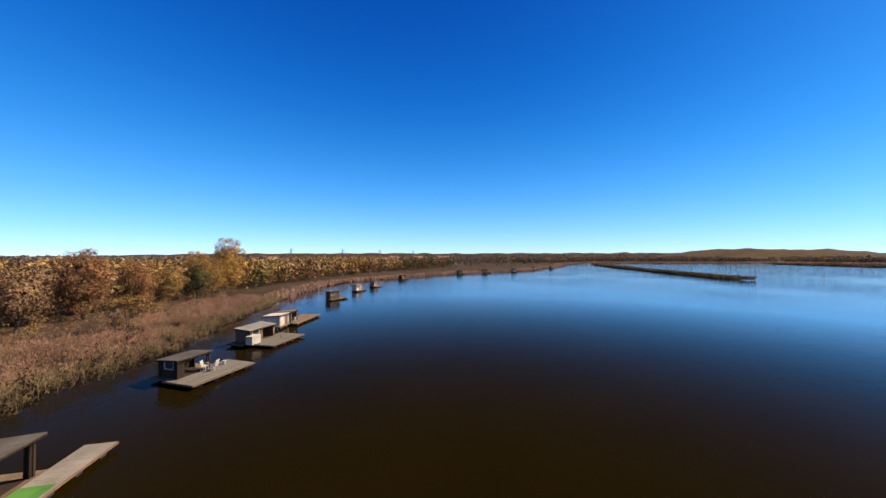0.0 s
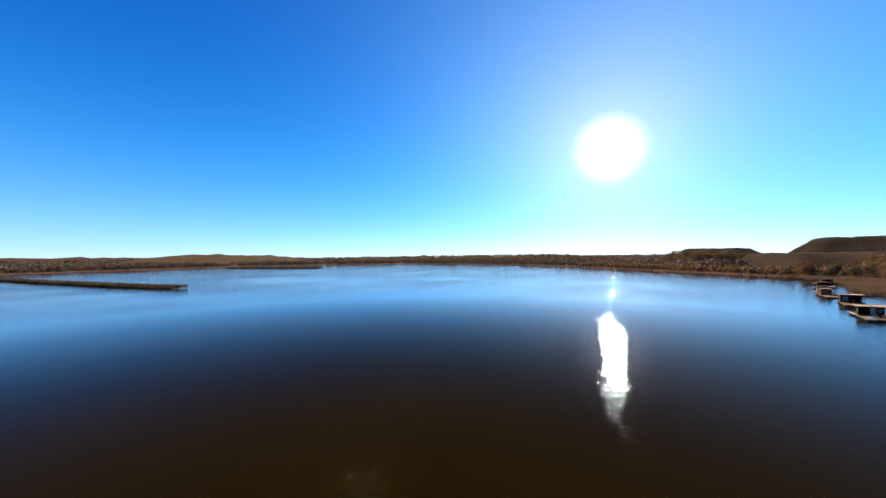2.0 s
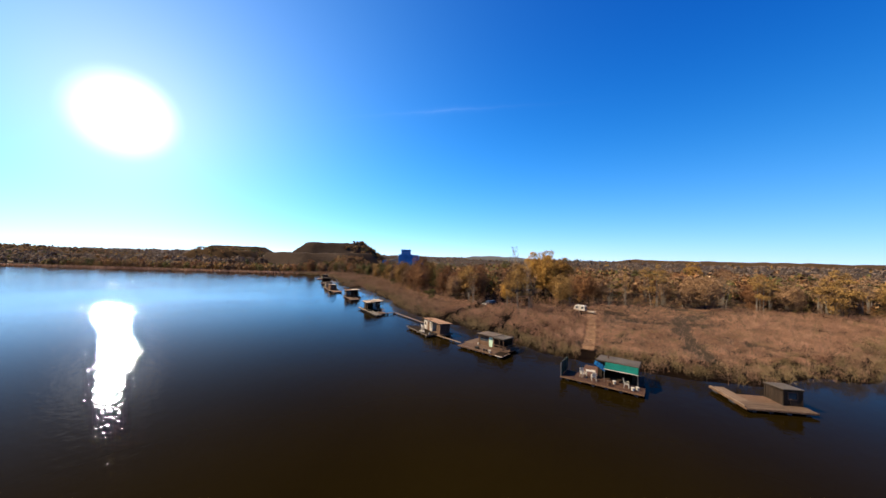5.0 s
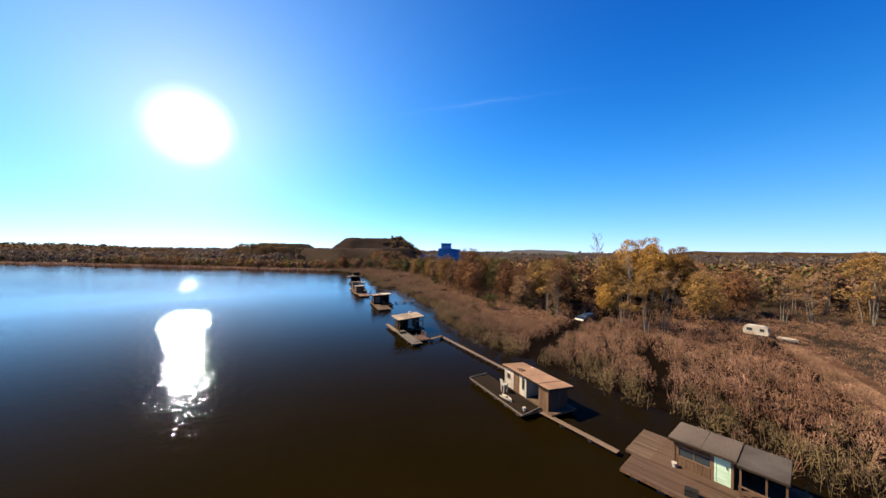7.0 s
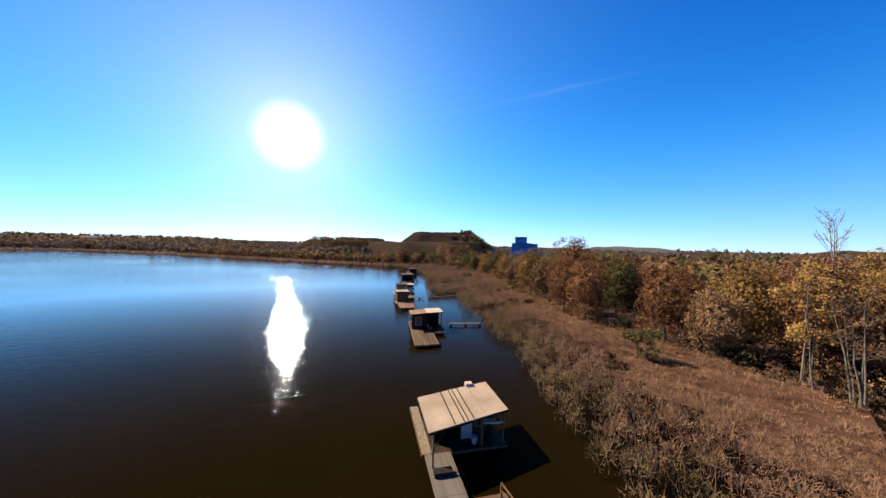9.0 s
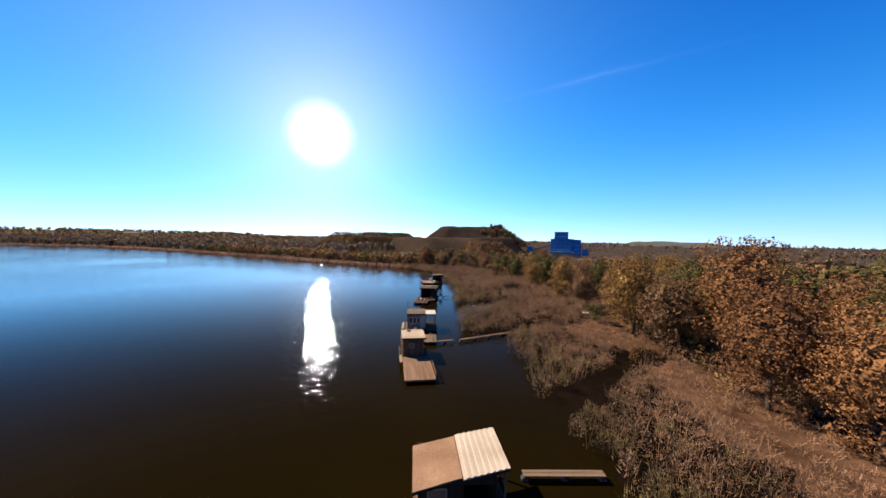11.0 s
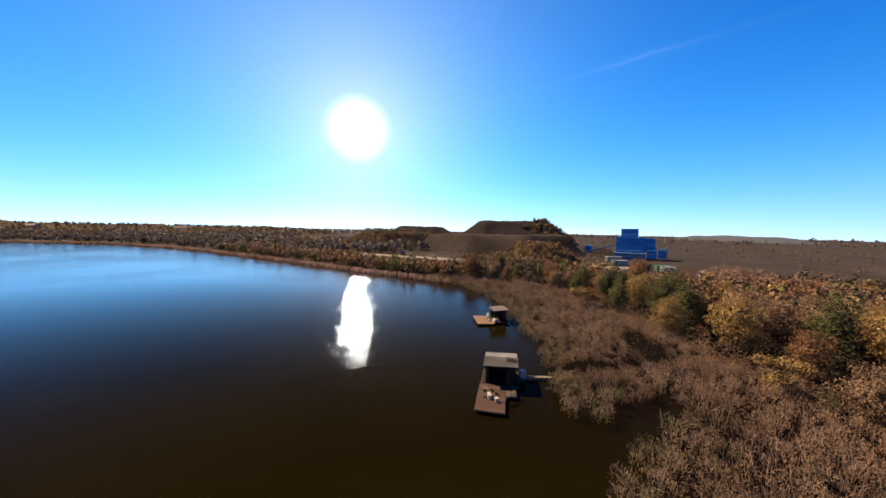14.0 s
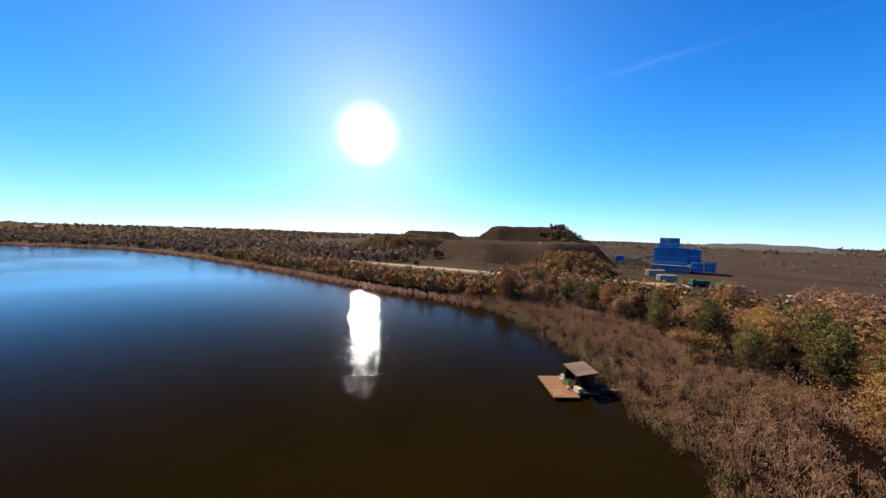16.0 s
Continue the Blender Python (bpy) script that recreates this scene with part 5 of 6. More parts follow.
def hut_mint():
    h, m = raft(1.7, -21.2, 165, "brown floating hut with mint-green door and open porch")
    deck(h, 0, 7.8, 0, 2.2, PLANK_BROWN, 0.18)
    deck(h, 0.9, 7.3, 2.25, 5.6, PLANK_BROWN, 0.18)
    deck(h, -0.5, 0.85, 2.3, 5.8, PLANK, 0.25, "x", 0.36)
    cabin(h, 1.9, 4.5, 2.9, 5.2, 0.4, 2.07, 1.98, WALL_BROWN, at_y0=[("window", 2.1, 3.6, 0.6, 1.2, WALL_BROWN), ("door", 3.8, 4.4, 0, 1.5, MINT)], at_x0=[("window", 3.5, 4.4, 0.65, 1.2, WALL_BROWN)])
    roof(h, 1.7, 4.7, 2.55, 5.4, 2.11, 1.97, ROOF_STRIPE, sheet=0.78)
    roof(h, 4.73, 6.6, 2.4, 5.4, 2.06, 1.92, FELT_GREY, sheet=1.0)
    posts(h, ((4.85, 2.55), (5.8, 2.55), (6.5, 2.55), (6.5, 5.2), (5.8, 5.2)), 0.4, 1.95, 0.08)
    railing(h, [(4.85, 2.2), (6.0, 2.1), (7.1, 2.1), (7.1, 3.3), (7.1, 4.8)], 0.4, 0.75)
    wall(h, "x", 4.6, 6.45, 5.14, 0.4, 1.85, DARKWOOD)
    part("netting_deck", planking(6.4, 7.7, 0.2, 1.9, 0.425, 0.1), DECK_BLACK, h, "black mesh panel on the deck's end")
    for k in range(4):
        part("step", Boxes().box(6.7, 7.9, -0.1 + k * 0.32, 0.05 + k * 0.32, 0.3, 0.36), WHITE, h)
    bench = thing("bench", m @ pose(5.8, 4.4, 0.41), "dark wooden bench under a porch roof", "bench")
    part("seat", planking(-0.7, 0.7, -0.2, 0.2, 0.45, 0.13), DARKWOOD, bench)
    for s in (-0.6, 0.6):
        part("leg", Boxes().box(s - 0.04, s + 0.04, -0.18, 0.18, 0, 0.4), DARKWOOD, bench)
    crate(m, 3.2, 0.6, 10, 0.55, 0.35, 0.3, RUBBER, "black box on a brown plank deck")
    for x, y in ((4.5, 0.5), (4.9, 0.5)):
        bucket(m, x, y, RUBBER, "small black bucket on a brown plank deck", 0.8)
    bucket(m, 5.6, 0.35, WHITE, "white bucket on a brown plank deck", 1.0)
    bucket(m, 2.0, 2.6, WHITE, "white bowl beside a hut wall", 0.8)


def hut_white():
    h, m = raft(15.3, -27.4, 150, "white-fronted floating hut with a brown flat roof")
    deck(h, 0.1, 7.7, 0.1, 2.2, DECK_BLACK, 0.18)
    b = Boxes()
    b.beam((0, 0, 0.48), (7.9, 0, 0.48), 0.06, 0.07).beam((0, 0, 0.48), (-0.3, 2.2, 0.48), 0.06, 0.07).beam((7.9, 0, 0.48), (7.5, 2.2, 0.48), 0.06, 0.07)
    part("kerb_rail", b, DECK_GREY, h)
    deck(h, 2.4, 8.7, 2.25, 4.8, PLANK, 0.18)
    cabin(h, 2.7, 5.6, 2.35, 4.4, 0.4, 2.28, 2.1, WHITE, at_y0=[("window", 3.0, 3.4, 0.8, 1.25, WALL_BROWN), ("door", 3.95, 4.65, 0, 1.6, WALL_BROWN), ("window", 5.1, 5.35, 0.6, 1.45, DARKWOOD)])
    wall(h, "x", 5.6, 8.0, 4.34, 0.4, 2.0, WALL_BROWN)
    wall(h, "x", 7.1, 8.2, 2.35, 0.4, 2.12, WALL_BROWN)
    wall(h, "y", 2.45, 4.4, 8.15, 0.4, 2.0, DECK_RED)
    roof(h, 2.5, 7.3, 2.1, 4.6, 2.34, 2.14, ROOF_BROWN, sheet=1.8)
    roof(h, 7.33, 8.5, 2.1, 4.75, 2.31, 2.1, ROOF_BROWN, sheet=1.2)
    part("hatch", Boxes().box(4.1, 4.7, 2.5, 3.0, 2.31, 2.38), WALL_BROWN, h)
    chair(m, 3.5, 1.6, 180, WHITE, "white garden chair beside a white hut wall")
    table(m, 3.9, 1.3, 0, 0.5, 0.5, WHITE, "small white table on a dark deck")
    bucket(m, 7.3, 0.7, WHITE, "white bucket on a dark deck", 0.85)
    boat = thing("rowing_boat", m @ pose(4.5, 0.5, 0.4, 0, 0, -82), "small white skiff lying on a dark raft", "boat")
    part("hull", hull(1.3, 0.45, 0.25), WHITE, boat)
    part("thwart", Boxes().box(-0.18, 0.18, 0.55, 0.7, 0.18, 0.21), PLANK, boat)
    walkway((7.9, -25.4), (2.0, -23.1), 0.28, 0.45, "narrow plank walkway between floating huts")


def hut_beige():
    h, m = raft(37.0, -38.4, 150.3, "floating hut with a broad beige sheet roof")
    part("deck_sheet", planking(4.1, 11.5, 0, 1.45, 0.43, 1.45, "y"), DECK_GREY, h, "grey sheet-covered deck strip")
    floats(h, 0, 11.4, 0, 1.4)
    deck(h, -1.0, 4.07, -0.1, 0.42, WALL_PALE, 0.18, "x", 0.44, False)
    deck(h, 0.7, 4.07, 0.46, 4.8, DARKWOOD, 0.18)
    deck(h, 7.4, 10.1, 1.5, 3.2, PLANK_BROWN, 0.2, "y")
    cabin(h, 1.75, 3.15, 0.7, 4.2, 0.4, 2.36, 2.36, DARKWOOD, "x", over=0.1, at_x1=[("open", 0.8, 2.2, 0, 1.75, None), ("door", 2.4, 2.95, 0, 1.7, SKYBLUE), ("window", 3.2, 3.9, 0.7, 1.4, WALL_BROWN)])
    roof(h, 1.75, 5.4, -0.04, 3.4, 2.42, 2.38, ROOF_BEIGE, "x", 1.7, skew=-0.28)
    roof(h, 0.79, 4.42, 3.43, 4.86, 2.43, 2.39, ROOF_BEIGE, "x", 1.5, skew=-0.28)
    for y in (1.45, 2.0, 2.25, 2.6):
        part("batten", Boxes().beam((1.8 - 0.28 * y, y, 2.46), (5.34 - 0.28 * y, y, 2.42), 0.045, 0.03), DARKWOOD, h)
    part("chimney", Boxes().box(0.55, 0.95, 3.3, 3.75, 2.4, 2.62), ROOF_PALE, h)
    posts(h, ((5.15, 0.25), (3.95, 4.6), (4.0, 3.3)), 0.4, 2.34)
    part("kayak", hull(1.2, 0.4, 0.2), WHITE, h, "small white paddle boat hung under the roof").matrix_basis = pose(3.75, 3.5, 1.55, 0, 0, -10)
    part("brace", Boxes().beam((5.15, 0.25, 1.3), (4.75, 1.1, 2.3), 0.06, 0.06), DARKWOOD, h)
    part("brace", Boxes().beam((3.95, 4.6, 1.4), (4.1, 3.9, 2.3), 0.06, 0.06), DARKWOOD, h)
    part("slot", Boxes().box(10.6, 10.95, 0.6, 1.4, 0.432, 0.442), RUBBER, h, "dark hatch in the deck")
    crate(m, 5.72, 0.66, 90, 0.9, 0.4, 0.22, RUBBER, "low black box on a grey deck strip")
    part("rod_rest", Boxes().beam((10.3, 0.7, 0.45), (8.6, 1.7, 1.1), 0.04, 0.04).beam((10.3, 0.7, 0.45), (10.2, 0.9, 1.0), 0.04, 0.04), STEEL, h)
    railing(h, [(7.6, 2.9), (9.0, 3.1)], 0.4, 0.7)
    walkway((26.6, -36.3), (26.3, -38.6), 0.42, 0.5, "short plank link to a floating hut")
    walkway((26.3, -38.7), (13.0, -31.9), 0.28, 0.45, "long narrow plank walkway between floating huts")
    bucket(m, 3.6, 3.0, SKYBLUE, "blue bucket on a dark porch deck", 1.1)


def hut_notched():
    h, m = raft(57.6, -53.4, 147, "floating hut with brown and ribbed pale roof halves")
    deck(h, 0, 11.0, 0, 1.6, PLANK, 0.2)
    deck(h, 6.3, 10.8, 1.65, 2.8, PLANK, 0.2)
    deck(h, 0.2, 6.2, 1.65, 4.4, DARKWOOD, 0.2)
    cabin(h, 1.6, 4.2, 0.2, 3.7, 0.4, 2.45, 2.55, DARKWOOD, "x", at_x1=[("window", 0.6, 1.4, 0.5, 1.6, WALL_PALE), ("open", 2.2, 3.6, 0, 1.7, None)], at_y0=[("window", 2.0, 3.6, 0.7, 1.5, WALL_BROWN)])
    roof(h, 1.9, 5.0, -0.1, 2.1, 2.45, 2.55, ROOF_BROWN, "x", 1.1, skew=-0.3)
    roof(h, 1.2, 4.5, 2.13, 4.4, 2.5, 2.6, ROOF_PALE, "x", 1.0, True, skew=-0.25)
    posts(h, ((3.8, 4.2), (0.9, 4.2)), 0.4, 2.45)
    chair(m, 5.6, 2.4, 200, RUBBER, "dark garden chair in the shade of a hut")
    walkway((53.2, -57.6), (50.5, -61.2), 0.38, 0.5, "plank gangway through bushes to the shore")


def hut_long_deck():
    h, m = raft(74.1, -62.4, 151, "floating hut with pale square roof and long deck")
    deck(h, 3.0, 8.7, 0, 2.8, PLANK_WARM, 0.17, "x")
    deck(h, -0.4, 2.95, -0.3, 2.6, DARKWOOD, 0.2)
    cabin(h, 0.1, 2.9, 0.1, 2.2, 0.4, 2.3, 2.42, WALL_BROWN, "x", over=0.12, at_x1=[("window", 0.7, 1.2, 0.9, 1.4, WALL_PALE)])
    roof(h, -0.25, 3.3, -0.12, 2.42, 2.36, 2.46, ROOF_BEIGE, "x", 0.85)
    part("skylight", Boxes().box(0.0, 0.75, 0.55, 0.95, 2.44, 2.5), FELT_GREY, h)
    part("side_board", Boxes().box(2.7, 4.7, -0.35, -0.05, 0.44, 0.5), WALL_PALE, h)
    railing(h, [(8.5, 2.85), (7.0, 2.85), (5.4, 2.85)], 0.4, 0.45)
    deck(h, -4.4, -0.6, 0.0, 2.4, PLANK_BROWN, 0.2)
    side = thing("side_raft", m @ pose(-3.0, 3.6, 0, 0, 0, -6), "small plank raft with a ladder beside a hut", "raft")
    part("decking", planking(-1.5, 1.5, -0.9, 0.9, 0.4, 0.2), PLANK, side)
    floats(side, -1.5, 1.5, -0.9, 0.9)
    for s in (-0.25, 0.25):
        part("ladder_rail", Boxes().beam((-1.4, 0.5 + s, 0.5), (1.4, 0.5 + s, 0.62), 0.05, 0.05), WALL_PALE, side)
    for k in range(8):
        part("ladder_rung", Boxes().beam((-1.3 + k * 0.37, 0.27, 0.52 + k * 0.014), (-1.3 + k * 0.37, 0.73, 0.52 + k * 0.014), 0.04, 0.03), WALL_PALE, side)
    part("prop", Boxes().beam((1.2, -0.7, 0.43), (-0.9, 0.1, 0.8), 0.06, 0.06), WALL_PALE, side)
    walkway((74.0, -65.9), (72.9, -69.2), 0.36, 0.42, "short floating plank walkway")
    walkway((72.5, -69.9), (71.0, -77.8), 0.36, 0.42, "plank walkway leading into the reeds")


def hut_two_tone():
    h, m = raft(82.9, -68.6, 146.7, "floating hut with brown and white roof halves")
    deck(h, -0.6, 7.2, -0.2, 2.4, PLANK_BROWN, 0.18)
    deck(h, -0.4, 3.6, 2.45, 4.2, DARKWOOD, 0.18)
    cabin(h, 0.2, 3.2, 0.15, 2.6, 0.4, 2.4, 2.5, WALL_PALE, "x", over=0.1, at_x1=[("window", 0.3, 0.75, 0.7, 1.55, WHITE), ("window", 0.85, 1.3, 0.7, 1.55, WHITE), ("window", 1.4, 1.8, 0.7, 1.55, WHITE), ("door", 1.92, 2.5, 0, 1.7, WHITE)], at_y0=[("window", 0.8, 2.4, 0.8, 1.5, WHITE)])
    roof(h, -0.05, 3.6, -0.05, 2.55, 2.5, 2.56, FELT, "x", 2.6)
    roof(h, 0.5, 3.5, 2.58, 4.05, 2.42, 2.5, WHITE, "x", 1.5)
    posts(h, ((3.4, 3.95), (0.6, 3.95)), 0.4, 2.42)
    part("mast", Boxes().tube((-0.2, 0.0, 0.4), (-0.2, 0.0, 3.6), 0.05, 0.04, 8), DARKWOOD, h)
    part("side_board", Boxes().box(0.3, 3.4, -0.75, -0.4, 0.42, 0.48), WALL_PALE, h)
    crate(m, 3.9, 1.2, 0, 0.5, 0.3, 0.3, WHITE, "small white box before a hut")


def hut_red_deck():
    h, m = raft(101.1, -83.7, 136, "dark floating hut with grey felt roof and red-brown deck")
    deck(h, 3.6, 8.8, -0.3, 2.4, DECK_RED, 0.18, "y")
    deck(h, -0.3, 3.55, -0.2, 3.8, DARKWOOD, 0.18)
    cabin(h, 0.3, 3.3, 0.3, 3.4, 0.4, 2.5, 2.4, DARKWOOD, "x", at_x1=[("open", 0.6, 2.4, 0, 1.7, None)], at_y0=[("window", 1.0, 2.2, 0.8, 1.5, WALL_BROWN)])
    roof(h, 0.0, 1.5, 0.0, 3.6, 2.52, 2.62, FELT_PALE, "x", 1.8, skew=-0.1)
    roof(h, 1.5, 3.9, 0.0, 3.7, 2.63, 2.5, FELT_GREY, "x", 1.8, skew=-0.1)
    for k in range(3):
        part("batten", Boxes().beam((1.7 + k * 0.3, 2.4, 2.66 - k * 0.016), (1.8 + k * 0.3, 3.6, 2.66 - k * 0.016), 0.08, 0.04), DARKWOOD, h)
    crate(m, 1.0, 4.3, 15, 0.7, 0.6, 0.7, WHITE, "white-topped box beside a dark hut")
    deck(h, 3.6, 5.6, 2.45, 3.5, PLANK, 0.18)
    railing(h, [(5.2, 3.4), (6.6, 2.5)], 0.4, 0.5, WALL_PALE)
    for x, y, s in ((5.3, 0.3, 0.8), (6.1, 0.8, 1.0), (5.6, 1.5, 0.8), (6.6, 0.9, 1.2), (7.0, 1.6, 1.1), (6.5, 0.4, 0.7), (5.0, 1.0, 0.8)):
        bucket(m, x, y, WHITE if s > 0.9 else RUST, "white bucket on a red-brown deck" if s > 0.9 else "small rusty pot on a red-brown deck", s)
    walkway((97.4, -86.6), (95.8, -89.2), 0.36, 0.45, "pale plank gangway from a dark hut to the reeds", WALL_PALE)


def hut_rust_deck():
    h, m = raft(120.3, -96.7, 152, "dark floating hut with brown roof and rust-coloured deck")
    deck(h, -0.8, 4.6, 0.0, 3.0, DECK_RUST, 0.2, "y")
    deck(h, -1.2, 3.6, 3.05, 6.0, DARKWOOD, 0.2)
    cabin(h, -0.3, 2.6, 3.4, 5.6, 0.4, 2.38, 2.48, DARKWOOD, "x", at_x1=[("open", 3.8, 5.4, 0, 1.7, None)], at_y0=[("open", -0.3, 2.6, 0, 1.7, None)])
    roof(h, 0.1, 3.9, 2.9, 6.0, 2.4, 2.52, FELT, "x", 1.0, skew=-0.3)
    part("loose_sheet", Boxes().box(2.8, 4.3, 0.3, 1.4, 0.42, 0.45), PLANK_WARM, h)
    chair(m, 0.8, 2.4, 30, WHITE, "white garden chair on a rust-coloured deck"), chair(m, 2.0, 2.6, -40, GREEN_PAINT, "green garden chair on a rust-coloured deck")
    crate(m, 3.4, 3.3, 20, 0.8, 0.5, 0.5, WHITE, "white box beside a dark hut")
    bucket(m, 2.8, 2.4, WHITE, "white bucket on a rust-coloured deck")
    walkway((114.9, -101.4), (113.3, -104.2), 0.36, 0.45, "plank gangway from a hut to the reeds")


PLANK_BROWN = mat("brown_deck_plank", (0.0293, 0.0176, 0.0123), (0.0793, 0.0528, 0.0396), 0.6, 0.85, 0.4, 14, island=0.4, stretch=(0.35, 7, 1))
PLANK_WARM = mat("warm_deck_plank", (0.0902, 0.0564, 0.0384), (0.189, 0.131, 0.0951), 0.6, 0.85, 0.4, 14, island=0.5, stretch=(0.35, 7, 1))
ROOF_STRIPE = mat("striped_roof_sheet", (0.044, 0.0372, 0.0322), (0.115, 0.0945, 0.081), 0.25, 0.85, 0.3, 12, island=0.7)
FELT_PALE = mat("pale_grey_felt", (0.0812, 0.0745, 0.0677), (0.153, 0.14, 0.129), 0.6, 0.9, 0.4, 16)
DECK_RUST = mat("rust_deck", (0.0902, 0.0451, 0.0271), (0.162, 0.0951, 0.0631), 0.6, 0.85, 0.4, 14, island=0.3, stretch=(0.35, 7, 1))
GREEN_PAINT = mat("green_paint", (0.00902, 0.0902, 0.0361), (0.0225, 0.158, 0.0722), 1.0, 0.6, 0.1, 10)
for build in (green_raft, hut_a1, hut_a2, hut_a3, small_far_huts, hut_red, hut_small_dark, hut_teal, hut_mint, hut_white, hut_beige, hut_notched,
              hut_long_deck, hut_two_tone, hut_red_deck, hut_rust_deck):
    build()

# ---- islands, spoil heaps, plant and distance ----
def mound(name, poly, height, slope, material, label, rough=1.0, base=0.3, step=4.0, category="spoil heap", power=1.0):
    """A heap with a flat top and loose slopes, over a footprint."""
    p = np.array(poly, float)
    xs = np.arange(p[:, 0].min() - step, p[:, 0].max() + 2 * step, step)
    ys = np.arange(p[:, 1].min() - step, p[:, 1].max() + 2 * step, step)
    gx, gy = np.meshgrid(xs, ys)
    ins, d = inside_and_distance(gx, gy, poly)
    z = np.where(ins, height * np.clip(d / slope, 0, 1) ** power, -np.minimum(d, 2))
    z = z + np.where(ins, rough * (wobble(gx, gy, 11) * 0.5 + wobble(gx, gy, 37) + RNG.normal(0, 0.25, gx.shape)) * np.clip(d / slope, 0, 1), 0)
    nx, ny = len(xs), len(ys)
    v = np.stack([gx.ravel(), gy.ravel(), (z + base).ravel()], 1)
    i = (np.arange(ny - 1)[:, None] * nx + np.arange(nx - 1)[None]).ravel()
    f = np.stack([i, i + 1, i + nx + 1, i + nx], 1)
    ob = mesh_object(name, v.tolist(), f[(z.ravel()[f] > -1.9).any(1)].tolist(), material, True)
    return tagged(ob, label, category)


def bushes_on(name, x, y, z, h, label, weights=(0.2, 0.4, 0.25, 0.15), faces=50, size=1.2):
    r = RNG.uniform(0, 1, len(x))
    low = 0
    for m, w in zip((LEAF_RUST, LEAF_BROWN, LEAF_OCHRE, LEAF_OLIVE), weights):
        s = (r >= low) & (r < low + w)
        low += w
        if s.sum():
            wood_stuff(name, x[s], y[s], z[s], h[s], faces, size, m, label)


def islands():
    for name, line, wide in (("island", [(69, 188), (72, 222), (84, 290), (106, 400)], 3.2), ("island", [(324, 277), (309, 330), (312, 410)], 4.0)):
        left, right = [], []
        for k, (x, y) in enumerate(line):
            w = wide * (0.35 if k in (0,) else 1)
            left.append((x - w, y)), right.append((x + w, y + 2))
        mound(name, left + right[::-1], 0.6, 2.0, SOIL_SHADED, "low reed-covered island in the lake", 0.05, 0.0, 2.5, "island")
        q = []
        for (ax, ay), (bx, by) in zip(line, line[1:]):
            n = int(math.hypot(bx - ax, by - ay) * 7)
            u = RNG.uniform(0, 1, n)
            q.append(np.stack([ax + (bx - ax) * u + RNG.uniform(-wide, wide, n), ay + (by - ay) * u], 1))
        q = np.concatenate(q)
        p = blades(q[:, 0], q[:, 1], np.full(len(q), 0.3), np.full(len(q), 1.5), 0.3, 6)
        tagged(new("island_reeds", soup("island_reeds", p, REED_GREEN)), "faded reeds growing on a low island", "reeds", kind="stuff")


def shore_bushes():
    # leafy bushes standing in the water beside one of the huts
    for x, y, s in ((92.5, -87.8, 0.5), (94.2, -88.8, 0.45), (76, -74.6, 0.4)):
        b = tree("willow_bush", 3.6, 2.1, 1500, REED_GREEN, BARK, "pale green willow bush at the water's edge", trunks=4, low=0.1, size=0.26)
        b.matrix_world = pose(x, y, -0.3, 0, 0, RNG.uniform(0, 360)) @ Matrix.Scale(s * 1.2, 4)
        b["group"] = "bushes at the water's edge"


def heaps():
    mound("slag_hill", [(455, -305), (505, -390), (400, -480), (335, -442), (345, -410), (410, -332)], 33, 36, COAL, "tall dark flat-topped mining spoil heap", 1.5)
    mound("slag_hill", [(915, -395), (800, -545), (850, -600), (985, -430)], 32, 42, COAL, "dark distant mining spoil heap", 0.9)
    mound("spoil_terrace", [(322, -187), (262, -197), (225, -224), (208, -266), (330, -405), (440, -322), (420, -250)], 13, 13, COAL, "broad brown spoil terrace below the heap", 1.3)
    mound("spoil_terrace", [(374, -132), (340, -160), (324, -196), (400, -272), (452, -190)], 14.5, 16, BRUSH, "dark overgrown spoil bank", 0.6)
    mound("spoil_pile", [(205, -305), (222, -318), (250, -310), (252, -290), (230, -286)], 6, 8, COAL, "dark heap of crushed stone by the plant", 0.3, step=2.5)
    mound("scrub_bank", [(195, -178), (176, -196), (184, -226), (212, -216), (225, -196)], 9, 11, BRUSH, "low brown bank covered in scrub", 0.4, step=3.0)
    # scrub on the heaps
    n = 420
    x, y = RNG.uniform(334, 392, n), RNG.uniform(-462, -392, n)
    ins, d = inside_and_distance(x, y, [(455, -305), (505, -390), (400, -480), (335, -442), (345, -410), (410, -332)])
    x, y, d = x[ins], y[ins], d[ins]
    bushes_on("heap_scrub", x, y, 33 * np.clip(d / 36, 0, 1) - 0.5, RNG.uniform(3.5, 7.5, len(x)), "brown and golden trees on the end of the spoil heap", (0.15, 0.45, 0.25, 0.15))
    n = 260
    x, y = RNG.uniform(345, 440, n), RNG.uniform(-235, -150, n)
    ins, d = inside_and_distance(x, y, [(374, -132), (340, -160), (324, -196), (400, -272), (452, -190)])
    x, y, d = x[ins], y[ins], d[ins]
    bushes_on("bank_scrub", x, y, 14.5 * np.clip(d / 16, 0, 1), RNG.uniform(2.5, 5, len(x)), "dark scrub on the spoil bank", (0.1, 0.35, 0.1, 0.45))
    n = 520
    x, y = RNG.uniform(176, 225, n), RNG.uniform(-226, -178, n)
    ins, d = inside_and_distance(x, y, [(195, -178), (176, -196), (184, -226), (212, -216), (225, -196)])
    x, y, d = x[ins], y[ins], d[ins]
    bushes_on("bank_scrub", x, y, 9 * np.clip(d / 11, 0, 1), RNG.uniform(2, 4, len(x)), "brown scrub on a bank", (0.3, 0.45, 0.15, 0.1))


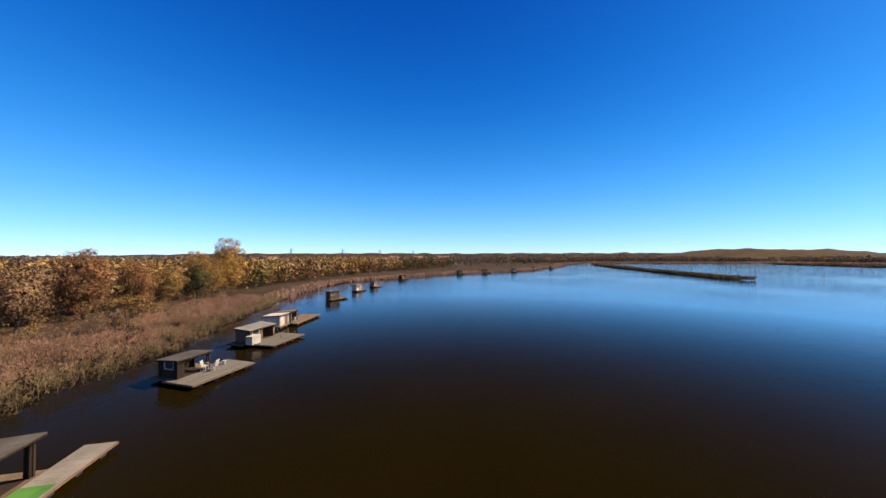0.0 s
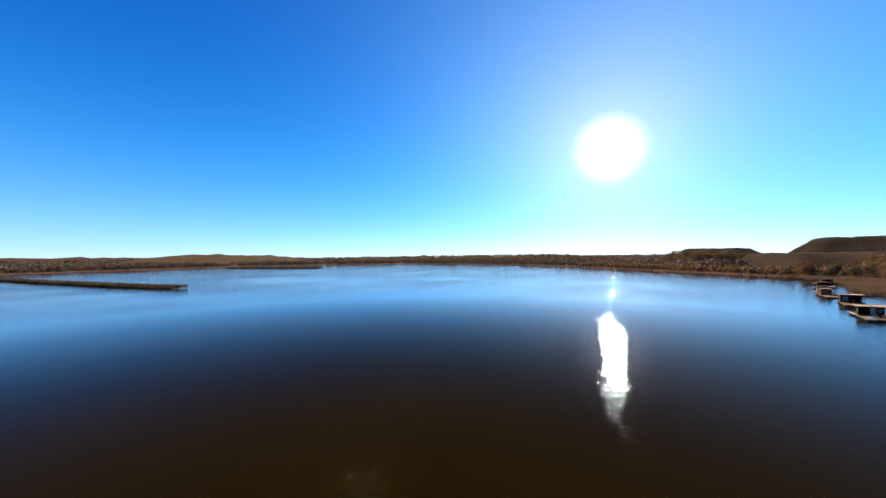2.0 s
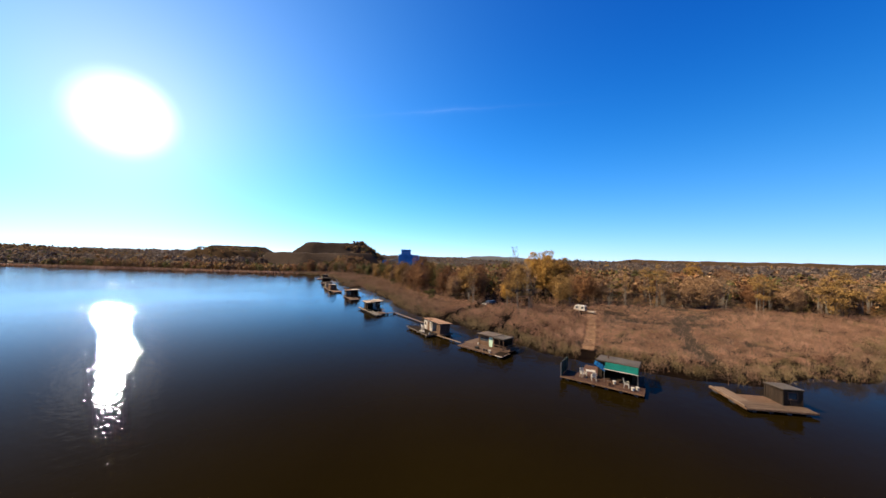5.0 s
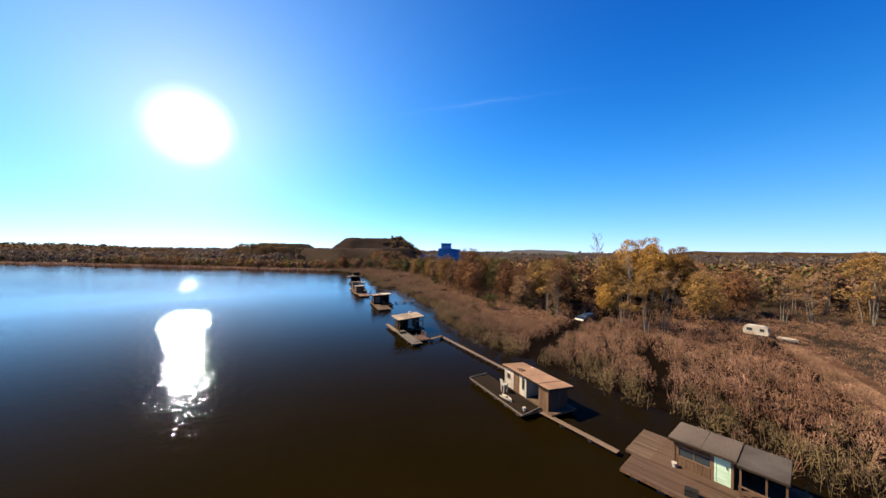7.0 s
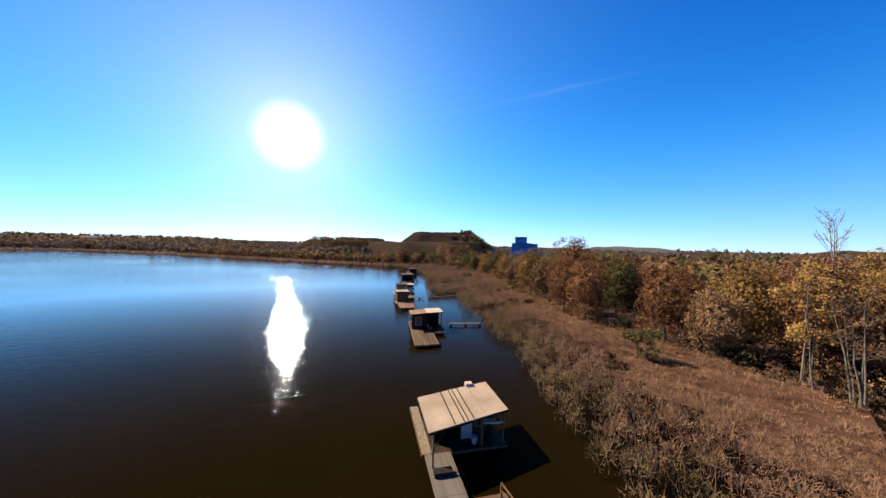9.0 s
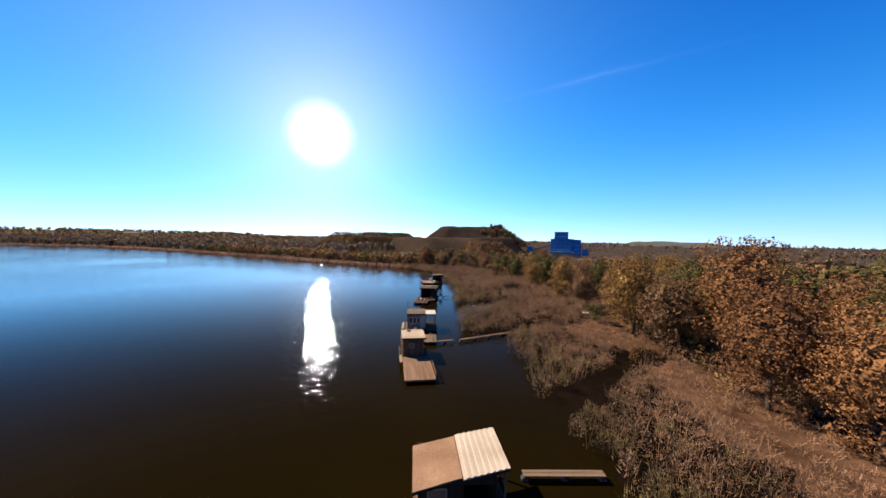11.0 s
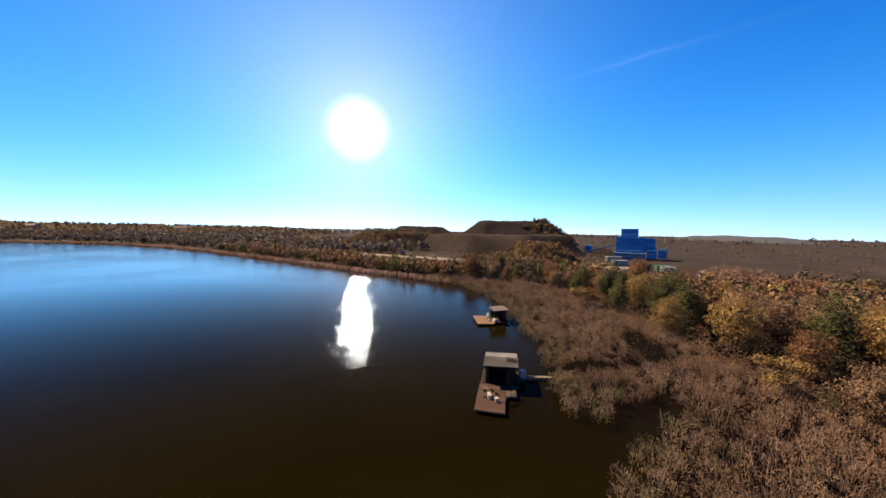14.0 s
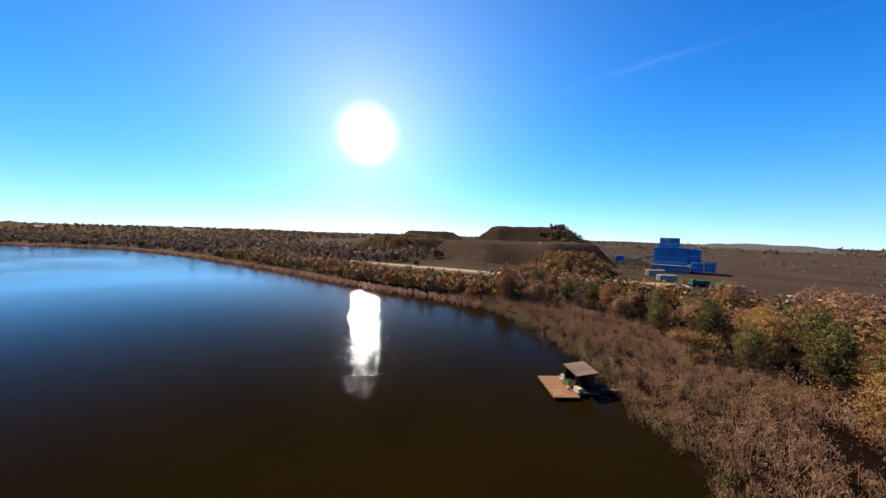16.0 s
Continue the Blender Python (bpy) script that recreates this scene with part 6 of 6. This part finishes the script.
def strip(name, pts, half, z, material, label):
    """A road or yard laid over the ground as a thin slab."""
    v, f = [], []
    for k, (x, y) in enumerate(pts):
        a, b = pts[max(0, k - 1)], pts[min(len(pts) - 1, k + 1)]
        L = math.hypot(b[0] - a[0], b[1] - a[1])
        nx, ny = -(b[1] - a[1]) / L * half, (b[0] - a[0]) / L * half
        v += [(x + nx, y + ny, z), (x - nx, y - ny, z), (x + nx * 1.15, y + ny * 1.15, z - 1.2), (x - nx * 1.15, y - ny * 1.15, z - 1.2)]
    for k in range(len(pts) - 1):
        s = k * 4
        f += [(s, s + 4, s + 5, s + 1), (s + 2, s + 6, s + 4, s), (s + 1, s + 5, s + 7, s + 3)]
    return tagged(mesh_object(name, v, f, material), label, "road", kind="structure")


def plant():
    """The blue sheet-metal screening plant with its conveyors and bins."""
    p = thing("processing_plant", pose(188, -284, 0.4, 0, 0, 24), "blue sheet-metal quarry processing plant", "plant")

    def clad(name, x0, x1, y0, y1, z0, z1, m, bands=3):
        b = Boxes()
        for side in ("x", "y"):
            for at in ((y0, y1) if side == "x" else (x0, x1)):
                u0, u1 = (x0, x1) if side == "x" else (y0, y1)
                n = round((u1 - u0) / 0.9)
                for k in range(n):
                    a, c = u0 + k * (u1 - u0) / n, u0 + (k + 1) * (u1 - u0) / n - 0.05
                    o = 0.06 * (k % 2)
                    if side == "x":
                        b.box(a, c, at - 0.1 - o, at + 0.1 + o, z0, z1)
                    else:
                        b.box(at - 0.1 - o, at + 0.1 + o, a, c, z0, z1)
        b.box(x0 - 0.3, x1 + 0.3, y0 - 0.3, y1 + 0.3, z1, z1 + 0.3)
        body = part(name, b, m, p)
        for k in range(1, bands):
            z = z0 + (z1 - z0) * k / bands
            part("trim_band", Boxes().box(x0 + 0.3, x1 - 0.3, y1 + 0.17, y1 + 0.22, z, z + 0.3), WHITE if k == 1 else BLUE_PALE, body)

    clad("main_hall", -8, 8, -7, 8, 3.0, 14.5, BLUE, 4)
    clad("tower", -4, 5.5, -4, 5, 14.9, 20.2, BLUE, 3)
    clad("annex", -14, -8.3, -5, 6, 5.5, 14.0, BLUE, 2)
    clad("silo_house", -15, -10, 7, 12, 1.5, 6.5, BLUE, 2)
    clad("silo_house", -20, -16, 6, 11, 2.0, 6.8, BLUE, 2)
    clad("lower_hall", -9, 9, 8.4, 13, 0.2, 4.2, BLUE_PALE, 2)
    for x, y in ((-7.5, -6.5), (7.5, -6.5), (-7.5, 7.5), (7.5, 7.5), (-13.5, 5.5), (-13.5, -4.5)):
        part("leg", Boxes().box(x - 0.3, x + 0.3, y - 0.3, y + 0.3, -0.4, 5.6 if x < -8 else 3.2), STEEL, p)
    part("conveyor", Boxes().beam((8, 2, 9.5), (35, 6, 1.5), 1.6, 1.0), STEEL, p, "long grey conveyor gallery")
    for k in range(4):
        s = (k + 0.6) / 4.4
        x, y, z = 8 + 27 * s, 2 + 4 * s, 9.5 - 8 * s
        part("trestle", Boxes().beam((x, y - 1.2, -0.4), (x, y, z - 0.5), 0.3, 0.3).beam((x, y + 1.2, -0.4), (x, y, z - 0.5), 0.3, 0.3), STEEL, p)
    part("platform_roof", Boxes().box(-21, -14, 4, 10, 8.2, 8.5), STEEL, p)
    for x, y in ((-20.7, 4.3), (-14.3, 4.3), (-14.3, 9.7), (-20.7, 9.7)):
        part("platform_leg", Boxes().box(x - 0.15, x + 0.15, y - 0.15, y + 0.15, -0.4, 8.2), STEEL, p)
    for x, y, h, m, lab in ((216, -279, 7.5, BLUE, "blue hopper house on legs"), (243, -272, 9.5, WHITE, "pale transfer tower of the quarry conveyor")):
        t = thing("transfer_tower", pose(x, y, 0.4, 0, 0, 30), lab, "tower")
        part("house", Boxes().box(-2.4, 2.4, -2.4, 2.4, h * 0.4, h).box(-2.7, 2.7, -2.7, 2.7, h, h + 0.3), m, t)
        for sx in (-2, 2):
            for sy in (-2, 2):
                part("leg", Boxes().box(sx - 0.2, sx + 0.2, sy - 0.2, sy + 0.2, -0.4, h * 0.4), STEEL, t)


def site_vehicles():
    """Containers, trailers and trucks standing in the yard."""
    for x, y, a, lx, h, m, lab in ((137, -217, 60, 6, 2.6, WHITE, "white site container in the yard"), (141, -221, 55, 6, 2.6, GREEN_PAINT, "green site container in the yard"), 
                                   (165, -229, 60, 8, 2.6, WHITE, "white site cabin near the plant"), 
                                   (108, -199, 20, 7, 2.0, PLANK_WARM, "stack of pale timber in the yard"), (178, -246, 60, 9, 3.0, ROOF_PALE, "pale shed at the foot of the plant")):
        c = thing("site_container", pose(x, y, 0.45, 0, 0, a), lab, "container", "containers in the yard")
        n = 16
        ribs = [(-lx / 2 + j * lx / n, 0.04 * (i % 2)) for i in range(n) for j in (i, i + 1)]
        b = Boxes()
        b.v += [(u, s * (1.2 - o), z) for z in (0.12, h) for s in (-1, 1) for u, o in ribs]
        w = len(ribs)
        for i in range(w - 1):
            b.f += [(i, i + 1, 2 * w + i + 1, 2 * w + i), (w + i + 1, w + i, 3 * w + i, 3 * w + i + 1), (i + 1, i, w + i, w + i + 1), (2 * w + i, 2 * w + i + 1, 3 * w + i + 1, 3 * w + i)]
        b.f += [(0, 2 * w, 3 * w, w), (w - 1, 2 * w - 1, 4 * w - 1, 3 * w - 1)]
        part("body", b, m, c)
        part("roof", Boxes().box(-lx / 2 - 0.06, lx / 2 + 0.06, -1.26, 1.26, h, h + 0.1), m, c)
        part("door", Boxes().box(lx / 2, lx / 2 + 0.05, -0.9, 0.9, 0.2, h - 0.2), STEEL, c)
        part("skids", Boxes().box(-lx / 2, lx / 2, -1.1, -0.9, -0.1, 0.12).box(-lx / 2, lx / 2, 0.9, 1.1, -0.1, 0.12), RUST, c)
    for x, y, z, a, m, lab in ((118, -205, 0.5, 30, WHITE, "white tipper truck parked in the yard"), (248, -141, 1.5, 150, RUST, "dusty dump truck on the haul road"), (150, -222, 0.5, 60, TEAL, "green loader in the yard"),
                               (196, -178, 1.4, 140, ROOF_BEIGE, "yellow-brown excavator beside the haul road")):
        t = thing("truck", pose(x, y, z, 0, 0, a), lab, "truck", "trucks of the quarry")
        part("cab", Boxes().hexa([(2.0, -1.1, 0.9), (3.6, -1.1, 0.9), (3.6, 1.1, 0.9), (2.0, 1.1, 0.9), (2.0, -1.0, 2.9), (3.2, -1.0, 2.9), (3.2, 1.0, 2.9), (2.0, 1.0, 2.9)]), m, t)
        part("windscreen", Boxes().hexa([(3.5, -0.9, 1.9), (3.52, -0.9, 1.9), (3.52, 0.9, 1.9), (3.5, 0.9, 1.9), (3.28, -0.85, 2.7), (3.3, -0.85, 2.7), (3.3, 0.85, 2.7), (3.28, 0.85, 2.7)]), GLASS, t)
        part("tipper_body", Boxes().hexa([(-3.4, -1.1, 1.1), (1.8, -1.1, 1.1), (1.8, 1.1, 1.1), (-3.4, 1.1, 1.1), (-3.7, -1.25, 2.5), (1.8, -1.25, 2.5), (1.8, 1.25, 2.5), (-3.7, 1.25, 2.5)]), STEEL if m is WHITE else m, t)
        part("chassis", Boxes().box(-3.2, 3.5, -0.5, 0.5, 0.6, 0.95), RUBBER, t)
        for wx in (-2.6, -1.4, 2.7):
            for wy in (-1.05, 1.05):
                w = part("wheel", Boxes().tube((wx, wy - 0.17, 0.5), (wx, wy + 0.17, 0.5), 0.5, n=14), RUBBER, t)
                part("hub", Boxes().tube((wx, wy - 0.19, 0.5), (wx, wy + 0.19, 0.5), 0.2, n=10), STEEL, w)


def caravan():
    c = thing("caravan", pose(-12.6, -67.0, 0.45, 0, 0, 160) @ Matrix.Scale(0.72, 4), "small white caravan parked by the wood", "caravan")
    b = Boxes()
    prof = [(-1.9, 0.5), (-2.05, 1.1), (-1.8, 2.0), (-1.3, 2.35), (1.3, 2.35), (1.75, 2.05), (1.95, 1.2), (1.8, 0.5)]
    n = len(prof)
    b.v += [(x, -1.0, z) for x, z in prof] + [(x, 1.0, z) for x, z in prof]
    b.f += [(k, (k + 1) % n, n + (k + 1) % n, n + k) for k in range(n)] + [tuple(range(n - 1, -1, -1)), tuple(range(n, 2 * n))]
    body = part("body", b, WHITE, c)
    for y in (-1.012, 1.0):
        for x0, x1 in ((-1.4, -0.5), (0.6, 1.3)):
            part("window", Boxes().box(x0, x1, y, y + 0.012, 1.25, 1.85), GLASS, body)
    part("window", Boxes().hexa([(1.93, -0.7, 1.3), (1.96, -0.7, 1.3), (1.96, 0.7, 1.3), (1.93, 0.7, 1.3), (1.81, -0.7, 1.9), (1.84, -0.7, 1.9), (1.84, 0.7, 1.9), (1.81, 0.7, 1.9)]), GLASS, body)
    part("door", Boxes().box(-0.35, 0.35, 1.0, 1.02, 0.55, 2.1), ROOF_PALE, body)
    for y in (-0.9, 0.9):
        part("wheel", Boxes().tube((0, y - 0.09, 0.3), (0, y + 0.09, 0.3), 0.3, n=14), RUBBER, c)
    part("drawbar", Boxes().beam((1.8, -0.4, 0.4), (3.0, 0, 0.4), 0.08, 0.08).beam((1.8, 0.4, 0.4), (3.0, 0, 0.4), 0.08, 0.08), STEEL, c)
    for x, y in ((-1.6, -0.7), (-1.6, 0.7), (2.95, 0)):
        part("jack", Boxes().box(x - 0.04, x + 0.04, y - 0.04, y + 0.04, 0, 0.5), STEEL, c)
    t = thing("boat_trailer", pose(-15.2, -64.9, 0.45, 0, 0, 60) @ Matrix.Scale(0.7, 4), "white boat on a small trailer beside a caravan", "trailer")
    hu = part("boat_hull", hull(3.0, 1.2, 0.5), WHITE, t)
    hu.matrix_basis = pose(0, -1.2, 0.45)
    part("frame", Boxes().box(-0.5, 0.5, -1.0, 1.4, 0.36, 0.44).beam((0, 1.4, 0.4), (0, 2.3, 0.4), 0.07, 0.07), STEEL, t)
    for s in (-0.62, 0.62):
        part("wheel", Boxes().tube((s - 0.08, 0, 0.27), (s + 0.08, 0, 0.27), 0.27, n=12), RUBBER, t)
    # a pale board sheet among the bushes and small sheds
    s = thing("garden_shed", pose(69.3, -95.2, 0.3, 0, 0, 30) @ Matrix.Scale(0.6, 4), "small pale board lean-to at the wood's edge", "shed")
    cabin(s, -0.8, 0.8, -0.6, 0.6, 0.1, 1.5, 1.4, WALL_PALE, roofing=ROOF_PALE, over=0.08)


def parked_car():
    """A black estate car in the clearing at the end of the ditch."""
    c = thing("car", pose(10.6, -61.6, 0.45, 0, 0, 68), "black estate car parked in a clearing by the ditch", "car")
    b = Boxes()
    prof = [(-2.15, 0.35), (-2.2, 0.75), (-2.05, 0.95), (-0.9, 0.98), (1.2, 0.95), (2.05, 0.8), (2.2, 0.6), (2.15, 0.32)]
    n = len(prof)
    b.v += [(x, -0.86, z) for x, z in prof] + [(x, 0.86, z) for x, z in prof]
    b.f += [(k, (k + 1) % n, n + (k + 1) % n, n + k) for k in range(n)] + [tuple(range(n - 1, -1, -1)), tuple(range(n, 2 * n))]
    body = part("body", b, CAR_PAINT, c)
    part("cabin", Boxes().hexa([(-2.0, -0.8, 0.94), (1.1, -0.8, 0.94), (1.1, 0.8, 0.94), (-2.0, 0.8, 0.94), (-1.75, -0.62, 1.42), (0.3, -0.62, 1.42), (0.3, 0.62, 1.42), (-1.75, 0.62, 1.42)]), CAR_PAINT, body)
    part("windscreen", Boxes().hexa([(1.02, -0.7, 1.0), (1.05, -0.7, 1.0), (1.05, 0.7, 1.0), (1.02, 0.7, 1.0), (0.42, -0.58, 1.37), (0.45, -0.58, 1.37), (0.45, 0.58, 1.37), (0.42, 0.58, 1.37)]), GLASS, body)
    part("rear_window", Boxes().hexa([(-2.0, -0.68, 1.02), (-1.97, -0.68, 1.02), (-1.97, 0.68, 1.02), (-2.0, 0.68, 1.02), (-1.8, -0.55, 1.36), (-1.77, -0.55, 1.36), (-1.77, 0.55, 1.36), (-1.8, 0.55, 1.36)]), GLASS, body)
    for s in (-1, 1):
        for x0, x1 in ((-1.7, -0.75), (-0.65, 0.55)):
            part("side_window", Boxes().hexa([(x0, s * 0.79, 1.0), (x1, s * 0.79, 1.0), (x1, s * 0.81, 1.0), (x0, s * 0.81, 1.0), (x0 + 0.1, s * 0.64, 1.36), (x1 - 0.25, s * 0.64, 1.36), (x1 - 0.25, s * 0.66, 1.36), (x0 + 0.1, s * 0.66, 1.36)]), GLASS, body)
        part("headlight", Boxes().box(2.08, 2.17, s * 0.62 - 0.16, s * 0.62 + 0.16, 0.6, 0.74), WHITE, body)
        part("mirror", Boxes().box(0.55, 0.72, s * 0.95 - 0.09, s * 0.95 + 0.09, 0.95, 1.08), STEEL, body)
        for x in (-1.35, 1.35):
            w = part("wheel", Boxes().tube((x, s * 0.78 - 0.1, 0.31), (x, s * 0.78 + 0.1, 0.31), 0.31, n=16), RUBBER, c)
            part("rim", Boxes().tube((x, s * 0.78 - 0.11, 0.31), (x, s * 0.78 + 0.11, 0.31), 0.19, n=12), STEEL, w)


def distance():
    """Wooded ridges, far houses and pylons along the skyline."""
    mound("far_ridge", [(-2600, 1500), (-1500, 2400), (600, 2900), (2400, 2100), (2700, 1500), (2000, 1900), (500, 2500), (-1400, 2000)], 26, 180, BRUSH, "low brown ridge far beyond the marsh", 4, 0, 60, "hill")
    mound("far_ridge", [(700, 520), (900, 560), (1150, 200), (1200, -100), (1000, -330), (860, -200), (900, 100)], 15, 120, BRUSH, "wooded brown hill beyond the lake", 3, 0, 30, "hill")
    mound("far_ridge", [(420, 640), (700, 560), (1000, 700), (1300, 1100), (900, 1300), (500, 1000)], 22, 150, BRUSH, "wooded brown rise north of the lake", 3, 0, 40, "hill")
    mound("far_ridge", [(255, -1290), (340, -1265), (440, -1250), (560, -1235), (580, -1340), (440, -1390), (300, -1400), (240, -1350)], 21, 62, HAZY_HILL, "long low hill beyond the quarry with haze in its colour", 1, 0, 20, "hill", 0.8)
    mound("far_ridge", [(-2500, -1000), (-1200, -1900), (0, -2300), (0, -2700), (-1500, -2500), (-2900, -1300)], 24, 180, BRUSH, "low brown ridge behind the woods", 4, 0, 60, "hill")
    n = 3200
    x, y = RNG.uniform(700, 1200, n), RNG.uniform(-330, 560, n)
    ins, d = inside_and_distance(x, y, [(700, 520), (900, 560), (1150, 200), (1200, -100), (1000, -330), (860, -200), (900, 100)])
    x, y, d = x[ins], y[ins], d[ins]
    bushes_on("ridge_wood", x, y, 15 * np.clip(d / 120, 0, 1) - 1, RNG.uniform(4, 6, len(x)), "autumn wood on the hill beyond the lake", (0.2, 0.5, 0.2, 0.1), 16, 3.2)
    for x, y, a, lx in ((-170, 760, 20, 22), (-120, 800, 40, 26), (-60, 860, 10, 30), (-420, 560, 60, 30), (-380, 640, 60, 18), (900, 250, 60, 20), (960, 60, 80, 24), (1050, -80, 90, 20)):
        h = thing("house", pose(x, y, float(land_height(np.array([float(x)]), np.array([float(y)]))[0]) + (5 if x > 800 else 0), 0, 0, a), "small white house far off among trees", "house", "far houses")
        part("wall", Boxes().box(-lx / 2, lx / 2, -4, 4, -1, 5), WHITE, h)
        r = Boxes()
        r.hexa([(-lx / 2 - 0.4, -4.4, 5), (lx / 2 + 0.4, -4.4, 5), (lx / 2 + 0.4, 0, 5), (-lx / 2 - 0.4, 0, 5), (-lx / 2 - 0.4, -0.1, 8), (lx / 2 + 0.4, -0.1, 8), (lx / 2 + 0.4, 0, 8), (-lx / 2 - 0.4, 0, 8)])
        r.hexa([(-lx / 2 - 0.4, 0, 5), (lx / 2 + 0.4, 0, 5), (lx / 2 + 0.4, 4.4, 5), (-lx / 2 - 0.4, 4.4, 5), (-lx / 2 - 0.4, 0, 8), (lx / 2 + 0.4, 0, 8), (lx / 2 + 0.4, 0.1, 8), (-lx / 2 - 0.4, 0.1, 8)])
        part("roof", r, ROOF_BROWN, h)
        for k in range(4):
            part("window", Boxes().box(-lx / 2 + (k + 0.4) * lx / 4, -lx / 2 + (k + 0.4) * lx / 4 + 1.2, -4.04, -4.005, 1.2, 2.8), GLASS, h)
    for x, y in ((-330, 900), (-250, 1000), (-160, 1100), (-420, 800), (-700, -500), (-640, -640)):
        t = thing("power_pylon", pose(x, y, 2, 0, 0, 40), "grey lattice power pylon on the skyline", "pylon", "far pylons")
        for sx in (-1, 1):
            for sy in (-1, 1):
                part("leg", Boxes().beam((sx * 2.5, sy * 2.5, -3), (sx * 0.4, sy * 0.4, 26), 0.35, 0.35), STEEL, t)
        for z, w in ((16, 6), (20, 8), (24, 5)):
            part("crossarm", Boxes().beam((-w, 0, z), (w, 0, z), 0.4, 0.5), STEEL, t)
        part("bracing", Boxes().beam((-2, -2, 3), (1.6, -1.6, 10), 0.2, 0.2).beam((2, -2, 3), (-1.6, -1.6, 10), 0.2, 0.2).beam((-1.6, -1.6, 10), (1, -1, 18), 0.2, 0.2), STEEL, t)


islands()
shore_bushes()
heaps()
strip("road", [(420, -40), (330, -84), (287, -107), (226, -149), (187, -173), (168, -196), (150, -212)], 4.5, 1.4, ROAD_DUST, "pale dusty haul road above the lake")
strip("footpath", [(-15.2, -63), (-15.7, -52), (-16.1, -42), (-16.1, -29)], 0.85, 0.56, PATH_SAND, "trodden sandy path through the reeds to the huts")
strip("yard", [(120, -190), (110, -240), (150, -300), (220, -360)], 34, 0.68, GRAVEL, "grey gravel quarry yard")
strip("yard", [(60, -270), (-20, -330), (-150, -360)], 40, 0.66, GRAVEL, "wide grey gravel flat beyond the wood")
plant()
site_vehicles()
caravan()
parked_car()
distance()
